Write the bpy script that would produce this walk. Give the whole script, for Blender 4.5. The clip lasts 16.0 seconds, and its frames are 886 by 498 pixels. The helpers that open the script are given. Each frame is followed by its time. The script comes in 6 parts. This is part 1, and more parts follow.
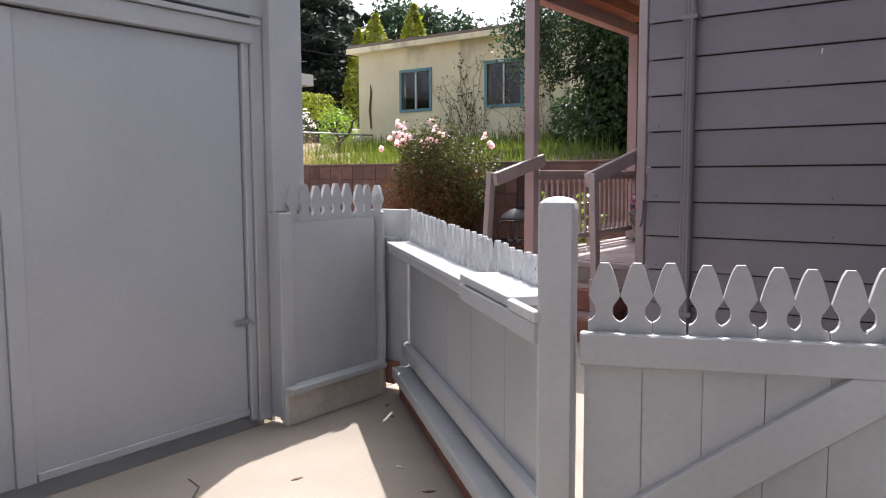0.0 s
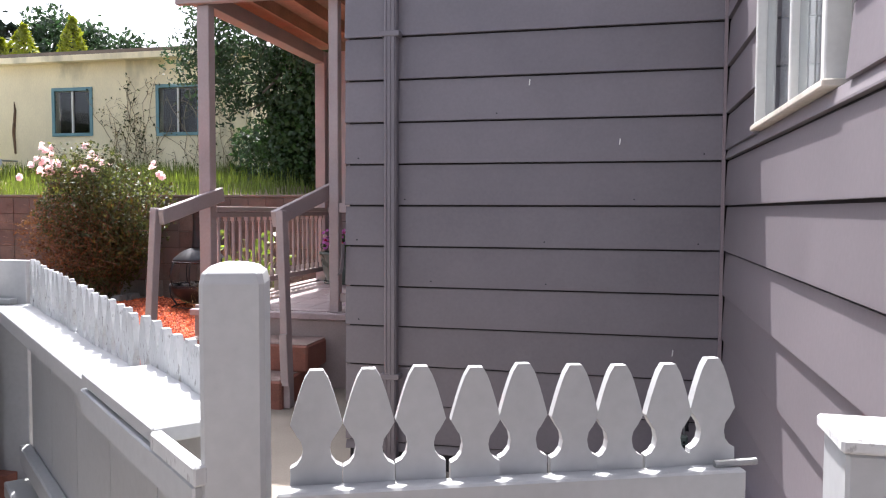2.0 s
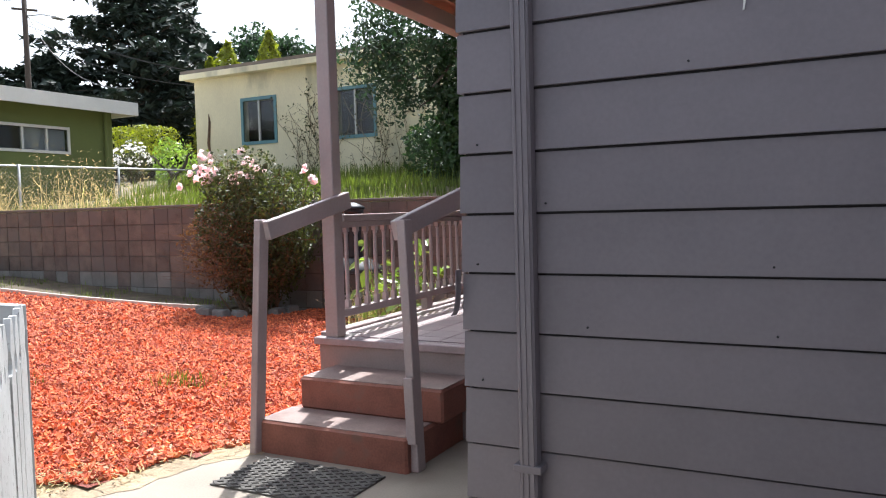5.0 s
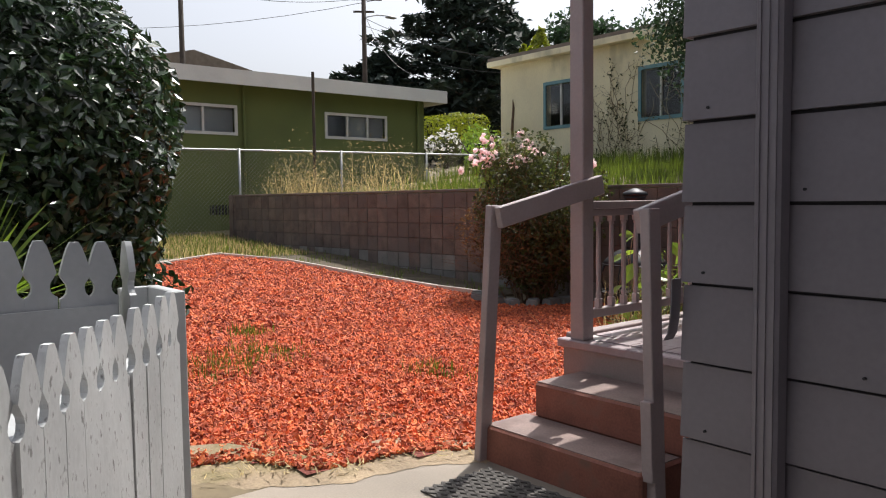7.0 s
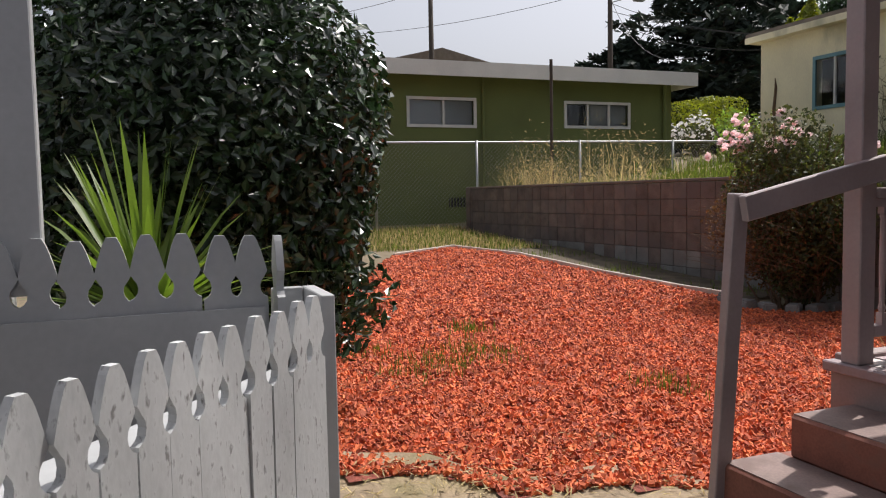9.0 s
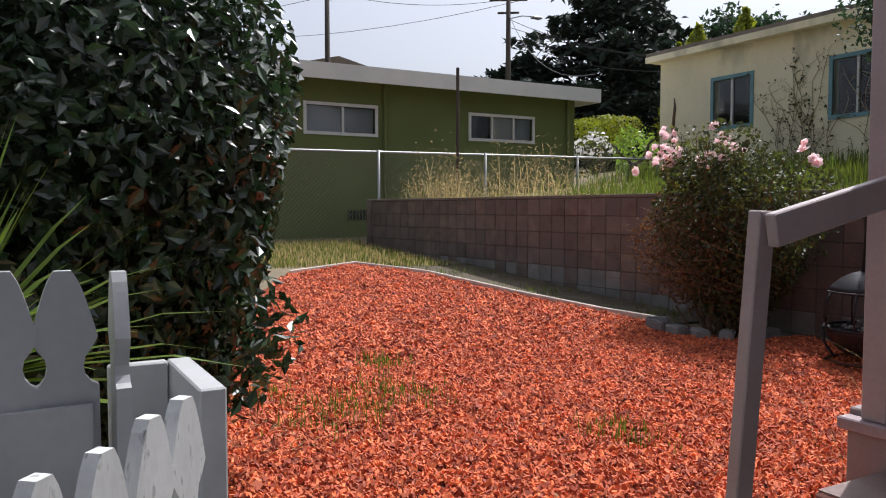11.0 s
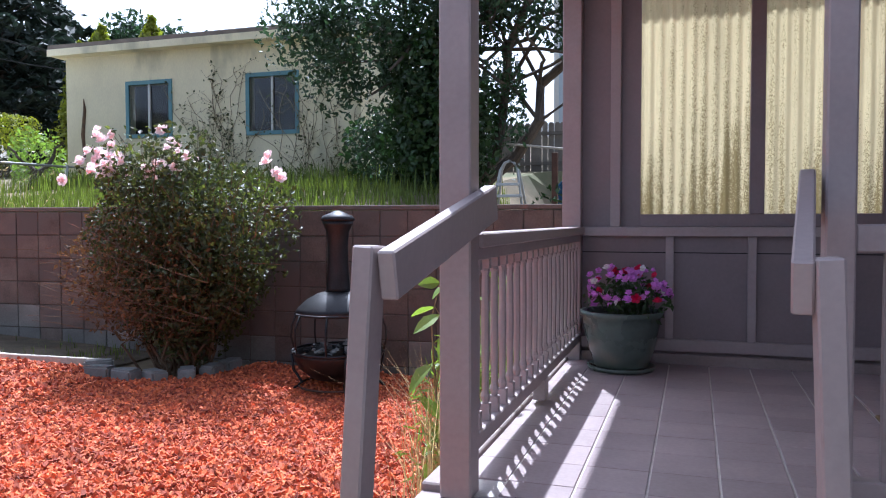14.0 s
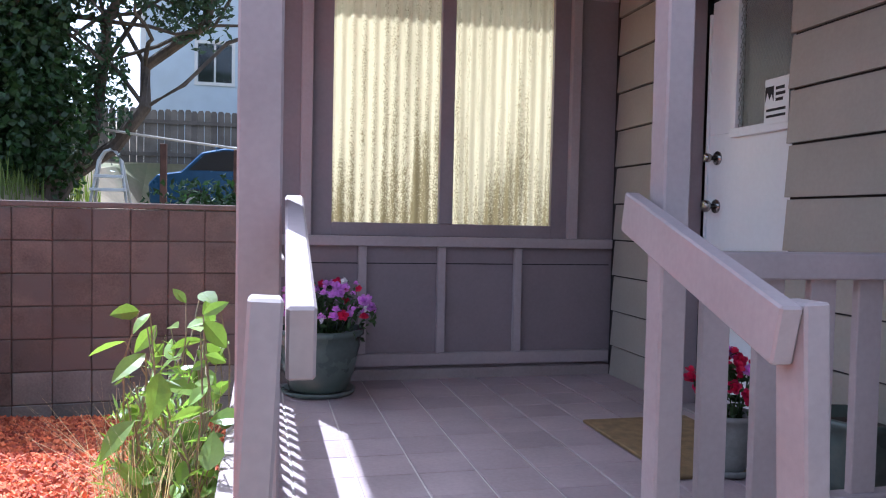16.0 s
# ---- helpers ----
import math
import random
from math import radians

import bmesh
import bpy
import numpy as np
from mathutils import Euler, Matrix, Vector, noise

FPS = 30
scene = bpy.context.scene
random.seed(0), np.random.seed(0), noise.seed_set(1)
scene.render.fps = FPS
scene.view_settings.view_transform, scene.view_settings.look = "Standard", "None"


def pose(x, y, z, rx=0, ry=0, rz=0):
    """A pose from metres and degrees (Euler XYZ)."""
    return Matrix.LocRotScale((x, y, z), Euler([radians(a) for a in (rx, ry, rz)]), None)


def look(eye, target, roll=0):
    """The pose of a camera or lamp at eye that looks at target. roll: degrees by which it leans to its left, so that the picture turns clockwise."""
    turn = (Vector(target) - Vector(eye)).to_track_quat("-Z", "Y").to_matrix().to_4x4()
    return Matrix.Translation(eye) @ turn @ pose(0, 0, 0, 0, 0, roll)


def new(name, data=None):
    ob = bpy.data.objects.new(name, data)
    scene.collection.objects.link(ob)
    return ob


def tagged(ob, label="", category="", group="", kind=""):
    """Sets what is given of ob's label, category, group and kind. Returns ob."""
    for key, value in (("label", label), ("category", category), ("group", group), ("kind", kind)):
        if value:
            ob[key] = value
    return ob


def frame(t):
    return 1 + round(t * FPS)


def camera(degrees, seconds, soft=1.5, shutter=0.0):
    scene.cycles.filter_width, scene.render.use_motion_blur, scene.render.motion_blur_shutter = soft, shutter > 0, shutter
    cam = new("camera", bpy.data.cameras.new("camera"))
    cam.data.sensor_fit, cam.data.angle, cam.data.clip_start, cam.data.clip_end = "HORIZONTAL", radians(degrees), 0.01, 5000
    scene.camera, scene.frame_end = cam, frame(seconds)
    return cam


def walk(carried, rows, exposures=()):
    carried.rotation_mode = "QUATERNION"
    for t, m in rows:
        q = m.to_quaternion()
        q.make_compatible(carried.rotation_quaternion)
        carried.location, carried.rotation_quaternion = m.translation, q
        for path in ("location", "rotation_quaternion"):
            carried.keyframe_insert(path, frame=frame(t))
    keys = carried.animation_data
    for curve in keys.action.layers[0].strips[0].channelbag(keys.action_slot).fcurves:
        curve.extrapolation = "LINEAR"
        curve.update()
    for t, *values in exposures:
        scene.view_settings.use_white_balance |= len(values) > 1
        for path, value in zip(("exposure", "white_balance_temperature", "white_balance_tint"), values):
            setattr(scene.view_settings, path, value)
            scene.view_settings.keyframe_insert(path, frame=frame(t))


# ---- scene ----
cam = camera(60.0, 16.0, soft=1.1)
PATH = [
    (0, (0.456, -0.079, 1.432), (-0.724, 1.526, 1.243), -0.3),
    (0.5, (0.276, 0.057, 1.44), (-0.682, 1.8, 1.234), 0.0),
    (1, (0.191, 0.318, 1.426), (-0.554, 2.166, 1.249), 0.3),
    (1.5, (0.13, 0.572, 1.438), (-0.433, 2.486, 1.297), 0.3),
    (2, (0.038, 0.74, 1.459), (-0.414, 2.686, 1.358), 0.2),
    (2.5, (-0.052, 0.918, 1.483), (-0.493, 2.868, 1.426), 0.3),
    (3, (-0.066, 1.174, 1.496), (-0.588, 3.105, 1.479), 0.8),
    (3.2, (-0.093, 1.253, 1.499), (-0.627, 3.18, 1.486), 0.7),
    (5.3, (-0.178, 2.277, 1.514), (-1.191, 3.997, 1.392), -1.7),
    (5.5, (-0.186, 2.345, 1.516), (-1.263, 4.026, 1.396), -1.6),
    (6, (-0.223, 2.54, 1.515), (-1.455, 4.11, 1.402), -1.0),
    (6.5, (-0.261, 2.721, 1.508), (-1.644, 4.161, 1.392), -0.5),
    (7, (-0.225, 2.917, 1.502), (-1.766, 4.186, 1.375), -0.7),
    (7.5, (-0.266, 3.049, 1.487), (-1.937, 4.14, 1.362), -0.5),
    (8, (-0.338, 3.17, 1.487), (-2.107, 4.095, 1.357), -0.4),
    (8.5, (-0.446, 3.284, 1.483), (-2.284, 4.061, 1.347), -0.8),
    (8.7, (-0.521, 3.35, 1.481), (-2.38, 4.073, 1.344), -1.1),
    (10.8, (-1.381, 3.411, 1.482), (-3.161, 4.318, 1.374), 0.1),
    (11, (-1.575, 3.586, 1.475), (-3.316, 4.566, 1.371), -0.0),
    (11.5, (-1.8, 3.643, 1.482), (-3.375, 4.871, 1.378), 0.5),
    (12, (-1.957, 3.593, 1.501), (-3.323, 5.05, 1.382), 1.3),
    (12.5, (-2.167, 3.838, 1.492), (-3.337, 5.456, 1.374), 0.9),
    (13, (-2.297, 4.008, 1.507), (-3.292, 5.739, 1.392), 0.3),
    (13.5, (-2.472, 4.111, 1.507), (-3.285, 5.935, 1.412), 0.2),
    (14, (-2.654, 4.232, 1.529), (-3.276, 6.131, 1.454), -0.1),
    (14.5, (-2.806, 4.395, 1.539), (-3.236, 6.348, 1.48), -0.2),
    (15, (-2.939, 4.567, 1.539), (-3.149, 6.554, 1.459), -0.3),
    (15.5, (-3.166, 4.65, 1.534), (-3.055, 6.645, 1.452), 0.4),
    (16, (-3.385, 4.72, 1.59), (-2.925, 6.665, 1.514), 1.2),
]
walk(cam, [(t, look(eye, target, roll)) for t, eye, target, roll in PATH],
     [(0, 0.86, 6150, 16), (2, 1.24, 6100, 16), (3, 1.16, 5780, 14), (6, 0.58, 6050, 9), (8, -0.24, 6380, 14), (11, -0.14, 5980, 13), (13, -0.08, 5520, 13), (14, 0.62, 5180, 13), (15.5, 0.98, 4980, 13), (16, 1.16, 4990, 13)])

SUN_TO = Vector((-0.248, 0.57, 1.0)).normalized()
sun_data = bpy.data.lights.new("sun", "SUN")
sun_data.energy, sun_data.angle, sun_data.color = 5.0, radians(0.55), (1.0, 0.95, 0.86)
sun = new("sun", sun_data)
sun.matrix_basis = look((0, 0, 30), Vector((0, 0, 30)) - SUN_TO)

world = bpy.data.worlds.new("sky")
scene.world = world
world.use_nodes = True
wn = world.node_tree.nodes
sky = wn.new("ShaderNodeTexSky")
sky.sky_type, sky.sun_disc = "NISHITA", False
sky.sun_elevation = math.asin(SUN_TO.z)
sky.sun_rotation = math.atan2(SUN_TO.x, SUN_TO.y)
sky.air_density, sky.dust_density, sky.ozone_density = 1.0, 5.0, 1.0
wn["Background"].inputs["Strength"].default_value = 0.115
haze = wn.new("ShaderNodeHueSaturation")
haze.inputs["Saturation"].default_value, haze.inputs["Value"].default_value = 0.35, 1.45
world.node_tree.links.new(sky.outputs[0], haze.inputs["Color"])
world.node_tree.links.new(haze.outputs[0], wn["Background"].inputs["Color"])

# ---- materials ----


def mat(name, base, rough=0.7, var=0.12, scale=6.0, fine=60.0, bump=0.15, metal=0.0, tint=None, streak=None,
        spec=0.5, island=0.0, each=0.0, dist=0.004, soil=None, soil_scale=1.3, soil_at=0.56):
    """A painted, wooden, stone or earth surface: colour that varies at two scales, fine relief, uneven gloss."""
    m = bpy.data.materials.new(name)
    m.use_nodes = True
    n, l = m.node_tree.nodes, m.node_tree.links
    b = n["Principled BSDF"]
    tc = n.new("ShaderNodeTexCoord")
    mp = n.new("ShaderNodeMapping")
    if streak:
        mp.inputs["Scale"].default_value = streak
    geo = n.new("ShaderNodeNewGeometry")
    l.new(geo.outputs["Position"], mp.inputs["Vector"])
    big, small = n.new("ShaderNodeTexNoise"), n.new("ShaderNodeTexNoise")
    for t, s, d in ((big, scale, 5), (small, fine, 4)):
        t.inputs["Scale"].default_value, t.inputs["Detail"].default_value = s, d
        l.new(mp.outputs[0], t.inputs["Vector"])
    mix = n.new("ShaderNodeMix")
    mix.data_type = "RGBA"
    tint = tint or tuple(c * (1 - 2.2 * var) for c in base)
    hi = tuple(min(1, c * (1 + var)) for c in base)
    mix.inputs["A"].default_value, mix.inputs["B"].default_value = (*tint, 1), (*hi, 1)
    add = n.new("ShaderNodeMath")
    add.operation = "MULTIPLY_ADD"
    add.inputs[1].default_value = 0.35
    l.new(small.outputs["Fac"], add.inputs[0])
    sc = n.new("ShaderNodeMath")
    sc.operation = "MULTIPLY"
    sc.inputs[1].default_value = 0.65
    l.new(big.outputs["Fac"], sc.inputs[0])
    l.new(sc.outputs[0], add.inputs[2])
    ramp = n.new("ShaderNodeMapRange")
    ramp.inputs["From Min"].default_value, ramp.inputs["From Max"].default_value = 0.3, 0.66
    l.new(add.outputs[0], ramp.inputs["Value"])
    l.new(ramp.outputs[0], mix.inputs["Factor"])
    colour = mix.outputs["Result"]
    if soil:
        st = n.new("ShaderNodeTexNoise")
        st.inputs["Scale"].default_value, st.inputs["Detail"].default_value = soil_scale, 7
        l.new(mp.outputs[0], st.inputs["Vector"])
        sr = n.new("ShaderNodeMapRange")
        sr.inputs["From Min"].default_value, sr.inputs["From Max"].default_value = soil_at, soil_at + 0.12
        l.new(st.outputs["Fac"], sr.inputs["Value"])
        sm = n.new("ShaderNodeMix")
        sm.data_type = "RGBA"
        sm.inputs["B"].default_value = (*soil, 1)
        l.new(sr.outputs[0], sm.inputs["Factor"])
        l.new(colour, sm.inputs["A"])
        colour = sm.outputs["Result"]
    if island or each:
        rnd = geo.outputs["Random Per Island"] if island else n.new("ShaderNodeObjectInfo").outputs["Random"]
        hsv = n.new("ShaderNodeHueSaturation")
        vr = n.new("ShaderNodeMapRange")
        k = island or each
        vr.inputs["To Min"].default_value, vr.inputs["To Max"].default_value = 1 - k, 1 + k
        l.new(rnd, vr.inputs["Value"])
        l.new(vr.outputs[0], hsv.inputs["Value"])
        hr = n.new("ShaderNodeMath")
        hr.operation = "MULTIPLY_ADD"
        hr.inputs[1].default_value, hr.inputs[2].default_value = 0.03 * k, 0.5 - 0.015 * k
        l.new(rnd, hr.inputs[0])
        l.new(hr.outputs[0], hsv.inputs["Hue"])
        l.new(colour, hsv.inputs["Color"])
        colour = hsv.outputs[0]
    l.new(colour, b.inputs["Base Color"])
    rr = n.new("ShaderNodeMapRange")
    rr.inputs["To Min"].default_value, rr.inputs["To Max"].default_value = max(0.03, rough - 0.1), min(1, rough + 0.1)
    l.new(big.outputs["Fac"], rr.inputs["Value"])
    l.new(rr.outputs[0], b.inputs["Roughness"])
    b.inputs["Metallic"].default_value = metal
    b.inputs["Specular IOR Level"].default_value = spec
    if bump:
        bp = n.new("ShaderNodeBump")
        bp.inputs["Strength"].default_value, bp.inputs["Distance"].default_value = bump, dist
        l.new(add.outputs[0], bp.inputs["Height"])
        l.new(bp.outputs[0], b.inputs["Normal"])
    return m


def leaf_mat(name, base, rough=0.4, through_light=0.3, vary=0.35, spec=0.5):
    """Leaves: each one a little different, and letting some light through."""
    m = mat(name, base, rough, 0.1, 8, 90, 0.1, island=vary, spec=spec)
    n, l = m.node_tree.nodes, m.node_tree.links
    b = n["Principled BSDF"]
    tr = n.new("ShaderNodeBsdfTranslucent")
    sh = n.new("ShaderNodeMixShader")
    sh.inputs[0].default_value = through_light
    src = b.inputs["Base Color"].links[0].from_socket
    gain = n.new("ShaderNodeHueSaturation")
    gain.inputs["Value"].default_value, gain.inputs["Saturation"].default_value = 1.6, 1.15
    l.new(src, gain.inputs["Color"])
    l.new(gain.outputs[0], tr.inputs["Color"])
    l.new(b.outputs[0], sh.inputs[1])
    l.new(tr.outputs[0], sh.inputs[2])
    l.new(sh.outputs[0], n["Material Output"].inputs["Surface"])
    return m


WHITE = mat("grey_white_paint", (0.43, 0.44, 0.445), 0.45, 0.06, 2.5, 45, 0.08)
WEATHERED = mat("weathered_white_paint", (0.53, 0.54, 0.54), 0.75, 0.12, 5, 70, 0.5, streak=(1, 1, 0.45), soil=(0.22, 0.215, 0.21), soil_scale=70, soil_at=0.585)
GARAGE = mat("garage_paint", (0.41, 0.43, 0.45), 0.5, 0.05, 1.2, 50, 0.06)
SIDING = mat("mauve_grey_siding_paint", (0.168, 0.150, 0.165), 0.45, 0.07, 2.5, 60, 0.12, each=0.07)
SIDING_LIGHT = mat("beige_siding_paint", (0.36, 0.32, 0.27), 0.55, 0.06, 2.5, 60, 0.12, each=0.05)
MAUVE = mat("mauve_trim_paint", (0.375, 0.312, 0.312), 0.5, 0.07, 3, 55, 0.12)
# Trim mauve about a third darker, for set-back boards, casing and corner strip.
MAUVE_DARK = mat("darker_mauve", (0.24, 0.19, 0.20), 0.5, 0.06, 3, 55, 0.1)
ROOF_WOOD = mat("brown_roof_boards", (0.34, 0.19, 0.13), 0.7, 0.15, 4, 40, 0.2)
CONCRETE = mat("concrete", (0.285, 0.245, 0.20), 0.85, 0.12, 1.4, 90, 0.3, soil=(0.22, 0.185, 0.145), soil_scale=1.1, soil_at=0.55)
CONCRETE_RED = mat("red_step_paint", (0.27, 0.105, 0.075), 0.75, 0.18, 5, 80, 0.35, soil=(0.20, 0.11, 0.085), soil_scale=5)
TREAD = mat("worn_step_tread", (0.25, 0.175, 0.155), 0.7, 0.16, 5, 80, 0.3, soil=(0.16, 0.10, 0.085), soil_scale=4)
LANDING = mat("tan_porch_fascia", (0.31, 0.25, 0.24), 0.7, 0.1, 4, 70, 0.25)
TILE = mat("mauve_porch_tile", (0.36, 0.285, 0.295), 0.5, 0.1, 4, 60, 0.15, each=0.09)
GROUT = mat("grey_grout", (0.68, 0.63, 0.60), 0.9, 0.1, 5, 90, 0.2)
BLOCK = mat("red_concrete_block", (0.158, 0.122, 0.104), 0.92, 0.22, 5, 70, 0.6, each=0.15, soil=(0.135, 0.11, 0.10), soil_scale=2.2, soil_at=0.5)
BLOCK_GREY = mat("grey_concrete_block", (0.20, 0.19, 0.175), 0.92, 0.18, 3, 70, 0.6, each=0.2)
MORTAR = mat("dark_mortar", (0.105, 0.083, 0.073), 0.95, 0.12, 5, 90, 0.4)
MULCH = mat("red_bark_mulch", (0.58, 0.135, 0.055), 0.8, 0.2, 8, 80, 0.4, island=0.55)
MULCH_BED = mat("mulch_soil", (0.24, 0.065, 0.045), 0.95, 0.25, 9, 60, 0.8, dist=0.02)
DIRT = mat("dry_dirt_and_straw", (0.34, 0.26, 0.17), 0.95, 0.22, 3, 50, 0.6, dist=0.015, soil=(0.2, 0.17, 0.08))
STONE = mat("grey_edging_stone", (0.25, 0.25, 0.24), 0.9, 0.15, 4, 60, 0.5, each=0.15)
TIMBER = mat("weathered_edging_board", (0.54, 0.50, 0.44), 0.9, 0.15, 3, 40, 0.4)
YELLOW = mat("pale_yellow_stucco", (0.78, 0.72, 0.51), 0.9, 0.07, 1.2, 40, 0.3, streak=(1, 1, 0.45), soil=(0.40, 0.385, 0.27), soil_scale=0.9, soil_at=0.55)
GREEN = mat("olive_green_stucco", (0.135, 0.165, 0.055), 0.9, 0.08, 1.0, 40, 0.3)
TEAL = mat("teal_window_frame", (0.13, 0.27, 0.31), 0.5, 0.08, 4, 40, 0.1)
ALU = mat("pale_aluminium_frame", (0.62, 0.62, 0.60), 0.45, 0.05, 6, 60, 0.05)
FASCIA = mat("white_fascia_paint", (0.68, 0.68, 0.65), 0.6, 0.06, 1.5, 40, 0.1)
ROOFING = mat("brown_grey_roofing", (0.20, 0.165, 0.135), 0.9, 0.15, 4, 50, 0.5)
# Black wall backing that stands in for the shade under the siding laps.
LAP_SHADE = mat("black_lap_shade_backing", (0.025, 0.023, 0.025), 0.95, 0.1, 5, 50, 0.1)
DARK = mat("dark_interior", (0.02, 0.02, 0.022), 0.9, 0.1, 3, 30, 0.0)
CURTAIN = mat("pale_curtain", (0.55, 0.55, 0.56), 0.9, 0.08, 3, 30, 0.1)
IRON = mat("black_cast_iron", (0.03, 0.03, 0.034), 0.5, 0.2, 6, 70, 0.3, metal=0.6)
RUST = mat("rusty_iron", (0.13, 0.065, 0.045), 0.8, 0.25, 8, 80, 0.4, metal=0.3)
STEEL = mat("galvanised_steel", (0.42, 0.43, 0.43), 0.45, 0.1, 8, 80, 0.1, metal=0.7)
CHROME = mat("dark_nickel", (0.35, 0.33, 0.31), 0.25, 0.1, 8, 80, 0.0, metal=1.0)
POT = mat("green_glazed_clay", (0.105, 0.135, 0.12), 0.28, 0.15, 4, 40, 0.1, soil=(0.17, 0.18, 0.15), soil_scale=4)
ASH = mat("pale_wood_ash", (0.30, 0.29, 0.28), 0.95, 0.2, 20, 90, 0.5)
DARK_SOIL = mat("dark_garden_soil", (0.105, 0.082, 0.052), 0.95, 0.25, 4, 60, 0.8, soil=(0.06, 0.05, 0.03), soil_scale=3)
SOIL = mat("potting_soil", (0.05, 0.035, 0.025), 0.95, 0.2, 20, 90, 0.6)
COIR = mat("brown_coir", (0.24, 0.155, 0.07), 0.95, 0.2, 20, 250, 0.8)
RUBBER = mat("grey_woven_mat", (0.10, 0.092, 0.085), 0.9, 0.25, 25, 160, 0.8, each=0.2)
DOORWHITE = mat("white_door_paint", (0.80, 0.81, 0.82), 0.35, 0.03, 2, 40, 0.05)
BARK = mat("grey_brown_bark", (0.10, 0.078, 0.06), 0.95, 0.25, 5, 40, 0.8, streak=(1, 1, 0.25), dist=0.02)
TWIG = mat("brown_twigs", (0.16, 0.10, 0.06), 0.9, 0.2, 9, 60, 0.3)
VINE = mat("dry_pale_vine", (0.27, 0.22, 0.14), 0.9, 0.2, 9, 60, 0.3)
POLE = mat("creosoted_pole", (0.07, 0.055, 0.045), 0.95, 0.2, 4, 40, 0.5)
CABLE = mat("black_cable", (0.03, 0.03, 0.03), 0.7, 0.1, 5, 50, 0.0)
HOSE = mat("blue_plastic", (0.03, 0.10, 0.42), 0.4, 0.1, 9, 60, 0.1)
FENCEWOOD = mat("grey_fence_boards", (0.19, 0.165, 0.14), 0.95, 0.2, 3, 40, 0.4, each=0.2)
PALEBLUE = mat("pale_blue_house_paint", (0.52, 0.60, 0.66), 0.8, 0.05, 2, 40, 0.1)
CARBLUE = mat("blue_car_paint", (0.02, 0.07, 0.16), 0.25, 0.1, 4, 30, 0.0, metal=0.3)
HILL = mat("dry_hillside", (0.21, 0.165, 0.10), 0.95, 0.2, 0.5, 12, 0.5, soil=(0.10, 0.11, 0.045), soil_scale=0.25)

LEAF_CAM = leaf_mat("glossy_camellia_leaf", (0.034, 0.060, 0.024), 0.26, 0.10, 0.5, 0.75)
LEAF_TREE = leaf_mat("dark_tree_leaf", (0.035, 0.065, 0.028), 0.5, 0.28, 0.45)
LEAF_IVY = leaf_mat("ivy_leaf", (0.035, 0.07, 0.02), 0.45, 0.25, 0.4)
LEAF_CEDAR = leaf_mat("cedar_needles", (0.022, 0.036, 0.026), 0.7, 0.12, 0.45)
LEAF_GOLD = leaf_mat("golden_conifer", (0.22, 0.25, 0.035), 0.6, 0.35, 0.3)
LEAF_ROSE = leaf_mat("rose_leaf", (0.055, 0.066, 0.020), 0.5, 0.3, 0.5)
LEAF_ROSE_YOUNG = leaf_mat("young_rose_leaf", (0.135, 0.16, 0.04), 0.5, 0.4, 0.4)
LEAF_DRY = leaf_mat("dry_rose_leaf", (0.14, 0.08, 0.038), 0.7, 0.3, 0.5)
LEAF_BIG = leaf_mat("broad_green_leaf", (0.19, 0.28, 0.06), 0.35, 0.4, 0.4)
LEAF_YUCCA = leaf_mat("yucca_blade", (0.12, 0.18, 0.035), 0.45, 0.4, 0.3)
GRASS = leaf_mat("green_grass", (0.115, 0.15, 0.032), 0.6, 0.4, 0.45)
STRAW = leaf_mat("dry_straw", (0.42, 0.34, 0.18), 0.8, 0.4, 0.35)
PETAL_PINK = leaf_mat("pale_pink_petal", (0.85, 0.71, 0.715), 0.6, 0.3, 0.18)
PETAL_PURPLE = leaf_mat("purple_petal", (0.60, 0.27, 0.64), 0.6, 0.3, 0.3)
PETAL_RED = leaf_mat("crimson_petal", (0.55, 0.02, 0.09), 0.6, 0.3, 0.3)
PETAL_WHITE = leaf_mat("white_petal", (0.8, 0.78, 0.78), 0.6, 0.3, 0.1)


def glass_mat(name, colour=(0.05, 0.06, 0.07), rough=0.04):
    m = bpy.data.materials.new(name)
    m.use_nodes = True
    b = m.node_tree.nodes["Principled BSDF"]
    b.inputs["Base Color"].default_value = (*colour, 1)
    b.inputs["Roughness"].default_value = rough
    b.inputs["IOR"].default_value = 1.45
    b.inputs["Transmission Weight"].default_value = 1.0
    return m


GLASS = glass_mat("window_glass", (0.75, 0.8, 0.82), 0.02)


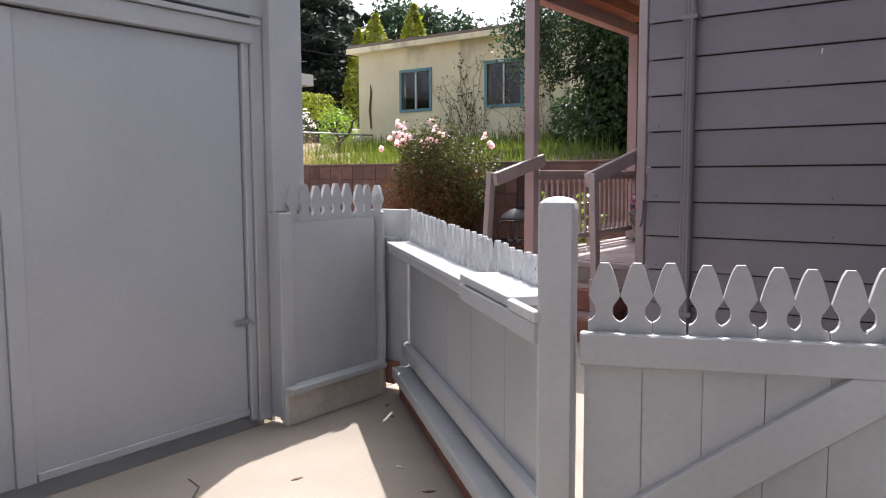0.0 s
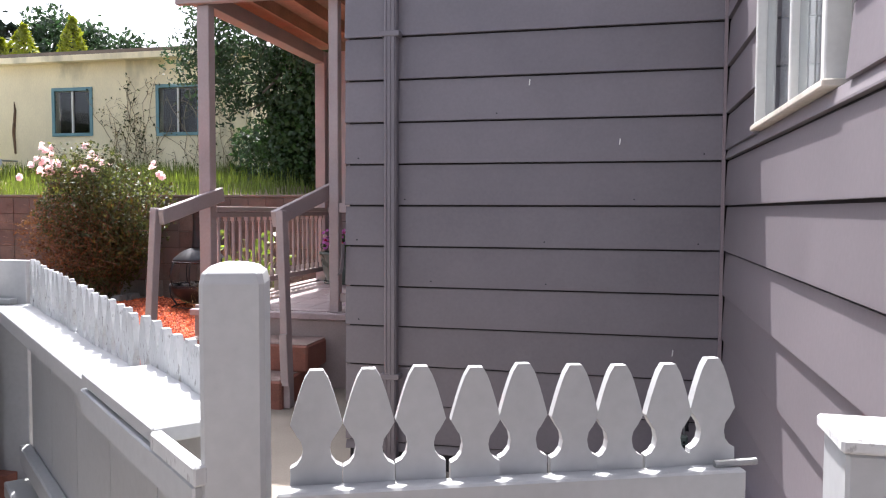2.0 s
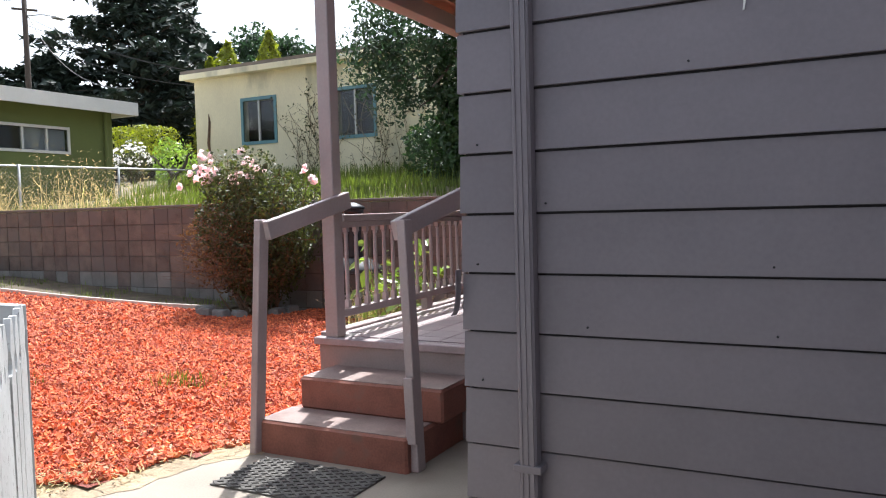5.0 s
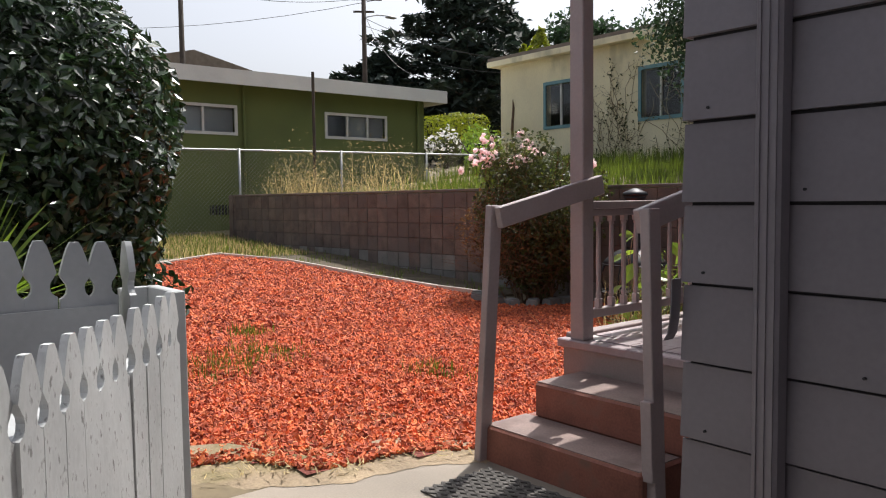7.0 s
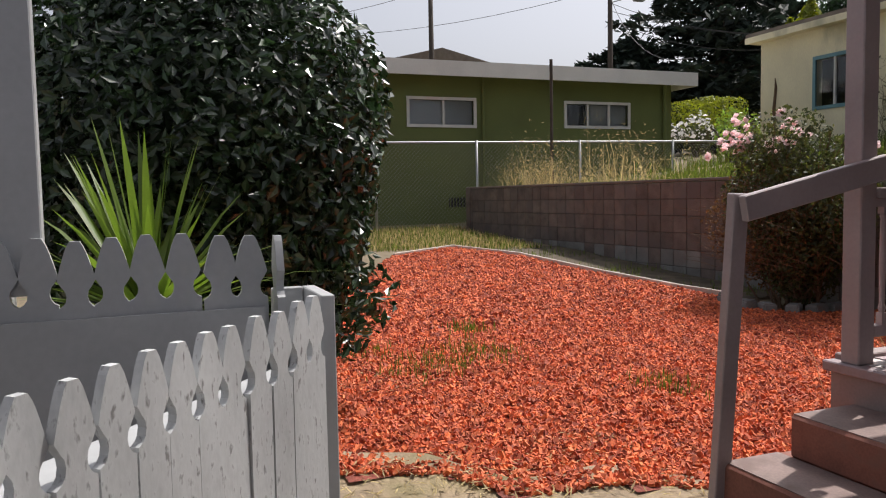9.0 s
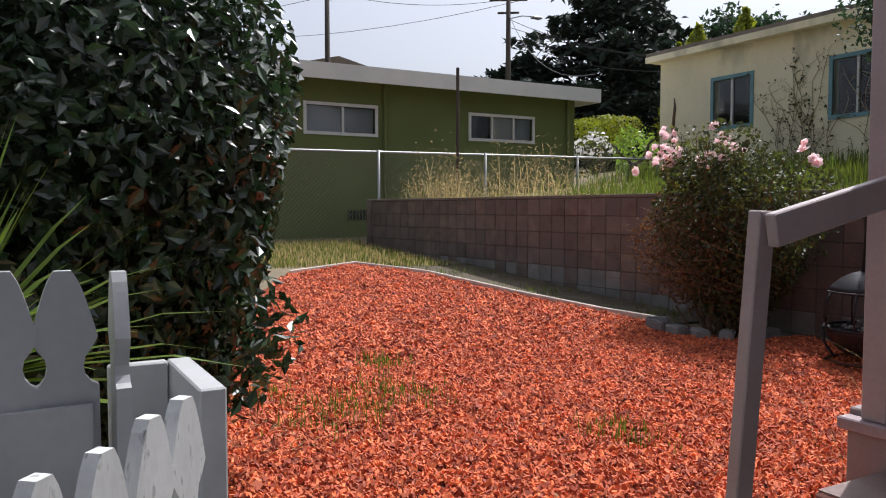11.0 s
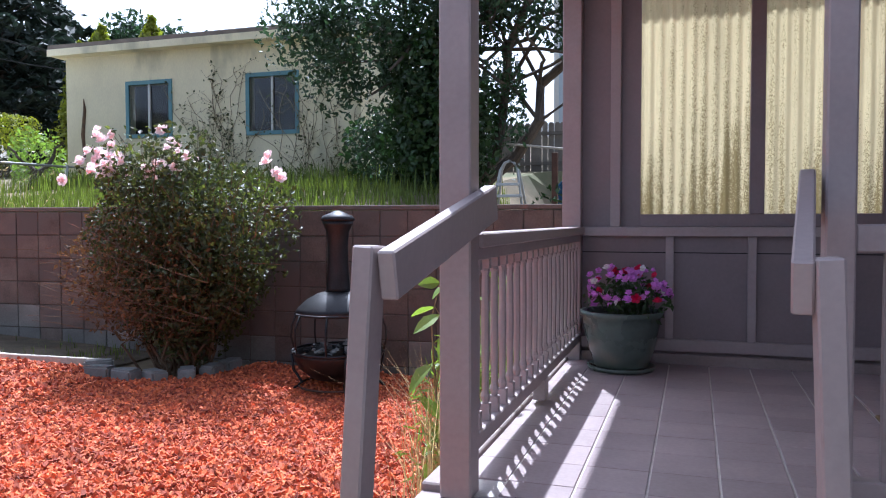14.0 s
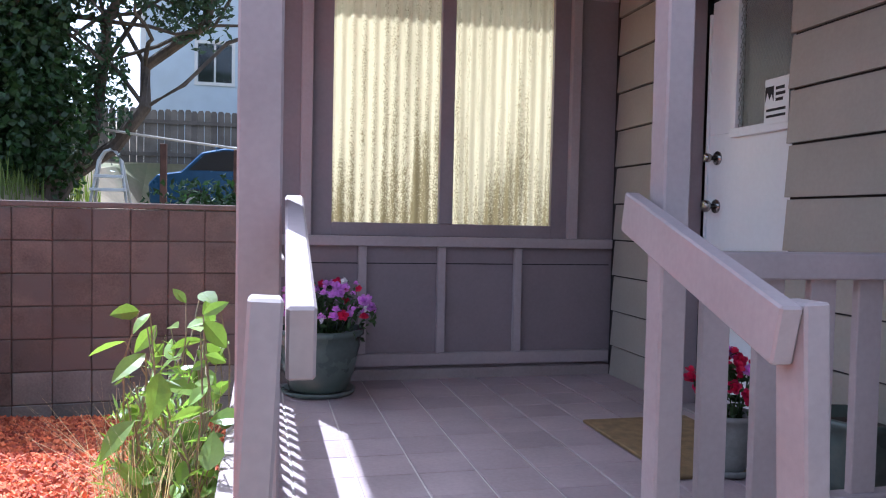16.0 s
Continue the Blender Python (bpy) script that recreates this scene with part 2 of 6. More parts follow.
def fibre_mat():
    """Old translucent fibreglass: yellow-cream, streaked and speckled with dark algae, corrugation shading painted in.
    """
    m = mat("yellowed_fibreglass", (0.62, 0.53, 0.32), 0.5, 0.09, 7, 120, 0.3, streak=(1, 1, 0.12))
    n, l = m.node_tree.nodes, m.node_tree.links
    b = n["Principled BSDF"]
    src = b.inputs["Base Color"].links[0].from_socket
    geo = n.new("ShaderNodeNewGeometry")
    sp = n.new("ShaderNodeTexNoise")
    sp.inputs["Scale"].default_value, sp.inputs["Detail"].default_value, sp.inputs["Roughness"].default_value = 95, 5, 0.85
    l.new(geo.outputs["Position"], sp.inputs["Vector"])
    patch = n.new("ShaderNodeTexNoise")
    patch.inputs["Scale"].default_value, patch.inputs["Detail"].default_value = 2.6, 3
    mp = n.new("ShaderNodeMapping")
    mp.inputs["Scale"].default_value = (2.6, 1, 0.35)
    l.new(geo.outputs["Position"], mp.inputs["Vector"])
    l.new(mp.outputs[0], patch.inputs["Vector"])
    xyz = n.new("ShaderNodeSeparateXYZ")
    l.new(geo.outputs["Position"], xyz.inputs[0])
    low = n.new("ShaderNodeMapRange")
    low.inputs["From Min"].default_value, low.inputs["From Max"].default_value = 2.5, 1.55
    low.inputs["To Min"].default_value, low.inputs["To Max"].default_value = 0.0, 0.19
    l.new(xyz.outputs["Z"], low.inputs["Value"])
    # Sine across x paints the shading of the corrugations into the colour.
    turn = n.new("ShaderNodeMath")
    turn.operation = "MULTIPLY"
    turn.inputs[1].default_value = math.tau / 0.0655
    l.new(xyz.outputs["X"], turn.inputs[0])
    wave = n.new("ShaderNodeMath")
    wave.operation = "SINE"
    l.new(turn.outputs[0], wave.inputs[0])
    valley_shade = n.new("ShaderNodeMath")
    valley_shade.operation = "MULTIPLY_ADD"
    valley_shade.inputs[1].default_value = 0.055
    l.new(wave.outputs[0], valley_shade.inputs[0])
    l.new(low.outputs[0], valley_shade.inputs[2])
    blotch = n.new("ShaderNodeMath")
    blotch.operation = "MULTIPLY_ADD"
    blotch.inputs[1].default_value = 0.55
    l.new(patch.outputs["Fac"], blotch.inputs[0])
    l.new(valley_shade.outputs[0], blotch.inputs[2])
    s = n.new("ShaderNodeMath")
    s.operation = "ADD"
    l.new(blotch.outputs[0], s.inputs[0])
    l.new(sp.outputs["Fac"], s.inputs[1])
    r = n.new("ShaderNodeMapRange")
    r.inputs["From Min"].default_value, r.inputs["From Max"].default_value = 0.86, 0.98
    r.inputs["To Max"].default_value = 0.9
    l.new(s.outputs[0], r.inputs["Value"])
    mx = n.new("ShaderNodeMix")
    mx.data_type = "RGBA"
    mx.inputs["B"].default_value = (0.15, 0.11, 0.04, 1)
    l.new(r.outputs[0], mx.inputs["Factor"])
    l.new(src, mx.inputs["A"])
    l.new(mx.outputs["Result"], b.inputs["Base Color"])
    tr = n.new("ShaderNodeBsdfTranslucent")
    l.new(mx.outputs["Result"], tr.inputs["Color"])
    sh = n.new("ShaderNodeMixShader")
    sh.inputs[0].default_value = 0.64
    l.new(b.outputs[0], sh.inputs[1])
    l.new(tr.outputs[0], sh.inputs[2])
    l.new(sh.outputs[0], n["Material Output"].inputs["Surface"])
    return m


FIBRE = fibre_mat()

# ---- building blocks ----
BASE = {}


def thing(name, label, category, at=(0, 0, 0), group="", kind=""):
    ob = new(name)
    ob.empty_display_size = 0.1
    ob.matrix_basis = pose(*at)
    BASE[ob.name] = Vector(at)
    return tagged(ob, label, category, group, kind)


def part(name, bm, material, parent=None, label="", smooth=False, bev=0.0):
    """Links a bmesh, given in world metres, as one mesh object under a thing or a part."""
    if bev:
        bmesh.ops.bevel(bm, geom=list(bm.edges), offset=bev, segments=1, affect="EDGES", clamp_overlap=True)
    base = Vector()
    if parent is not None:
        base = BASE.get(parent.name, Vector())
        bmesh.ops.translate(bm, verts=bm.verts, vec=-base)
    me = bpy.data.meshes.new(name)
    bm.to_mesh(me)
    bm.free()
    if smooth:
        me.shade_smooth()
    me.materials.append(material)
    ob = new(name, me)
    if parent is not None:
        ob.parent = parent
        BASE[ob.name] = base
    if label:
        ob["label"] = label
    return ob


def solid(name, bm, material, label, category, kind="", bev=0.0, smooth=False, group=""):
    return tagged(part(name, bm, material, None, "", smooth, bev), label, category, group, kind)


def B():
    return bmesh.new()


def box(bm, x0, x1, y0, y1, z0, z1):
    v = [bm.verts.new(p) for p in ((x0, y0, z0), (x1, y0, z0), (x1, y1, z0), (x0, y1, z0), (x0, y0, z1), (x1, y0, z1), (x1, y1, z1), (x0, y1, z1))]
    for f in ((0, 3, 2, 1), (4, 5, 6, 7), (0, 1, 5, 4), (1, 2, 6, 5), (2, 3, 7, 6), (3, 0, 4, 7)):
        bm.faces.new([v[i] for i in f])
    return bm


def beam(bm, p, q, w, h, up=(0, 0, 1)):
    """A straight timber from p to q: w across, h along up."""
    p, q, up = Vector(p), Vector(q), Vector(up)
    d = (q - p).normalized()
    s = d.cross(up).normalized() * (w / 2)
    u = s.cross(d).normalized() * (h / 2)
    v = [bm.verts.new(c + a * s + b * u) for c in (p, q) for a, b in ((-1, -1), (1, -1), (1, 1), (-1, 1))]
    for f in ((0, 1, 2, 3), (7, 6, 5, 4), (0, 4, 5, 1), (1, 5, 6, 2), (2, 6, 7, 3), (3, 7, 4, 0)):
        bm.faces.new([v[i] for i in f])
    bmesh.ops.recalc_face_normals(bm, faces=bm.faces)
    return bm


def tube(bm, pts, radii, n=8, cap=True):
    """A round limb along points."""
    rings = []
    pts = [Vector(p) for p in pts]
    for i, p in enumerate(pts):
        d = (pts[min(i + 1, len(pts) - 1)] - pts[max(i - 1, 0)]).normalized()
        a = d.orthogonal().normalized() if abs(d.z) < 0.9 else Vector((1, 0, 0)) - d * d.x
        a.normalize()
        b = d.cross(a)
        r = radii[i] if hasattr(radii, "__len__") else radii
        rings.append([bm.verts.new(p + (a * math.cos(k * math.tau / n) + b * math.sin(k * math.tau / n)) * r) for k in range(n)])
    for r0, r1 in zip(rings, rings[1:]):
        for k in range(n):
            bm.faces.new((r0[k], r0[(k + 1) % n], r1[(k + 1) % n], r1[k]))
    if cap:
        bm.faces.new(rings[0][::-1])
        bm.faces.new(rings[-1])
    return bm


def lathe(bm, profile, c, n=28):
    rings = [[bm.verts.new((c[0] + r * math.cos(k * math.tau / n), c[1] + r * math.sin(k * math.tau / n), c[2] + z)) for k in range(n)] for r, z in profile]
    for r0, r1 in zip(rings, rings[1:]):
        for k in range(n):
            bm.faces.new((r0[k], r0[(k + 1) % n], r1[(k + 1) % n], r1[k]))
    bm.faces.new(rings[0][::-1])
    bm.faces.new(rings[-1])
    return bm


def prism(bm, outline, axis_pts):
    """A flat outline (list of 2D) extruded: axis_pts maps (u, v) to two points, front and back."""
    f = [bm.verts.new(axis_pts(u, v, 0)) for u, v in outline]
    k = [bm.verts.new(axis_pts(u, v, 1)) for u, v in outline]
    bm.faces.new(f)
    bm.faces.new(k[::-1])
    for i in range(len(f)):
        j = (i + 1) % len(f)
        bm.faces.new((f[j], f[i], k[i], k[j]))
    bmesh.ops.recalc_face_normals(bm, faces=bm.faces)
    return bm


def slab(bm, poly, z0, z1):
    return prism(bm, poly, lambda u, v, s: (u, v, z1 if s else z0))


def inside(x, y, poly):
    c = False
    for (x0, y0), (x1, y1) in zip(poly, poly[1:] + poly[:1]):
        if (y0 > y) != (y1 > y) and x < (x1 - x0) * (y - y0) / (y1 - y0) + x0:
            c = not c
    return c


def cloud(name, verts, faces, material, parent=None, label=""):
    """Very many small pieces as one mesh, straight from arrays in world metres."""
    base = BASE.get(parent.name, Vector()) if parent is not None else Vector()
    me = bpy.data.meshes.new(name)
    me.from_pydata((np.asarray(verts, float).reshape(-1, 3) - np.array(base)).tolist(), [], faces)
    me.materials.append(material)
    ob = new(name, me)
    if parent is not None:
        ob.parent = parent
        BASE[ob.name] = base
    if label:
        ob["label"] = label
    return ob


# ---- ground ----
def wall_y(x):
    return 11.0 + 0.0801 * (x + 1.5)


def low_z(x):
    return float(np.interp(-x, [3.4, 5, 7, 9.4, 12, 15, 20, 30, 300], [-0.03, 0.07, 0.17, 0.33, 0.54, 0.71, 0.95, 1.2, 1.5]))


def smooth01(a, b, v):
    t = min(1, max(0, (v - a) / (b - a)))
    return t * t * (3 - 2 * t)


def ground_z(x, y):
    v = y - wall_y(max(-60, min(20, x)))
    yard = smooth01(-6.6, -5.7, x) * (1 - smooth01(12.0, 13.2, v))
    zu = 1.45 + 0.1 * min(max(v, 0), 14) * (1 - yard) + 5.5 * smooth01(16, 60, v) - 0.02 * max(0, v - 100)
    if x > -15.75:
        s = 1.0 if v > 0.1 else 0.0
    else:
        s = smooth01(0.0, 9.0, v)
    return low_z(x) * (1 - s) + zu * s


xs = [-400, -200, -120, -90, -70, -55, -45, -38, -32, -27, -23, -20, -18, -17, -16, -15.8, -15.7] + [-15.5 + 0.5 * i for i in range(32)] + [0.5, 2, 5, 10, 20, 40, 80, 160, 400]
vs = [-400, -150, -60, -30, -18, -13] + [-10.5 + 0.5 * i for i in range(21)] + [0.06, 0.13, 0.5, 1, 2, 3, 4.5, 6, 8, 10, 12, 12.6, 13.2, 14, 17, 20, 24, 28, 33, 40, 50, 65, 90, 150, 400]
gv = [(x, wall_y(max(-60, min(20, x))) + v, ground_z(x, wall_y(max(-60, min(20, x))) + v + 1e-6)) for x in xs for v in vs]
nv = len(vs)
ground = cloud("ground", gv, [(i * nv + j, (i + 1) * nv + j, (i + 1) * nv + j + 1, i * nv + j + 1) for i in range(len(xs) - 1) for j in range(nv - 1)], HILL)
tagged(ground, "dry earth and grass rising to a wooded hillside", "ground", kind="structure")

PAVED = [(-2.97, -4), (0.6, -4), (0.6, 4.9), (-1.4, 4.9), (-1.4, 6.7), (-3.45, 6.7), (-3.44, 5.84), (-3.66, 5.55), (-3.72, 5.05), (-3.95, 4.72), (-4.1, 4.4), (-3.7, 4.05), (-2.97, 3.9)]
solid("pavement", slab(B(), PAVED, -0.12, 0.0), CONCRETE, "worn tan concrete paving with stains and cracks", "pavement", "structure")
OUTER = [(-3.40, 6.05), (-3.72, 5.92), (-3.98, 5.62), (-4.02, 5.05), (-4.45, 4.75), (-4.75, 4.2), (-4.5, 3.6), (-3.0, 3.3)]
INNER = [(-3.38, 5.88), (-3.40, 5.82), (-3.60, 5.52), (-3.66, 5.03), (-3.89, 4.68), (-4.03, 4.38), (-3.66, 4.10), (-2.9, 3.96)]
dv, df = [], []
DN, DM = 56, 7
for i in range(DN + 1):
    t = i / DN * 7
    k = min(6, int(t))
    o = Vector(OUTER[k]).lerp(Vector(OUTER[k + 1]), t - k)
    q = Vector(INNER[k]).lerp(Vector(INNER[k + 1]), t - k)
    for j in range(DM + 1):
        w = j / DM
        p = q.lerp(o, w) + Vector((noise.noise((i * 0.5, 0, 0)), noise.noise((0, i * 0.5, 3)))) * 0.05 * (1 - w)
        dv.append((p.x, p.y, 0.003 + (0.012 + 0.02 * noise.noise((p.x * 3, p.y * 3, 1))) * w + max(0, low_z(p.x) + 0.03) * w))
df = [(i * (DM + 1) + j, (i + 1) * (DM + 1) + j, (i + 1) * (DM + 1) + j + 1, i * (DM + 1) + j + 1) for i in range(DN) for j in range(DM)]
tagged(cloud("dirt_edge", dv, df, DIRT), "dry dirt and straw beside the concrete path", "dirt", kind="structure")

# ---- house walls with lap siding ----
def lap_z(k):
    """Height of the lower edge of the k-th lap board."""
    return 0.155 + 0.2165 * k + 0.00095 * k * k



def siding(wall, a, b, z0, z1, out, material, name="siding_board"):
    """Lap boards from a to b (2D) on a wall, proud towards out (2D)."""
    a, b, out = Vector(a), Vector(b), Vector(out)
    k = -1
    while lap_z(k) < z1:
        # 10 mm slot above each board shows the black backing as a shadow line.
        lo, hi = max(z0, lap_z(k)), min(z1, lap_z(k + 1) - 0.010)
        if hi - lo > 0.03:
            bm = B()
            prof = [(0.0, lo), (0.022, lo), (0.022, lo + 0.006), (0.008, hi), (0.0, hi)]
            prism(bm, prof, lambda u, v, s: ((a if s == 0 else b) + out * u).to_3d() + Vector((0, 0, v)))
            part(name, bm, material, wall)
        k += 1


def plain_wall(name, x0, x1, y0, y1, z0, z1, material, label):
    return solid(name, box(B(), x0, x1, y0, y1, z0, z1), material, label, "wall", "structure")


w_south = plain_wall("wall_south", -1.46, 0.70, 4.855, 5.0, -0.1, 3.12, LAP_SHADE, "mauve-grey lap siding on the house wall")
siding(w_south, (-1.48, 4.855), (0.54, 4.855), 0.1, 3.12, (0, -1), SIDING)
w_east = plain_wall("wall_east", 0.561, 0.70, -4.0, 4.855, -0.1, 1.765, LAP_SHADE, "mauve-grey lap siding on the house side wall")
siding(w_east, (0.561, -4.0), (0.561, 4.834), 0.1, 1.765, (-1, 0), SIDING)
w_east2 = plain_wall("wall_east_upper", 0.561, 0.70, 3.92, 4.855, 1.765, 3.12, LAP_SHADE, "mauve-grey siding beside the window")
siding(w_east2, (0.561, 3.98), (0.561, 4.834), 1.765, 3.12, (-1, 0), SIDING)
w_east3 = plain_wall("wall_east_lower", 0.561, 0.70, -4.0, 2.75, 1.765, 3.12, LAP_SHADE, "mauve-grey siding on the house side wall")
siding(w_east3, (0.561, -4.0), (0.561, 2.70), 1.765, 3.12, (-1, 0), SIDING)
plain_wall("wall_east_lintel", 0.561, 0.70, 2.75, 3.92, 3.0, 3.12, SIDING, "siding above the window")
w_west = plain_wall("wall_west", -1.459, -1.18, 5.0, 6.60, -0.1, 3.12, LAP_SHADE, "mauve-grey lap siding beside the steps")
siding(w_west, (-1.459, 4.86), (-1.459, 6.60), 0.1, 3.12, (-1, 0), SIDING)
w_west2 = plain_wall("wall_west_porch", -1.18, -1.04, 6.60, 7.59, 0.0, 3.12, LAP_SHADE, "taupe lap siding beside the front door")
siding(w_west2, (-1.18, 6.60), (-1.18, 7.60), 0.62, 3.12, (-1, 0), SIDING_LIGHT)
plain_wall("wall_recess", -1.04, -0.90, 7.3, 7.48, 0.0, 3.12, SIDING_LIGHT, "side of the door recess")
w_door = plain_wall("wall_door", -1.18, -1.0, 8.50, 9.6, 0.0, 3.12, LAP_SHADE, "beige lap siding beside the front door")
siding(w_door, (-1.18, 8.505), (-1.18, 9.24), 0.62, 3.12, (-1, 0), SIDING_LIGHT)
plain_wall("wall_door_top", -1.17, -0.95, 7.59, 8.50, 2.95, 3.12, SIDING_LIGHT, "wall above the front door")
plain_wall("wall_inner", 0.70, 3.0, 4.9, 9.6, -0.1, 3.12, SIDING, "far body of the house")
# Solid near-black block in place of the unlit hall.
plain_wall("wall_hall", -0.95, 0.9, 7.0, 9.6, 0.0, 3.12, DARK, "near-black block standing for the unlit inside of the house")

# downspout and corner trim on the siding
ds = thing("downspout", "mauve-painted fluted metal downspout on the siding", "downspout", (-1.2, 4.80, 0.0))
bm = B()
box(bm, -1.235, -1.165, 4.775, 4.834, 0.06, 3.12)
part("pipe", bm, SIDING, ds, bev=0.008)
for dx in (-0.022, 0.0, 0.022):
    part("rib", beam(B(), (-1.2 + dx, 4.774, 0.1), (-1.2 + dx, 4.774, 3.12), 0.009, 0.008, (0, 1, 0)), SIDING, ds)
for z in (0.52, 2.4):
    part("strap", box(B(), -1.255, -1.145, 4.768, 4.835, z, z + 0.03), SIDING, ds, bev=0.003)
solid("corner_trim", box(B(), 0.525, 0.541, 4.815, 4.833, 0.0, 3.12), MAUVE_DARK, "thin corner strip between two siding walls", "trim", "structure")

# small window in the east wall
win = thing("window_1", "white-framed window with a weathered sill", "window", (0.56, 3.9, 1.82), kind="structure")
part("window_frame", box(B(), 0.53, 0.60, 3.885, 3.915, 1.79, 3.0), ALU, win, bev=0.004)
part("window_frame", box(B(), 0.53, 0.60, 2.86, 2.90, 1.79, 3.0), ALU, win, bev=0.004)
part("window_frame", box(B(), 0.54, 0.60, 3.325, 3.35, 1.79, 3.0), ALU, win, bev=0.004)
part("window_sill", box(B(), 0.518, 0.60, 2.83, 3.93, 1.768, 1.79), TIMBER, win, "weathered white sill", bev=0.004)
for y0, y1 in ((2.90, 3.325), (3.35, 3.885)):
    part("pane", box(B(), 0.565, 0.571, y0, y1, 1.79, 3.0), GLASS, win).visible_shadow = False
    part("curtain", box(B(), 0.62, 0.63, y0, y1, 1.79, 3.0), CURTAIN, win, "pale curtain behind the glass")

# ---- main eaves ----
solid("roof", slab(B(), [(-1.52, 4.80), (-1.52, 9.7), (3.2, 9.7), (3.2, -4.2), (0.50, -4.2), (0.50, 4.80)], 3.121, 3.30), ROOFING, "low house roof with short eaves", "roof", "structure")
fl = [(-1.488, 1.27, 0.0), (-1.489, 1.21, 0.004), (-1.493, 1.15, 0.016), (-1.501, 1.11, 0.03), (-1.513, 1.09, 0.036)]
bm = B()
fv = [[bm.verts.new((x - d * 0.3, y, z)) for y, d in ((4.80, 0.0), (4.80, 0.012), (4.845, 0.012), (4.845, 0.0))] for x, z, k in fl]
for r0, r1 in zip(fv, fv[1:]):
    for k in range(4):
        bm.faces.new((r0[k], r0[(k + 1) % 4], r1[(k + 1) % 4], r1[k]))
bm.faces.new(fv[0][::-1])
bm.faces.new(fv[-1])
solid("siding_flake", bm, SIDING, "curled end of a siding corner strip", "siding")

# ---- porch ----
porch = thing("porch_base", "tan-painted concrete porch base", "porch", (-2.4, 8.0, 0.0), kind="structure")
part("base", box(B(), -3.50, -1.18, 6.60, 9.36, -0.1, 0.596), LANDING, porch, bev=0.008)
part("nosing", box(B(), -3.53, -1.46, 6.575, 6.66, 0.56, 0.612), TILE, porch, bev=0.006)
part("kerb", box(B(), -3.53, -3.43, 6.66, 9.30, 0.596, 0.64), LANDING, porch, "tan kerb under the railing", bev=0.006)

steps = thing("porch_steps", "two red-painted concrete steps with worn treads", "steps", (-2.9, 6.2, 0.0))
part("step", box(B(), -3.45, -2.36, 5.86, 6.6, -0.05, 0.205), CONCRETE_RED, steps, bev=0.014)
part("step", box(B(), -3.37, -2.30, 6.20, 6.6, 0.205, 0.413), CONCRETE_RED, steps, bev=0.014)
part("tread", box(B(), -3.44, -2.38, 5.875, 6.2, 0.2052, 0.2095), TREAD, steps, "worn tan tread")
part("tread", box(B(), -3.36, -2.31, 6.215, 6.6, 0.4132, 0.4175), TREAD, steps, "worn tan tread")

# railings
def leaning(name, foot, head, w, d, material, parent):
    bm = B()
    beam(bm, foot, head, w, d, (0, 1, 0))
    return part(name, bm, material, parent, bev=0.005)


hl = thing("handrail", "mauve-grey painted timber handrail beside the steps", "handrail", (-3.42, 5.9, 0.0), "handrails of the steps")
leaning("newel", (-3.452, 5.85, 0.0), (-3.378, 5.89, 1.47), 0.052, 0.088, MAUVE, hl)
part("rail", beam(B(), (-3.326, 5.87, 1.40), (-3.305, 6.74, 1.588), 0.045, 0.118), MAUVE, hl, bev=0.005)
hr = thing("handrail", "mauve-grey painted timber handrail with a patched newel", "handrail", (-2.36, 5.95, 0.0), "handrails of the steps")
leaning("newel", (-2.338, 5.95, 0.0), (-2.394, 5.965, 1.452), 0.055, 0.088, MAUVE, hr)
part("splice", beam(B(), (-2.338, 5.89, 0.17), (-2.354, 5.895, 0.55), 0.06, 0.03, (0, 1, 0)), MAUVE, hr, bev=0.004)
part("rail", beam(B(), (-2.443, 5.94, 1.388), (-2.328, 6.80, 1.625), 0.045, 0.118), MAUVE, hr, bev=0.005)

for n, (x0, x1, y0, y1) in enumerate(((-3.445, -3.338, 6.605, 6.71), (-2.298, -2.216, 6.66, 6.745))):
    p = thing("porch_post", "tall square mauve-grey painted porch post", "post", ((x0 + x1) / 2, (y0 + y1) / 2, 0.61), "porch posts")
    part("shaft", box(B(), x0, x1, y0, y1, 0.611, 3.16), MAUVE, p, bev=0.006)

lr = thing("porch_railing", "mauve-grey railing with thin turned balusters", "railing", (-3.42, 8.0, 0.64), "porch railings")
part("top_rail", box(B(), -3.425, -3.325, 6.711, 9.21, 1.435, 1.485), MAUVE, lr, bev=0.005)
part("under_rail", box(B(), -3.395, -3.355, 6.711, 9.21, 1.39, 1.434), MAUVE, lr, bev=0.003)
part("bottom_rail", box(B(), -3.405, -3.345, 6.711, 9.21, 0.745, 0.80), MAUVE, lr, bev=0.004)
part("support_block", box(B(), -3.405, -3.345, 7.95, 8.05, 0.64, 0.745), MAUVE, lr, bev=0.003)
for i in range(19):
    y = 6.80 + i * 0.130
    bm = B()
    box(bm, -3.393, -3.357, y - 0.018, y + 0.018, 0.80, 0.86)
    lathe(bm, [(0.012, 0.86), (0.019, 0.885), (0.013, 0.905), (0.0165, 1.1), (0.0145, 1.3), (0.013, 1.33), (0.018, 1.345), (0.013, 1.36)], (-3.375, y, 0), 8)
    box(bm, -3.393, -3.357, y - 0.018, y + 0.018, 1.355, 1.39)
    part("baluster", bm, MAUVE, lr)

rr = thing("porch_railing", "mauve-grey railing with flat boards beside the door", "railing", (-1.9, 6.72, 0.61), "porch railings")
part("top_rail", box(B(), -2.215, -1.205, 6.67, 6.77, 1.435, 1.515), MAUVE, rr, bev=0.005)
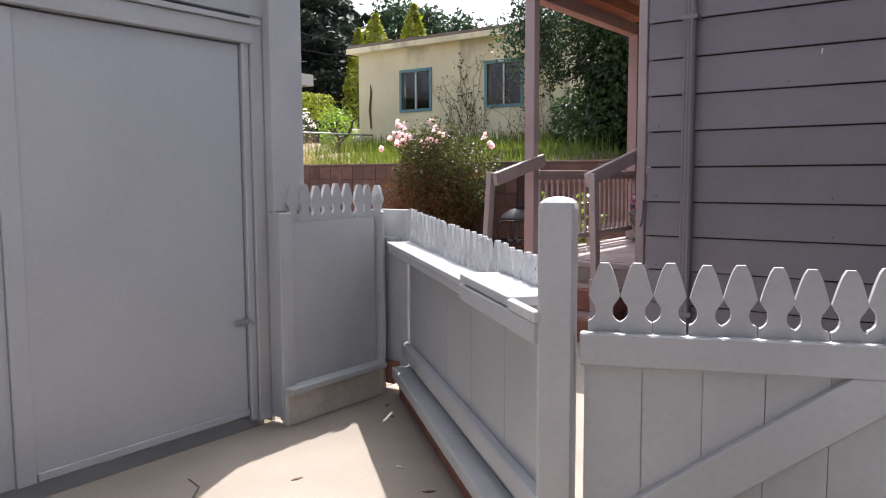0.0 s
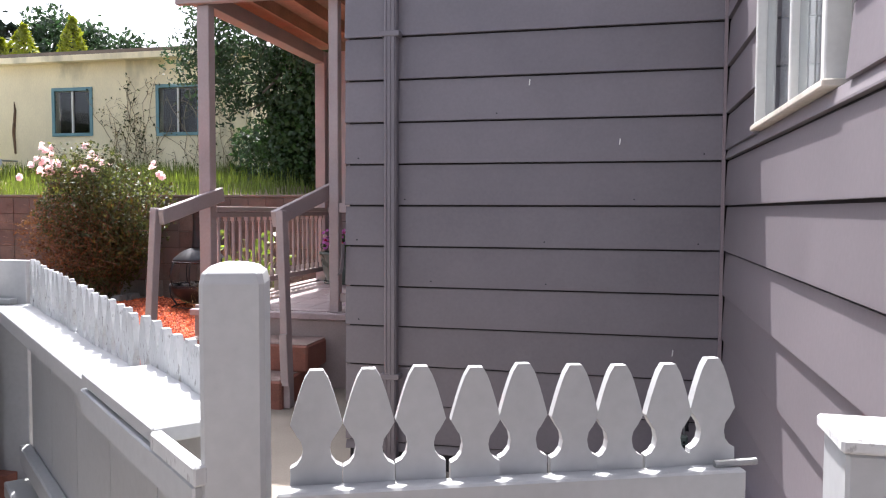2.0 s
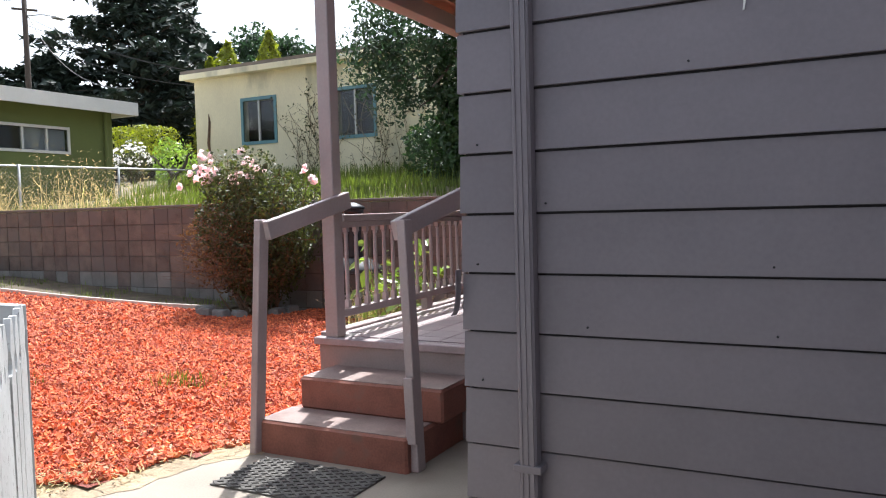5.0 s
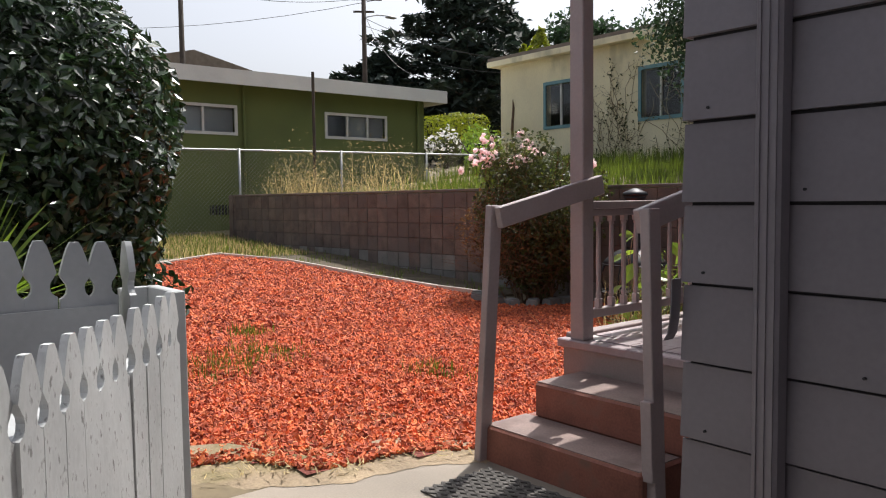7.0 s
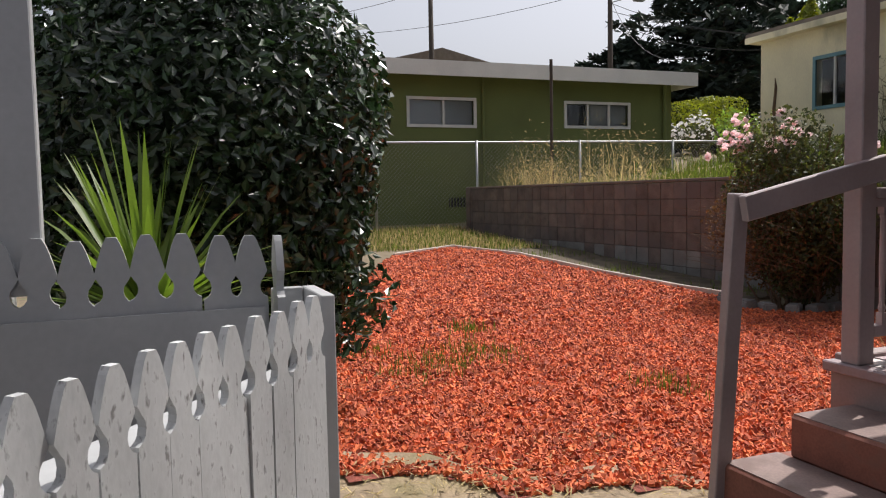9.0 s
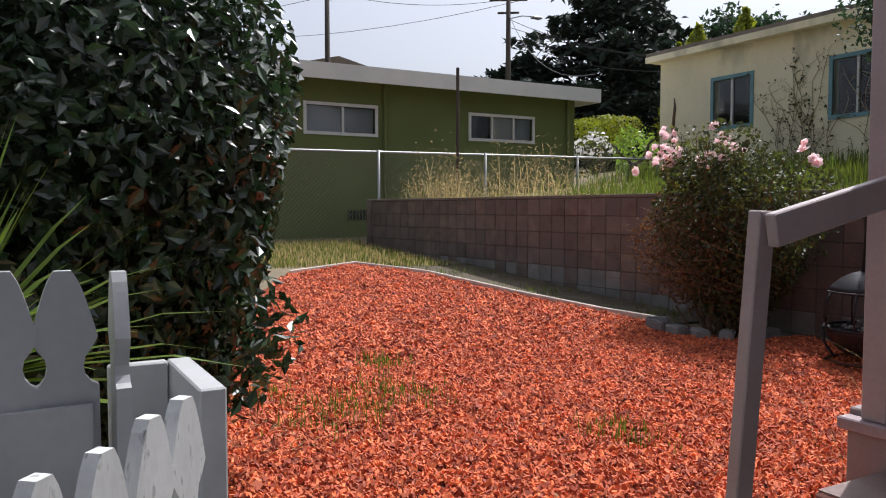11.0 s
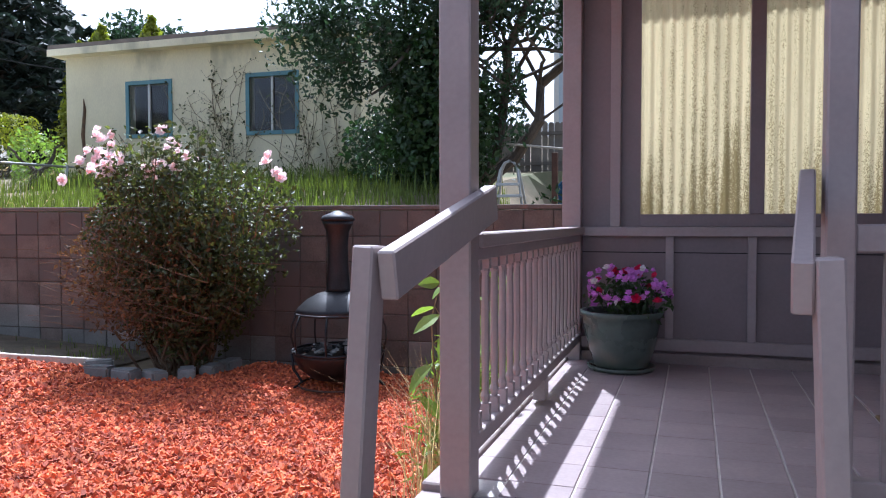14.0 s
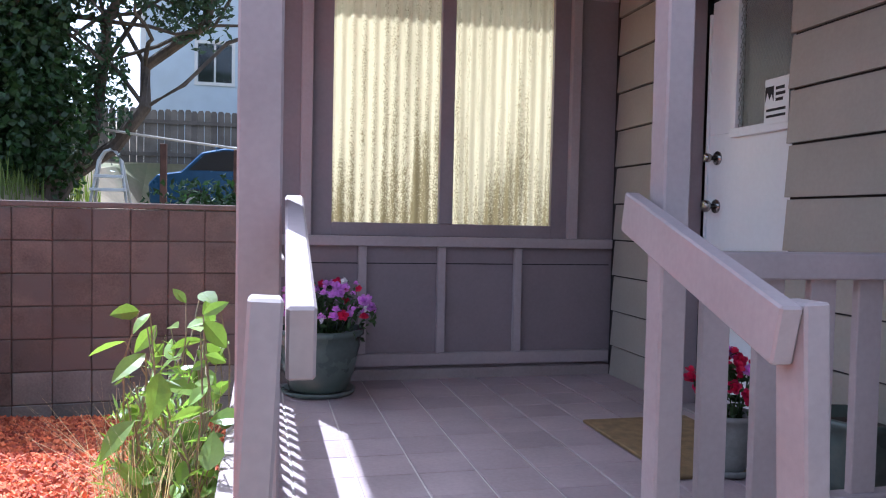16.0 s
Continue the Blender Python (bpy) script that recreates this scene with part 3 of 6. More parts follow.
part("bottom_rail", box(B(), -2.215, -1.205, 6.69, 6.75, 0.70, 0.77), MAUVE, rr, bev=0.004)
for x in (-2.09, -1.91, -1.73, -1.56, -1.40, -1.26):
    part("baluster", box(B(), x - 0.045, x + 0.045, 6.705, 6.735, 0.62, 1.435), MAUVE, rr, bev=0.003)

# porch roof: beam, rafters, boards
pr = thing("porch_roof", "mauve beam with brown rafters under open roof boards", "roof", (-2.4, 8.0, 3.16), kind="structure")
part("front_beam", box(B(), -3.62, -1.3, 6.56, 6.62, 3.165, 3.42), MAUVE, pr, bev=0.005)
part("side_beam", box(B(), -3.50, -3.36, 6.62, 9.6, 3.165, 3.30), MAUVE, pr, bev=0.005)
part("fascia", box(B(), -3.66, -3.62, 6.5, 9.7, 3.26, 3.44), MAUVE, pr, bev=0.004)
for i in range(6):
    x = -3.2 + 0.38 * i
    part("rafter", box(B(), x - 0.02, x + 0.02, 6.62, 9.6, 3.30, 3.42), ROOF_WOOD, pr, "brown rafter")
for i in range(21):
    part("roof_board", box(B(), -3.62, -1.0, 6.50 + i * 0.152, 6.648 + i * 0.152, 3.42, 3.44), ROOF_WOOD, pr, "brown roof board")
part("roofing", box(B(), -3.70, -1.0, 6.42, 9.72, 3.4405, 3.47), ROOFING, pr, "grey roofing felt")

# ---- back wall of the porch with fibreglass panels ----
bw = thing("wall_north", "mauve framed porch wall with wainscot panels and fibreglass lights", "wall", (-2.3, 9.3, 0.6), kind="structure")
part("corner_post", box(B(), -3.47, -3.35, 9.21, 9.33, 0.60, 3.30), MAUVE, bw, bev=0.005)
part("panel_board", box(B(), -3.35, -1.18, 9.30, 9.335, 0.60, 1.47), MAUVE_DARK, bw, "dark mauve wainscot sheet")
part("groove", box(B(), -3.35, -1.2, 9.297, 9.30, 1.318, 1.324), DARK, bw, "thin dark joint line")
part("rail_board", box(B(), -3.35, -1.2, 9.245, 9.30, 1.425, 1.485), MAUVE, bw, bev=0.004)
part("bottom_board", box(B(), -3.35, -1.2, 9.262, 9.30, 0.70, 0.775), MAUVE, bw, bev=0.004)
part("base_board", box(B(), -3.35, -1.2, 9.250, 9.30, 0.612, 0.682), LANDING, bw, "pale base strip", bev=0.003)
for x in (-2.80, -2.315, -1.825):
    part("batten", box(B(), x - 0.025, x + 0.025, 9.262, 9.30, 0.776, 1.424), MAUVE, bw, bev=0.003)
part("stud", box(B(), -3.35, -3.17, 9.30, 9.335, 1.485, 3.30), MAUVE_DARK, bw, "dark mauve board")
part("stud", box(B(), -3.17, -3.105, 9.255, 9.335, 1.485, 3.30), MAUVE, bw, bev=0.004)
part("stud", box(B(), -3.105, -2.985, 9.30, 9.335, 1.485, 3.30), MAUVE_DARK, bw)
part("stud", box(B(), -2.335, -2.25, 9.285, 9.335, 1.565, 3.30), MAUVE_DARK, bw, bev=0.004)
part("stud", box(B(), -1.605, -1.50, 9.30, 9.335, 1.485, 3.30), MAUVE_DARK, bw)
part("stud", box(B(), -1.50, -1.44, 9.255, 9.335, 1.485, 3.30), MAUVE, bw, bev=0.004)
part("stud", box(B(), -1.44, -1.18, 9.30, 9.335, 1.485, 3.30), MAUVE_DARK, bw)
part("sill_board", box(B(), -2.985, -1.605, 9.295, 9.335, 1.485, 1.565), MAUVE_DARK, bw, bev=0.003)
part("top_board", box(B(), -3.35, -1.18, 9.29, 9.335, 3.0, 3.30), MAUVE, bw, bev=0.003)
for x0, x1 in ((-3.0, -2.32), (-2.265, -1.59)):
    n = 110
    verts, faces = [], []
    for i in range(n + 1):
        x = x0 + (x1 - x0) * i / n
        y = 9.352 + 0.011 * math.cos((x - x0) * math.tau / 0.0655)
        verts += [(x, y, 1.5), (x, y, 3.05)]
    faces = [(2 * i, 2 * i + 2, 2 * i + 3, 2 * i + 1) for i in range(n)]
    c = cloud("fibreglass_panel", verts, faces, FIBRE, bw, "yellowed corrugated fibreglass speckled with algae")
    c.data.shade_smooth()

# ---- front door ----
dr = thing("door_1", "white front door with a mesh-covered window", "door", (-0.9, 8.2, 0.62), kind="structure")
part("door_frame", box(B(), -1.225, -1.10, 8.40, 8.50, 0.60, 2.95), MAUVE_DARK, dr, "mauve door casing", bev=0.004)
part("door_stop", box(B(), -1.0900, -1.0500, 8.380, 8.395, 0.62, 2.70), DOORWHITE, dr)
part("leaf", box(B(), -1.0800, -1.0400, 7.385, 8.380, 0.63, 2.06), DOORWHITE, dr, bev=0.003)
part("leaf", box(B(), -1.0800, -1.0400, 8.145, 8.380, 2.06, 2.76), DOORWHITE, dr, bev=0.003)
part("leaf", box(B(), -1.0800, -1.0400, 7.385, 7.535, 2.06, 2.76), DOORWHITE, dr, bev=0.003)
part("light_frame", box(B(), -1.1050, -1.0700, 7.515, 8.165, 2.03, 2.075), DOORWHITE, dr, bev=0.003)
part("light_frame", box(B(), -1.1050, -1.0700, 8.120, 8.165, 2.075, 2.76), DOORWHITE, dr, bev=0.003)
part("glass", box(B(), -1.0650, -1.0590, 7.535, 8.145, 2.06, 2.76), GLASS, dr, "dark glass").visible_shadow = False
part("blind", box(B(), -1.0380, -1.0320, 7.535, 8.145, 2.06, 2.76), CURTAIN, dr, "grey blind behind the glass")
bm = B()
for i in range(-28, 48):
    y = 7.535 + i * 0.022
    for s in (1, -1):
        z0, z1 = 2.07, 2.76
        ya, yb = (y, y + 0.345) if s > 0 else (y + 0.345, y)
        ta, tb = 0.0, 1.0
        for lim, sign in ((7.535, 1), (8.12, -1)):
            if ya == yb:
                continue
            f = (lim - ya) / (yb - ya)
            if (yb > ya) == (sign > 0):
                ta = max(ta, f)
            else:
                tb = min(tb, f)
        if tb - ta > 0.03:
            beam(bm, (-1.088, ya + (yb - ya) * ta, z0 + (z1 - z0) * ta), (-1.088, ya + (yb - ya) * tb, z0 + (z1 - z0) * tb), 0.0022, 0.0022, (1, 0, 0))
part("security_mesh", bm, STEEL, dr, "diamond steel mesh")
sg = part("notice", box(B(), -1.1100, -1.1060, 7.715, 7.885, 2.06, 2.27), DOORWHITE, dr, "white notice with black print")
part("printed_mark", prism(B(), [(7.88, 2.235), (7.82, 2.235), (7.82, 2.165), (7.835, 2.20), (7.85, 2.175), (7.865, 2.21), (7.88, 2.165)], lambda u, v, s: (-1.1105 - 0.0008 * s, u, v)), DARK, sg)
for i, (wd, h) in enumerate(((0.06, 0.014), (0.065, 0.014), (0.05, 0.014))):
    part("printed_bar", box(B(), -1.1115, -1.1105, 7.805 - wd, 7.805, 2.215 - 0.026 * i, 2.215 - 0.026 * i + h), DARK, sg)
for i in range(2):
    part("printed_bar", box(B(), -1.1115, -1.1105, 7.735, 7.870, 2.12 - 0.028 * i, 2.132 - 0.028 * i), DARK, sg)
for z, r in ((1.69, 0.032), (1.94, 0.024)):
    bm = B()
    tube(bm, [(-1.080, 8.295, z), (-1.088, 8.295, z)], 0.036, 16)
    tube(bm, [(-1.088, 8.295, z), (-1.120, 8.295, z), (-1.125, 8.295, z), (-1.135, 8.295, z), (-1.155, 8.295, z), (-1.160, 8.295, z)], [0.012, 0.012, r * 0.8, r, r * 0.95, r * 0.6], 14)
    part("knob" if r > 0.03 else "deadbolt", bm, CHROME, dr, "worn nickel", True)
part("threshold", box(B(), -1.2200, -0.9600, 7.385, 8.395, 0.612, 0.632), LANDING, dr)

# ---- picket fences ----
def picket_outline(w, h, eye):
    """Half-curved picket: a pointed leaf head over two round bites, then a plain board."""
    half = [(w * 0.13, h)]
    head = h - eye - 0.045
    for t in (0.15, 0.3, 0.45, 0.6, 0.8, 1.0):
        half.append((w * (0.13 + 0.37 * t ** 0.72), h - head * t))
    for a in (60, 30, 0, -30, -60):
        half.append((w * 0.5 - 0.022 * math.cos(radians(a)), eye + 0.030 * math.sin(radians(a))))
    half.append((w * 0.5, eye - 0.032))
    half.append((w * 0.5, 0.0))
    return [(-u, v) for u, v in half[::-1]] + half


def picket_mesh(name, w, h, eye, thick):
    bm = B()
    prism(bm, picket_outline(w, h, eye), lambda u, v, s: (u, thick * s, v))
    bmesh.ops.triangulate(bm, faces=[f for f in bm.faces if len(f.verts) > 4])
    me = bpy.data.meshes.new(name)
    bm.to_mesh(me)
    bm.free()
    return me


def put_pickets(parent, me, a, b, n, z, material, lean=0.4, rise=0.0):
    """n pickets in a row from a to b (2D), on one mesh, under a fence."""
    a, b = Vector(a), Vector(b)
    ang = math.degrees(math.atan2(b.y - a.y, b.x - a.x))
    if not me.materials:
        me.materials.append(material)
    base = BASE[parent.name]
    for i in range(n):
        p = a + (b - a) * ((i + 0.5) / n)
        ob = new("picket", me)
        ob.parent = parent
        ob.matrix_basis = Matrix.Translation(-base) @ pose(p.x, p.y, z + rise * (i / max(1, n - 1) - 0.5) + random.uniform(-0.006, 0.006), random.uniform(-lean, lean), random.uniform(-lean, lean), ang)


# low fence running from the gate post to the corner by the garage
low = thing("picket_fence", "low white picket fence with a ledge along its top", "fence", (-1.66, 3.05, 0.0), "picket fences")
FA, FB = Vector((-0.70, 2.15)), Vector((-2.655, 3.815))
fu = (FB - FA).normalized()
fn = Vector((-fu.y, fu.x))
if fn.y > 0:
    fn = -fn
me = picket_mesh("picket_low", 0.089, 1.17, 1.03, 0.02)
put_pickets(low, me, FA, FB, 28, 0.012, WEATHERED, 0.35, 0.075)
fang = math.atan2(fu.y, fu.x)


def fbox(bm, s0, s1, d0, d1, z0, z1):
    """A box along the low fence: s along it from the gate post, d towards the garage side."""
    pts = [FA + fu * s + fn * d for s, d in ((s0, d0), (s1, d0), (s1, d1), (s0, d1))]
    v = [bm.verts.new((p.x, p.y, z)) for z in (z0, z1) for p in pts]
    for f in ((0, 3, 2, 1), (4, 5, 6, 7), (0, 1, 5, 4), (1, 2, 6, 5), (2, 3, 7, 6), (3, 0, 4, 7)):
        bm.faces.new([v[i] for i in f])
    bmesh.ops.recalc_face_normals(bm, faces=bm.faces)
    return bm


FL = (FB - FA).length
part("ledge", fbox(B(), 0.45, FL + 0.02, 0.012, 0.165, 0.982, 1.0115), WHITE, low, "flat white ledge", bev=0.004)
part("ledge", fbox(B(), 0.0, 0.62, 0.012, 0.185, 1.012, 1.046), WHITE, low, "thicker white ledge board", bev=0.004)
part("ledge_end", fbox(B(), -0.25, -0.001, 0.165, 0.19, 1.005, 1.04), WEATHERED, low, "chipped end of the ledge", bev=0.004)
part("ledge_apron", fbox(B(), -0.24, 0.62, 0.165, 0.188, 0.94, 1.004), WHITE, low, bev=0.004)
part("ledge_apron", fbox(B(), 0.622, FL + 0.02, 0.12, 0.155, 0.94, 0.981), WHITE, low, bev=0.004)
for i in range(5):
    s0 = 0.02 + i * (FL - 0.1) / 5
    part("back_panel", fbox(B(), s0, s0 + (FL - 0.1) / 5 - 0.004, 0.013, 0.032, 0.16, 0.98), WHITE, low)
part("lower_rail", fbox(B(), 0.02, FL - 0.04, 0.032, 0.085, 0.27, 0.36), WHITE, low, bev=0.006)
part("lower_rail", fbox(B(), 0.02, FL - 0.04, 0.032, 0.15, 0.13, 0.20), WHITE, low, bev=0.006)
solid("fence_kerb", fbox(B(), 0.02, FL - 0.02, 0.0, 0.10, -0.03, 0.13), CONCRETE_RED, "low reddish concrete kerb under the fence", "kerb", "structure")

# gate post
gp = thing("gate_post", "stout white-painted timber gate post with a chamfered top", "post", (-0.598, 1.924, 0.0), "gate posts")
bm = B()
gx, gy, gw, ga_ = -0.598, 1.924, 0.0525, radians(20)
rings = []
for z, k in ((0.0, 1), (1.345, 1), (1.362, 0.86), (1.371, 0.4)):
    rings.append([bm.verts.new((gx + (sx * math.cos(ga_) - sy * math.sin(ga_)) * gw * k, gy + (sx * math.sin(ga_) + sy * math.cos(ga_)) * gw * k, z)) for sx, sy in ((-1, -1), (1, -1), (1, 1), (-1, 1))])
for r0, r1 in zip(rings, rings[1:]):
    for k in range(4):
        bm.faces.new((r0[k], r0[(k + 1) % 4], r1[(k + 1) % 4], r1[k]))
bm.faces.new(rings[0][::-1])
bm.faces.new(rings[-1])
part("shaft", bm, WHITE, gp, bev=0.008)

# gate, hung at a slant to the house
gt = thing("garden_gate", "closed white picket gate with a diagonal brace", "gate", (-0.14, 2.14, 0.03))
GO, GU = Vector((-0.479, 1.978, 0.0)), Vector((0.9270, 0.3751, 0.0))
GN = Vector((-GU.y, GU.x, 0.0))


def gpt(s, d, z):
    """A point of the gate: s along it from its first picket, d towards the porch."""
    p = GO + GU * s + GN * d
    return (p.x, p.y, z)


def gbox(bm, s0, s1, d0, d1, z0, z1):
    v = [bm.verts.new(gpt(s, d, z)) for z in (z0, z1) for s, d in ((s0, d0), (s1, d0), (s1, d1), (s0, d1))]
    for f in ((0, 3, 2, 1), (4, 5, 6, 7), (0, 1, 5, 4), (1, 2, 6, 5), (2, 3, 7, 6), (3, 0, 4, 7)):
        bm.faces.new([v[i] for i in f])
    bmesh.ops.recalc_face_normals(bm, faces=bm.faces)
    return bm


me = picket_mesh("picket_gate", 0.0905, 1.14, 1.0, 0.02)
put_pickets(gt, me, gpt(-0.047, 0, 0)[:2], gpt(0.799, 0, 0)[:2], 9, 0.036, WHITE, 0.3)
part("top_rail", gbox(B(), -0.063, 0.792, -0.045, -0.001, 0.886, 0.979), WHITE, gt, bev=0.004)
part("bottom_rail", gbox(B(), -0.055, 0.78, -0.045, -0.001, 0.18, 0.28), WHITE, gt, bev=0.004)
bm = B()
brace = [(-0.03, 0.272), (0.02, 0.284), (0.786, 0.822), (0.786, 0.886), (0.66, 0.886), (-0.03, 0.402)]
prism(bm, brace, lambda u, v, k: gpt(u, -0.043 + 0.034 * k, v))
part("brace", bm, WHITE, gt, "diagonal brace", bev=0.003)
for i in range(5):
    s0 = -0.05 + i * 0.1665
    part("panel", gbox(B(), s0, s0 + 0.1635, -0.0085, -0.0005, 0.10, 0.95), WHITE, gt)
part("latch_bolt", tube(B(), [gpt(0.74, -0.02, 0.985), gpt(0.80, -0.02, 0.986), gpt(0.825, -0.02, 0.987)], 0.007, 8), STEEL, gt, "small steel latch bolt")

gp2 = thing("gate_post", "short white gate post with flaking paint beside the siding", "post", (0.39, 1.9, 0.0), "gate posts")
part("shaft", box(B(), 0.333, 0.43, 1.835, 1.955, 0.0, 1.14), WHITE, gp2, bev=0.005)
part("cap", box(B(), 0.325, 0.472, 1.828, 1.965, 1.14, 1.16), WEATHERED, gp2, "flaking top", bev=0.004)
part("backing", box(B(), 0.43, 0.465, 1.845, 1.95, 0.0, 1.13), WEATHERED, gp2, bev=0.004)

hose = thing("garden_hose", "coiled blue plastic hose on the concrete below the tap", "hose", (0.33, 4.1, 0.0))
for k in range(8):
    r = random.Random(k)
    cx, cy, ra, rb = 0.31 + r.uniform(-0.02, 0.02), 4.12 + r.uniform(-0.05, 0.05), r.uniform(0.15, 0.19), r.uniform(0.2, 0.27)
    ph = r.random() * 6
    pts = [(cx + ra * math.cos(a * math.tau / 24), cy + rb * math.sin(a * math.tau / 24), 0.018 + 0.034 * k + 0.022 * (1 + math.sin(a * 0.52 + ph))) for a in range(25)]
    part("coil", tube(B(), pts, 0.0125, 8), HOSE, hose, smooth=True)
tap = thing("garden_tap", "small dark metal garden tap on the siding", "tap", (0.37, 4.80, 0.4))
part("spout", tube(B(), [(0.37, 4.83, 0.41), (0.37, 4.75, 0.41), (0.37, 4.71, 0.395), (0.37, 4.70, 0.36)], [0.013, 0.013, 0.012, 0.014], 8), DARK, tap, smooth=True)
part("tap_handle", lathe(B(), [(0.006, 0.42), (0.006, 0.445), (0.028, 0.45), (0.028, 0.458), (0.004, 0.462)], (0.37, 4.752, 0), 8), DARK, tap)
lk = thing("key_safe", "grey push-button key safe hanging from the tap", "key safe", (0.335, 4.69, 0.24))
part("body", box(B(), 0.30, 0.375, 4.665, 4.705, 0.235, 0.345), POT, lk, "grey metal body", bev=0.008)
part("shackle", tube(B(), [(0.318, 4.685, 0.34), (0.318, 4.685, 0.385), (0.3375, 4.685, 0.40), (0.357, 4.685, 0.385), (0.357, 4.685, 0.34)], 0.005, 7), STEEL, lk, smooth=True)
for i in range(4):
    for j in range(3):
        part("button", box(B(), 0.312 + j * 0.019, 0.324 + j * 0.019, 4.661, 4.6655, 0.25 + i * 0.019, 0.262 + i * 0.019), DARK, lk)
lt = thing("key_tag", "dark plastic tag with a white label", "tag", (0.31, 4.69, 0.13))
part("body", box(B(), 0.285, 0.345, 4.68, 4.70, 0.125, 0.232), DARK, lt, bev=0.006)
part("label", box(B(), 0.295, 0.333, 4.676, 4.6805, 0.14, 0.205), FASCIA, lt, "white label", bev=0.001)

# picket fence beside the garage
gf = thing("picket_fence", "white picket fence panel beside the garage corner", "fence", (-2.85, 3.35, 0.0), "picket fences")
me = picket_mesh("picket_garage", 0.095, 1.17, 1.02, 0.022)
put_pickets(gf, me, (-2.89, 2.96), (-2.89, 3.705), 8, 0.215, WHITE, 0.3)
me = picket_mesh("picket_end", 0.10, 1.38, 1.235, 0.022)
put_pickets(gf, me, (-2.93, 3.72), (-2.83, 3.72), 1, 0.0, WHITE, 0.0)
part("start_board", box(B(), -2.875, -2.84, 2.85, 2.95, 0.03, 1.23), WHITE, gf, bev=0.004)
part("filler", box(B(), -2.975, -2.876, 2.88, 2.905, 0.03, 1.23), WHITE, gf, bev=0.003)
part("backing", box(B(), -2.886, -2.872, 2.95, 3.69, 0.22, 1.17), WHITE, gf)
part("ledge", box(B(), -2.872, -2.775, 2.86, 3.69, 0.185, 0.222), WHITE, gf, bev=0.004)
part("sleeper", box(B(), -2.87, -2.81, 2.86, 3.69, 0.0, 0.185), TIMBER, gf, "dark rough timber", bev=0.004)

bx = thing("fence_corner_box", "white boxed corner joining two picket fences", "fence", (-2.83, 3.8, 0.0))
part("board", box(B(), -2.965, -2.94, 3.72, 3.815, 0.06, 1.215), WHITE, bx, bev=0.003)
part("board", box(B(), -2.965, -2.70, 3.816, 3.856, 0.06, 1.215), WHITE, bx, bev=0.003)
part("cap_rail", box(B(), -2.939, -2.75, 3.765, 3.814, 1.01, 1.035), WHITE, bx, bev=0.003)
part("foot", box(B(), -2.939, -2.77, 3.74, 3.814, 0.06, 0.20), CONCRETE_RED, bx, "reddish foot block", bev=0.004)

# ---- garage ----
ga = thing("garage", "grey-painted garage side with a wide flush door", "garage", (-3.0, 1.0, 0.0))
part("wall", box(B(), -3.945, -3.045, -4.055, 2.875, -0.05, 2.55), GARAGE, ga)
part("door_leaf", box(B(), -3.045, -3.01, 1.525, 2.735, 0.06, 2.16), GARAGE, ga, "flush grey door panel", bev=0.004)
part("door_leaf", box(B(), -3.045, -3.017, -1.455, 1.445, 0.06, 2.16), GARAGE, ga, bev=0.004)
part("door_batten", box(B(), -3.044, -3, 1.445, 1.53, 0.06, 2.16), GARAGE, ga, bev=0.004)
part("bottom_strip", box(B(), -3.01, -2.997, 1.535, 2.735, 0.065, 0.105), GARAGE, ga, bev=0.003)
part("jamb", box(B(), -3.045, -2.99, 2.745, 2.79, 0.03, 2.2), GARAGE, ga, bev=0.004)
part("casing", box(B(), -3.045, -2.975, 2.795, 2.875, 0.02, 2.55), WHITE, ga, "white corner board", bev=0.004)
part("corner_board", box(B(), -2.974, -2.91, 2.876, 3.115, 1.236, 2.55), WHITE, ga, "weathered corner board", bev=0.004)
part("corner_board", box(B(), -3.945, -2.976, 2.876, 2.902, 0, 2.55), WHITE, ga)
part("head_trim", box(B(), -3.045, -2.965, -2.055, 2.805, 2.17, 2.27), WHITE, ga, bev=0.004)
part("drip_strip", box(B(), -3.005, -2.945, -2.055, 2.845, 2.272, 2.3), WHITE, ga, bev=0.003)
part("fascia", box(B(), -3.035, -2.965, -4.055, 2.925, 2.32, 2.52), WHITE, ga, bev=0.004)
part("roof", box(B(), -4.045, -2.845, -4.055, 2.965, 2.55, 2.62), ROOFING, ga, "grey roofing")
h = part("latch", box(B(), -2.997, -2.99, 2.645, 2.745, 0.6, 0.63), STEEL, ga, "small steel hasp", bev=0.002)
part("staple", tube(B(), [(-2.995, 2.745, 0.615), (-2.975, 2.745, 0.615), (-2.973, 2.76, 0.60), (-2.99, 2.775, 0.59)], 0.006, 8), STEEL, h)

# back wall closing the court behind the walker
solid("wall_court", box(B(), -3.0, 0.7, -4.15, -4.0, -0.1, 2.4), GARAGE, "plain grey wall closing the court", "wall", "structure")

# ---- block retaining wall ----
blk = thing("block_wall", "weathered reddish concrete block retaining wall", "wall", (-8.5, 10.5, 0.0), kind="structure")
P0, P1 = Vector((-1.2, wall_y(-1.2))), Vector((-15.65, wall_y(-15.65)))
wd = (P1 - P0).normalized()
wn2 = Vector((-wd.y, wd.x))
if wn2.y < 0:
    wn2 = -wn2
WL = (P1 - P0).length


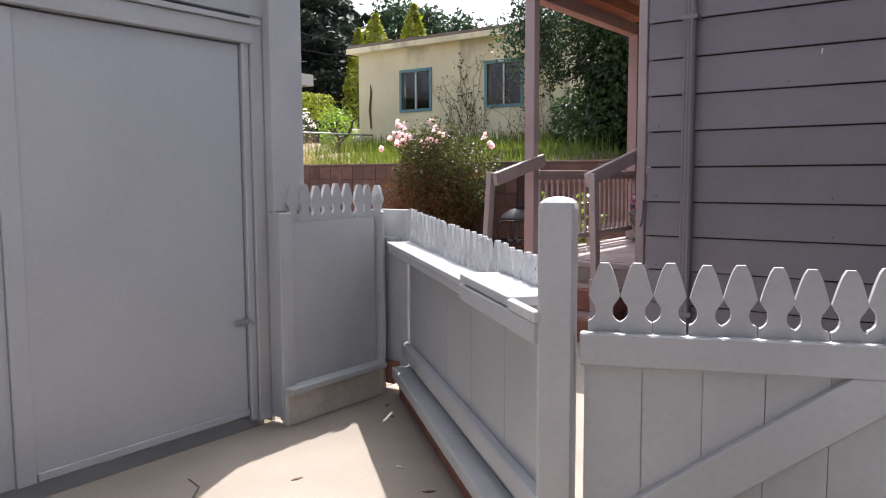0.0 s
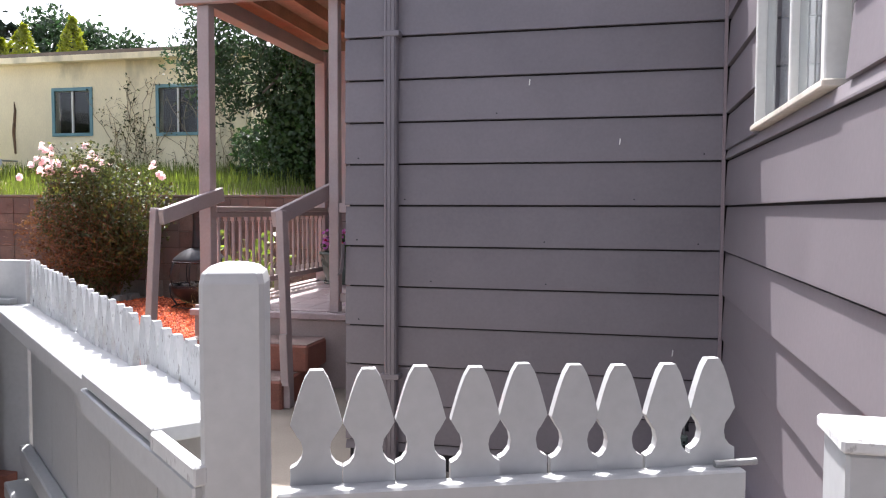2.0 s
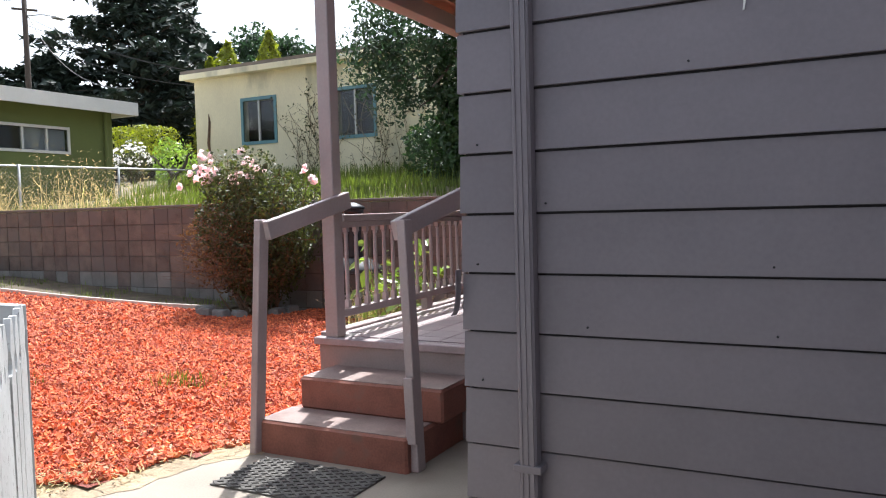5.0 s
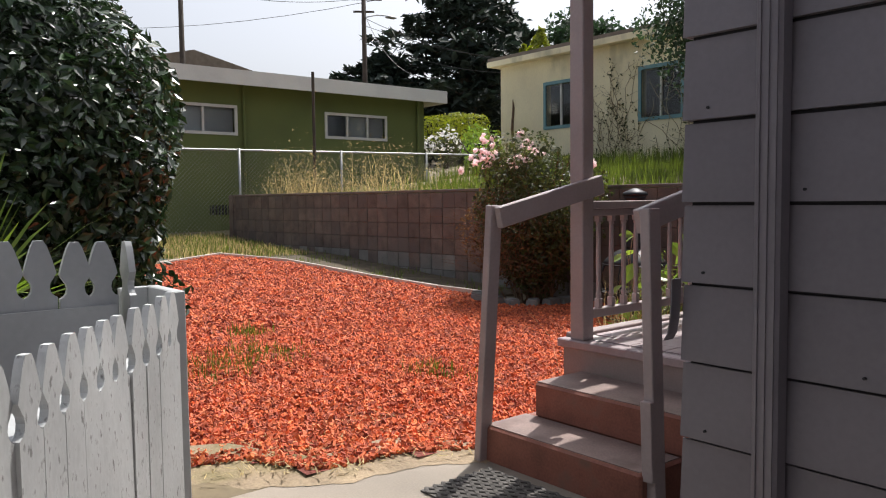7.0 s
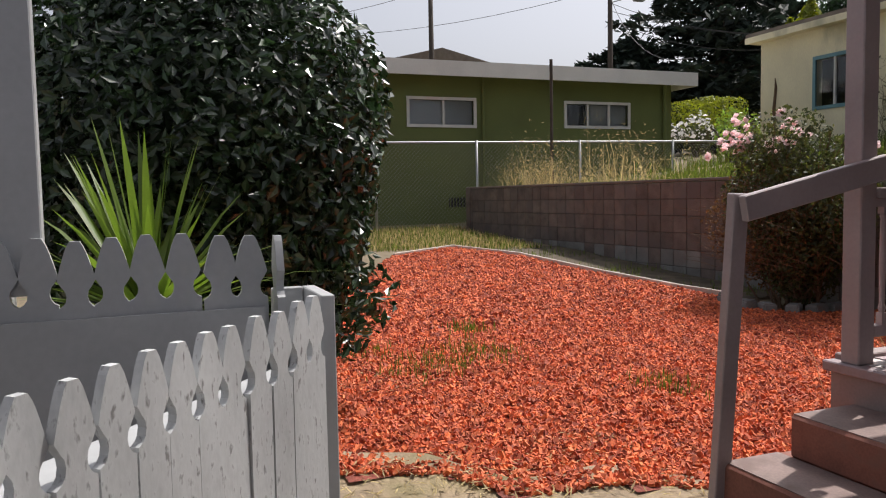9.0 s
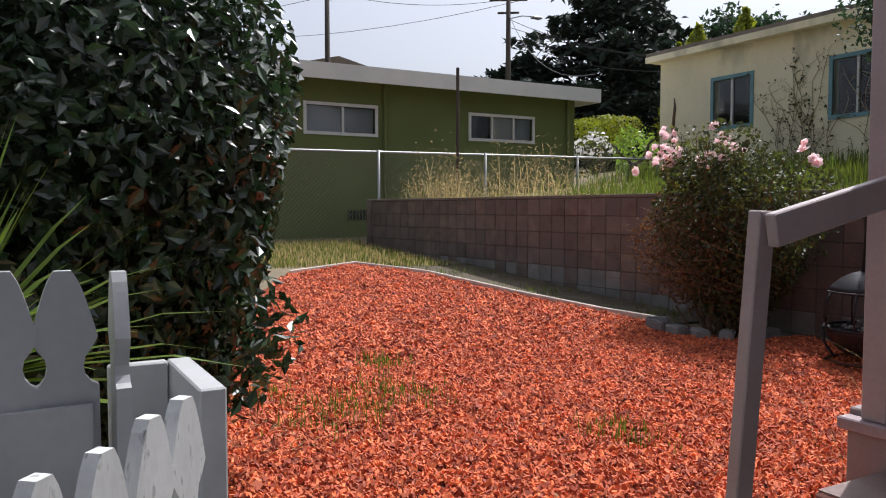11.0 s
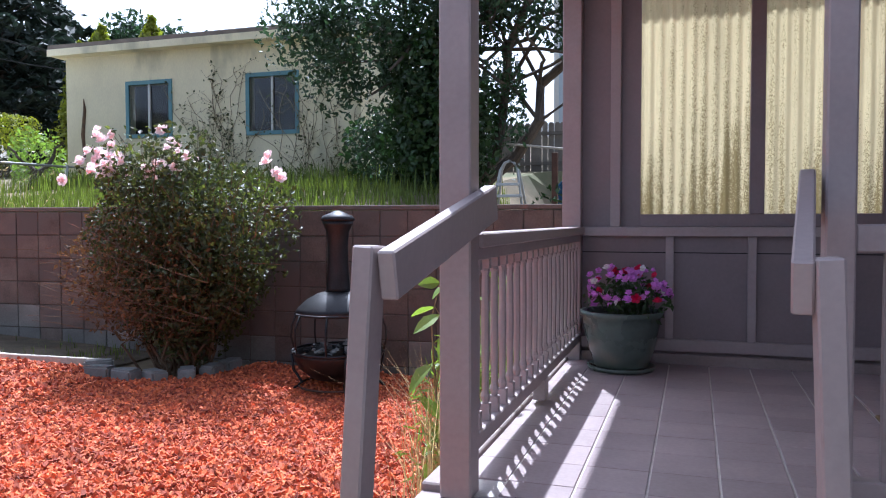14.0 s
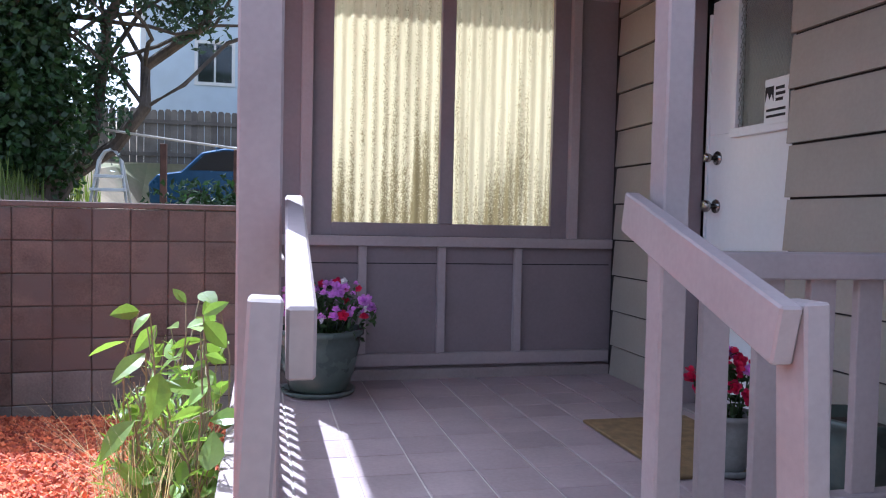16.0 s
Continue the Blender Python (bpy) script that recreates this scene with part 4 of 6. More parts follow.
def wbox(bm, s0, s1, d0, d1, z0, z1):
    pts = [P0 + wd * s + wn2 * d for s, d in ((s0, d0), (s1, d0), (s1, d1), (s0, d1))]
    v = [bm.verts.new((p.x, p.y, z)) for z in (z0, z1) for p in pts]
    for f in ((0, 3, 2, 1), (4, 5, 6, 7), (0, 1, 5, 4), (1, 2, 6, 5), (2, 3, 7, 6), (3, 0, 4, 7)):
        bm.faces.new([v[i] for i in f])
    bmesh.ops.recalc_face_normals(bm, faces=bm.faces)
    return bm


part("core", wbox(B(), 0, WL, 0.012, 0.2, -0.1, 1.62), MORTAR, blk, "dark recessed mortar")
part("cap", wbox(B(), 0, WL + 0.005, -0.004, 0.205, 1.624, 1.667), BLOCK, blk, "thin mortar cap", bev=0.006)
part("end_pier", wbox(B(), WL - 0.02, WL + 0.14, -0.03, 0.22, 0.4, 1.668), BLOCK, blk, bev=0.006)
COURSE, BW = 0.2375, 0.262
mesh_near = bpy.data.meshes.new("block_red")
bm = box(B(), 0, BW - 0.007, 0, 0.020, 0, COURSE - 0.007)
bmesh.ops.bevel(bm, geom=[e for e in bm.edges], offset=0.005, segments=1, affect="EDGES")
bm.to_mesh(mesh_near)
bm.free()
mesh_low = mesh_near.copy()
mesh_near.materials.append(BLOCK)
mesh_low.materials.append(BLOCK_GREY)
ang = math.degrees(math.atan2(wd.y, wd.x))
for c in range(8):
    z = 1.62 - (c + 1) * COURSE
    s = 0.0
    while s < WL - 0.05:
        x = P0.x + wd.x * s
        if z + COURSE > low_z(x) - 0.02:
            p = P0 + wd * (s + BW - 0.009) + wn2 * random.uniform(-0.004, 0.003)
            ob = new("block", mesh_low if c >= 5 - (1 if x < -9 else 0) and random.random() < 0.8 else mesh_near)
            ob.parent = blk
            ob.matrix_basis = Matrix.Translation(-BASE[blk.name]) @ pose(p.x, p.y, z + 0.004, 0, 0, ang + 180)
        s += BW

# ---- yellow house ----
yh = thing("yellow_house", "pale yellow stucco house with stains and teal window frames", "house", (-13.0, 21.0, 2.2))
YW = 19.19


def wall_with_holes(parent, x0, x1, z0, z1, holes, material, plane, thick=0.2, name="wall"):
    """One wall mesh with window holes: plane maps (u, depth, z) to the world."""
    us = sorted({x0, x1, *[h[0] for h in holes], *[h[1] for h in holes]})
    zs = sorted({z0, z1, *[h[2] for h in holes], *[h[3] for h in holes]})
    bm = B()
    for u0, u1 in zip(us, us[1:]):
        for a, b in zip(zs, zs[1:]):
            if any(h[0] <= u0 and u1 <= h[1] and h[2] <= a and b <= h[3] for h in holes):
                continue
            v = [bm.verts.new(plane(u, d, z)) for d in (0, thick) for u, z in ((u0, a), (u1, a), (u1, b), (u0, b))]
            for f in ((0, 1, 2, 3), (7, 6, 5, 4), (0, 4, 5, 1), (1, 5, 6, 2), (2, 6, 7, 3), (3, 7, 4, 0)):
                bm.faces.new([v[i] for i in f])
    bmesh.ops.remove_doubles(bm, verts=bm.verts, dist=0.0005)
    bmesh.ops.recalc_face_normals(bm, faces=bm.faces)
    return part(name, bm, material, parent)


def far_window(parent, u0, u1, z0, z1, plane, fmat, bars, fw=0.09, curtains=()):
    """A framed window: frame strips, bars, a pane in each light and a near-black sheet for the unlit room."""
    w = part("window", slab_in(plane, u0 - fw, u1 + fw, -0.03, 0.03, z0 - fw, z0), fmat, parent)
    for a in ((u0 - fw, u1 + fw, z1, z1 + fw), (u0 - fw, u0, z0, z1), (u1, u1 + fw, z0, z1)):
        part("frame", slab_in(plane, a[0], a[1], -0.03, 0.03, a[2], a[3]), fmat, w)
    edges = [u0, *bars, u1]
    for b in bars:
        part("mullion", slab_in(plane, b - 0.025, b + 0.025, -0.005, 0.05, z0, z1), ALU, w)
    for k, (a, b) in enumerate(zip(edges, edges[1:])):
        part("pane", slab_in(plane, a + 0.001, b - 0.001, 0.04, 0.048, z0, z1), GLASS, w)
        if k in curtains:
            part("curtain", slab_in(plane, a, b, 0.10, 0.11, z0, z1), CURTAIN, w)
    # Thin near-black sheet paints the darkness of the room behind the panes.
    part("room_shade_sheet", slab_in(plane, u0 - 0.05, u1 + 0.05, 0.21, 0.25, z0 - 0.05, z1 + 0.05), DARK, w)


def slab_in(plane, u0, u1, d0, d1, z0, z1):
    bm = B()
    v = [bm.verts.new(plane(u, d, z)) for d in (d0, d1) for u, z in ((u0, z0), (u1, z0), (u1, z1), (u0, z1))]
    for f in ((0, 1, 2, 3), (7, 6, 5, 4), (0, 4, 5, 1), (1, 5, 6, 2), (2, 6, 7, 3), (3, 7, 4, 0)):
        bm.faces.new([v[i] for i in f])
    bmesh.ops.recalc_face_normals(bm, faces=bm.faces)
    return bm


ypl = lambda u, d, z: (u, YW + d, z)
wall_with_holes(yh, -17.15, -9.37, 1.6, 5.45, [(-15.30, -14.19, 3.55, 4.70), (-12.06, -10.92, 3.51, 4.70)], YELLOW, ypl)
far_window(yh, -15.30, -14.19, 3.55, 4.70, ypl, TEAL, [-14.75])
far_window(yh, -12.06, -10.92, 3.51, 4.70, ypl, TEAL, [-11.5])
part("wall", box(B(), -17.15, -16.95, YW + 0.2, 25.5, 1.6, 5.45), YELLOW, yh)
part("wall", box(B(), -9.57, -9.37, YW + 0.2, 25.5, 1.6, 5.45), YELLOW, yh)
part("roof", prism(B(), [(YW - 0.35, 5.55), (25.9, 6.1), (25.9, 6.3), (YW - 0.35, 5.70)], lambda u, v, s: (-17.35 if s == 0 else -9.1, u, v)), ROOFING, yh)
part("fascia", box(B(), -17.36, -9.1, YW - 0.37, YW - 0.33, 5.44, 5.60), YELLOW, yh, "cream fascia board")
part("soffit", box(B(), -17.35, -9.1, YW - 0.33, YW + 0.2, 5.452, 5.50), YELLOW, yh)

# ---- green house ----
gh = thing("green_house", "olive green stucco house with a white fascia", "house", (-20.0, 12.5, 0.7))
GX = -17.57
gpl = lambda u, d, z: (GX - d, u, z)
wall_with_holes(gh, 2.0, 16.55, 0.2, 4.35, [(13.36, 15.18, 3.20, 3.74), (9.2, 10.82, 3.17, 3.74)], GREEN, gpl)
far_window(gh, 13.36, 15.18, 3.20, 3.74, gpl, ALU, [13.98, 14.62], 0.07, (1, 2))
far_window(gh, 9.2, 10.82, 3.17, 3.74, gpl, ALU, [10.05], 0.07, (0, 1))
part("wall", box(B(), -26.0, GX - 0.2, 16.35, 16.55, 0.2, 4.35), GREEN, gh)
part("fascia", box(B(), GX + 0.53, GX + 0.58, 1.6, 16.95, 4.22, 4.56), FASCIA, gh, "broad white fascia board")
part("fascia", box(B(), -26.4, GX + 0.53, 16.90, 16.95, 4.22, 4.56), FASCIA, gh)
part("roof", box(B(), -26.4, GX + 0.53, 1.6, 16.90, 4.36, 4.54), FASCIA, gh, "pale flat roof")
part("drain_pipe", tube(B(), [(GX + 0.06, 16.3, 0.8), (GX + 0.06, 16.3, 4.3)], 0.05, 8), GREEN, gh)
part("drain_pipe", tube(B(), [(GX + 0.06, 11.05, 0.8), (GX + 0.06, 11.05, 4.3)], 0.04, 8), GREEN, gh)
vt = part("vent", slab_in(gpl, 10.15, 10.65, -0.01, 0.01, 1.22, 1.45), DARK, gh, "dark foundation vent")
for i in range(6):
    part("vent_bar", slab_in(gpl, 10.17 + 0.08 * i, 10.19 + 0.08 * i, -0.02, -0.01, 1.22, 1.45), GREEN, vt)

# gable house far behind the green one
ghs = thing("grey_house", "far grey house with a low gable roof", "house", (-40.0, 18.7, 1.5))
part("wall", box(B(), -46, -40, 16.0, 21.6, 1.4, 8.75), PALEBLUE, ghs)
part("roof", prism(B(), [(15.2, 8.6), (18.7, 9.45), (22.3, 8.6), (22.3, 8.45), (15.2, 8.45)], lambda u, v, s: (-39.5 if s == 0 else -46.5, u, v)), ROOFING, ghs, "grey shingle roof")

# pale blue house and board fence beyond the tree
bh = thing("pale_blue_house", "pale blue two-storey house beyond the fence", "house", (-5.0, 31.0, 2.5))
bpl = lambda u, d, z: (u, 27.0 + d, z)
wall_with_holes(bh, -6.6, 4.0, 2.0, 9.0, [(-5.15, -4.25, 5.25, 6.3)], PALEBLUE, bpl)
far_window(bh, -5.15, -4.25, 5.25, 6.3, bpl, FASCIA, [-4.7], 0.09)
part("wall", box(B(), -6.6, -6.4, 27.2, 34.0, 2.0, 9.0), PALEBLUE, bh)
part("corner_board", box(B(), -6.64, -6.5, 26.96, 27.1, 2.0, 9.0), FASCIA, bh)
part("roof", box(B(), -7.0, 4.4, 26.6, 34.4, 9.0, 9.2), ROOFING, bh)
wf = thing("board_fence", "grey weathered board fence behind the parked car", "fence", (-4.5, 24.0, 2.4))
mesh_b = bpy.data.meshes.new("fence_board")
bm = prism(B(), [(0, 0), (0.145, 0), (0.145, 1.66), (0.11, 1.71), (0.035, 1.71), (0, 1.66)], lambda u, v, s: (u, 0.02 * s, v))
bm.to_mesh(mesh_b)
bm.free()
mesh_b.materials.append(FENCEWOOD)
for i in range(52):
    ob = new("board", mesh_b)
    ob.parent = wf
    ob.matrix_basis = Matrix.Translation(-BASE[wf.name]) @ pose(-9.0 + i * 0.152, 24.0, 2.35 + random.uniform(-0.03, 0.03), 0, random.uniform(-0.6, 0.6), 0)
part("rail", box(B(), -9.0, -1.1, 23.955, 23.998, 2.95, 3.04), FENCEWOOD, wf)
part("rail", box(B(), -9.0, -1.1, 23.955, 23.998, 3.72, 3.81), FENCEWOOD, wf)

# ---- chain-link fence ----
cl = thing("chain_link_fence", "galvanised chain-link fence along the boundary", "fence", (-16.0, 12.0, 0.8))
CLX = -16.05


def cl_base(y):
    return max(0.55, ground_z(CLX, y) - 0.02)


part("top_rail", tube(B(), [(CLX, y, 2.62 + 0.012 * max(0, y - 8)) for y in (3.0, 6, 8, 10, 12, 14, 16, 18.6)], 0.025, 8), STEEL, cl, smooth=True)
for y in (3.0, 5.6, 7.9, 10.2, 12.8, 15.4, 18.0):
    part("fence_post", tube(B(), [(CLX + 0.03, y, cl_base(y) - 0.3), (CLX + 0.03, y, 2.66 + 0.012 * max(0, y - 8))], 0.03, 8), STEEL, cl, smooth=True)
vv, ff = [], []
for s in (1, -1):
    y = 0.0
    while y < 20:
        z0, z1 = 0.6, 2.66
        ya, yb = (y, y + 2.06) if s > 0 else (y + 2.06, y)
        ta, tb = 0.0, 1.0
        f0, f1 = (3.0 - ya) / (yb - ya), (18.2 - ya) / (yb - ya)
        lo, hi = min(f0, f1), max(f0, f1)
        ta, tb = max(ta, lo), min(tb, hi)
        if tb > ta:
            k = len(vv)
            for t in (ta, tb):
                yy, zz = ya + (yb - ya) * t, z0 + (z1 - z0) * t
                vv += [(CLX + 0.003 * s, yy - 0.003, zz), (CLX + 0.003 * s, yy + 0.003, zz), (CLX + 0.006 * s, yy, zz + 0.003)]
            ff += [(k, k + 1, k + 4, k + 3), (k + 1, k + 2, k + 5, k + 4), (k + 2, k, k + 3, k + 5)]
        y += 0.09
tagged(cloud("wire_mesh", vv, ff, STEEL, cl, "diamond wire mesh"), kind="stuff")

# ---- poles and cables ----
def utility_pole(x, y, h, arm, label, tilt=0):
    z = ground_z(x, y)
    p = thing("utility_pole", label, "pole", (x, y, z))
    part("shaft", tube(B(), [(x, y, z - 0.3), (x, y, h * 0.5), (x, y, h)], [0.17, 0.14, 0.11], 10), POLE, p, smooth=True)
    if arm == "cross":
        part("cross_arm", beam(B(), (x - 0.5, y - 0.8, h - 1.35), (x + 0.5, y + 0.8, h - 1.35), 0.11, 0.12), POLE, p)
        part("cross_arm", beam(B(), (x - 0.3, y - 0.45, h - 2.0), (x + 0.3, y + 0.45, h - 2.0), 0.09, 0.09), POLE, p)
        part("lamp_bracket", tube(B(), [(x, y, h - 2.3), (x + 0.35, y + 0.6, h - 2.15), (x + 0.7, y + 1.2, h - 2.2)], 0.03, 6), STEEL, p)
        part("lamp_head", box(B(), x + 0.55, x + 0.85, y + 0.95, y + 1.5, h - 2.3, h - 2.2), STEEL, p, bev=0.02)
    elif arm == "lamp":
        part("lamp_bracket", tube(B(), [(x, y, h - 1.2), (x + 0.5, y + 0.8, h - 1.05), (x + 0.8, y + 1.3, h - 1.1)], 0.035, 6), STEEL, p)
    return p


utility_pole(-34.0, 25.6, 13.3, "cross", "dark timber utility pole with cross arms and street light")
utility_pole(-38.0, 17.5, 13.0, "lamp", "dark timber utility pole with a street light arm")
sticks = thing("fence_stake", "tall thin rusty stake behind the wall", "stake", (-15.2, 11.6, 1.5))
part("shaft", tube(B(), [(-15.2, 11.6, 1.3), (-15.2, 11.6, 4.35)], 0.034, 6), POLE, sticks)
for k, (p, q, sag) in enumerate((((-34.3, 25.1, 11.9), (-38, 17.5, 12.2), 0.4), ((-33.7, 26.1, 11.9), (-60, 10, 14.0), 1.2), ((-34, 25.6, 11.3), (-17.3, 17.0, 5.0), 1.0), ((-34, 25.6, 11.0), (-14, 26, 6.3), 1.2), ((-34, 25.6, 10.2), (-18, 25, 6.3), 1.0), ((-38, 17.5, 12), (-70, -5, 15), 1.5), ((-34, 25.6, 10.6), (-16, 30, 6.6), 0.9))):
    p, q = Vector(p), Vector(q)
    pts = [p.lerp(q, i / 12) - Vector((0, 0, sag * 4 * (i / 12) * (1 - i / 12))) for i in range(13)]
    solid("overhead_cable", tube(B(), pts, 0.014, 5), CABLE, "thin black overhead cable", "cable")

# ---- behind the wall: car and ladder ----
def ladder():
    ld = thing("step_ladder", "small grey aluminium folding ladder", "ladder", (-5.4, 15.9, 1.85))
    z0 = ground_z(-5.4, 15.9)
    for y, s in ((15.75, 1), (16.15, -1)):
        pts = [(-5.66, y, z0), (-5.54, 15.95 - 0.05 * s, 2.3), (-5.47, 15.95 - 0.03 * s, 2.42), (-5.40, 15.95 - 0.03 * s, 2.45), (-5.33, 15.95 - 0.03 * s, 2.42), (-5.26, 15.95 - 0.05 * s, 2.3), (-5.12, y, z0)]
        part("frame", tube(B(), pts, 0.02, 8), ALU, ld, smooth=True)
    part("tread", box(B(), -5.58, -5.22, 15.78, 15.92, 2.06, 2.10), ALU, ld, bev=0.004)
    part("tread", box(B(), -5.62, -5.17, 15.72, 15.86, 1.88, 1.92), ALU, ld, bev=0.004)


ladder()
car = thing("parked_car", "dark blue car parked behind the wall", "car", (-3.9, 21.9, 1.46))
zc = ground_z(-3.6, 21.8)
prof = [(-5.35, 0.35), (-5.38, 0.75), (-5.2, 0.95), (-4.75, 1.02), (-4.35, 1.42), (-3.9, 1.52), (-2.9, 1.5), (-2.3, 1.1), (-1.5, 1.0), (-1.3, 0.8), (-1.3, 0.35)]
part("body", prism(B(), [(u, v + zc) for u, v in prof], lambda u, v, s: (u - 0.25, 21.2 + 1.6 * s, v)), CARBLUE, car, bev=0.03)
part("window", prism(B(), [(u, v + zc) for u, v in ((-4.6, 1.05), (-4.28, 1.38), (-3.9, 1.46), (-3.6, 1.46), (-3.6, 1.05))], lambda u, v, s: (u - 0.25, 21.185 + 0.01 * s, v)), DARK, car, "dark side window")
part("window", prism(B(), [(u, v + zc) for u, v in ((-3.5, 1.05), (-3.5, 1.46), (-2.95, 1.44), (-2.5, 1.1), (-2.5, 1.05))], lambda u, v, s: (u - 0.25, 21.185 + 0.01 * s, v)), DARK, car, "dark side window")
part("roof_rack", box(B(), -4.35, -3.15, 21.25, 22.75, 1.535 + zc, 1.56 + zc), FASCIA, car, "white roof", bev=0.01)
for x in (-4.7, -2.25):
    w = part("wheel", tube(B(), [(x, 21.13, zc + 0.33), (x, 21.35, zc + 0.33)], 0.33, 24), DARK, car, "black tyre")
    part("rim", tube(B(), [(x, 21.115, zc + 0.33), (x, 21.135, zc + 0.33)], 0.2, 18), STEEL, w)
pst = solid("old_post", box(B(), -4.82, -4.73, 16.4, 16.5, 1.4, 2.6), RUST, "rusty red post beside the car", "post", bev=0.006)
solid("old_post", box(B(), -3.80, -3.71, 16.4, 16.5, 1.4, 2.55), RUST, "rusty red post beside the car", "post", bev=0.006)
solid("fence_pipe", tube(B(), [(-5.55, 16.38, 2.76), (-4.7, 16.38, 2.66), (-3.6, 16.38, 2.55)], 0.018, 8), TIMBER, "thin grey rail between two rusty posts", "rail")

# ---- plants ----
rng = np.random.default_rng(7)


def unit(n):
    v = rng.normal(size=(n, 3))
    return v / np.linalg.norm(v, axis=1)[:, None]


def leaves(name, pts, size, material, parent, out=None, aspect=0.5, fold=0.25, vary=0.4, label="", up=0.0):
    """Pointed leaves, each two folded faces, at given points; out biases which way they face."""
    n = len(pts)
    pts = np.asarray(pts, float)
    nrm = unit(n)
    if out is not None:
        nrm = nrm * 0.75 + np.asarray(out)
    nrm[:, 2] += up
    nrm /= np.linalg.norm(nrm, axis=1)[:, None]
    ax = np.cross(nrm, unit(n))
    ax /= np.linalg.norm(ax, axis=1)[:, None]
    sd = np.cross(nrm, ax)
    L = (size * (1 + vary * (rng.random(n) - 0.5) * 2))[:, None]
    W = L * aspect
    base, tip = pts - ax * L * 0.5, pts + ax * L * 0.5
    mid = pts - ax * L * 0.05
    a = mid + sd * W * 0.5 + nrm * W * fold
    b = mid - sd * W * 0.5 + nrm * W * fold
    v = np.stack([base, a, tip, b], 1).reshape(-1, 3)
    f = []
    for i in range(n):
        k = 4 * i
        f.append((k, k + 1, k + 2))
        f.append((k, k + 2, k + 3))
    return cloud(name, v, f, material, parent, label)


def blades(name, bases, heights, width, material, parent=None, lean=0.35, label=""):
    """Grass: thin bent blades."""
    n = len(bases)
    bases = np.asarray(bases, float)
    h = np.asarray(heights, float)[:, None]
    a = rng.random(n) * math.tau
    d = np.stack([np.cos(a), np.sin(a), np.zeros(n)], 1)
    s = np.stack([-np.sin(a), np.cos(a), np.zeros(n)], 1) * width / 2
    k = (rng.random(n)[:, None] * lean)
    up = np.array([0, 0, 1.0])
    m = bases + up * h * 0.55 + d * h * k * 0.35
    t = bases + up * h * (1 - 0.3 * k) + d * h * k
    v = np.stack([bases - s, bases + s, m - s * 0.7, m + s * 0.7, t], 1).reshape(-1, 3)
    f = []
    for i in range(n):
        b = 5 * i
        f += [(b, b + 1, b + 3, b + 2), (b + 2, b + 3, b + 4)]
    return cloud(name, v, f, material, parent, label)


def lumpy(c, r, n, depth=0.25, lumps=14, amp=0.22):
    """Points and outward directions in the outer shell of a lumpy ellipsoid."""
    u = unit(n)
    L = unit(lumps)
    bump = np.clip(u @ L.T, 0, 1) ** 6
    k = 1 + amp * (bump.max(1) - 0.35)
    s = 1 - depth * rng.random(n) ** 1.5
    p = np.array(c) + u * np.array(r) * (k * s)[:, None]
    o = u / np.array(r)
    return p, o / np.linalg.norm(o, axis=1)[:, None]


def branch(bm, p, q, r0, r1, wob=0.08, n=5, sides=6):
    p, q = Vector(p), Vector(q)
    pts = []
    for i in range(n + 1):
        t = i / n
        w = wob * (p - q).length * math.sin(t * math.pi)
        pts.append(p.lerp(q, t) + Vector(rng.normal(size=3)) * w * 0.5)
    tube(bm, pts, [r0 + (r1 - r0) * i / n for i in range(n + 1)], sides)
    return pts


def core(name, c, r, material, parent):
    bm = B()
    bmesh.ops.create_icosphere(bm, subdivisions=3, radius=1.0)
    for v in bm.verts:
        k = 0.86 + 0.22 * noise.noise(v.co * 2.3)
        v.co = Vector((c[0] + v.co.x * r[0] * k, c[1] + v.co.y * r[1] * k, c[2] + v.co.z * r[2] * k))
    return part(name, bm, material, parent, smooth=True)


# camellia behind the garage fence
cam_z = ground_z(-5.7, 4.0)
cb = thing("camellia_bush", "large dark glossy-leaved camellia bush behind the fence", "bush", (-5.7, 4.0, cam_z))
bm = B()
for k in range(6):
    a = k * math.tau / 6
    branch(bm, (-5.7 + 0.1 * math.cos(a), 4.0 + 0.1 * math.sin(a), cam_z - 0.1), (-5.7 + 0.7 * math.cos(a), 4.0 + 0.6 * math.sin(a), 2.0), 0.05, 0.02)
part("trunk", bm, BARK, cb)
core("inner_foliage", (-5.82, 3.72, 1.76), (1.0, 0.86, 0.95), LEAF_CAM, cb)
core("inner_foliage", (-5.86, 3.66, 0.75), (0.70, 0.66, 0.85), LEAF_CAM, cb)


def boxy(p, c, e):
    """Squares off an ellipsoid of points about c a little."""
    q = p - np.array(c)
    q2 = np.abs(q / np.abs(q).max(1)[:, None]) ** e
    return np.array(c) + q * ((np.abs(q / np.abs(q).max(1)[:, None]) ** 2).sum(1) ** 0.5 / q2.sum(1) ** (1 / e))[:, None]


cc = (-5.80, 3.74, 1.80)
p, o = lumpy(cc, (1.12, 0.97, 1.06), 23000, 0.24, 70, 0.30)
p = boxy(p, cc, 2.5)
leaves("crown", p, 0.082, LEAF_CAM, cb, o * 0.7, 0.52, 0.16, 0.3, up=0.35)
p, o = lumpy(cc, (1.0, 0.86, 0.94), 9000, 0.3, 30, 0.2)
leaves("inner_leaves", boxy(p, cc, 2.5), 0.09, LEAF_CAM, cb, o * 0.8, 0.52, 0.16, 0.3)
p, o = lumpy((-5.84, 3.66, 0.72), (0.84, 0.78, 0.80), 5200, 0.5, 26, 0.4)
leaves("lower_leaves", p[p[:, 2] > 0.2], 0.09, LEAF_CAM, cb, o[p[:, 2] > 0.2] * 0.7, 0.5, 0.18, 0.35)
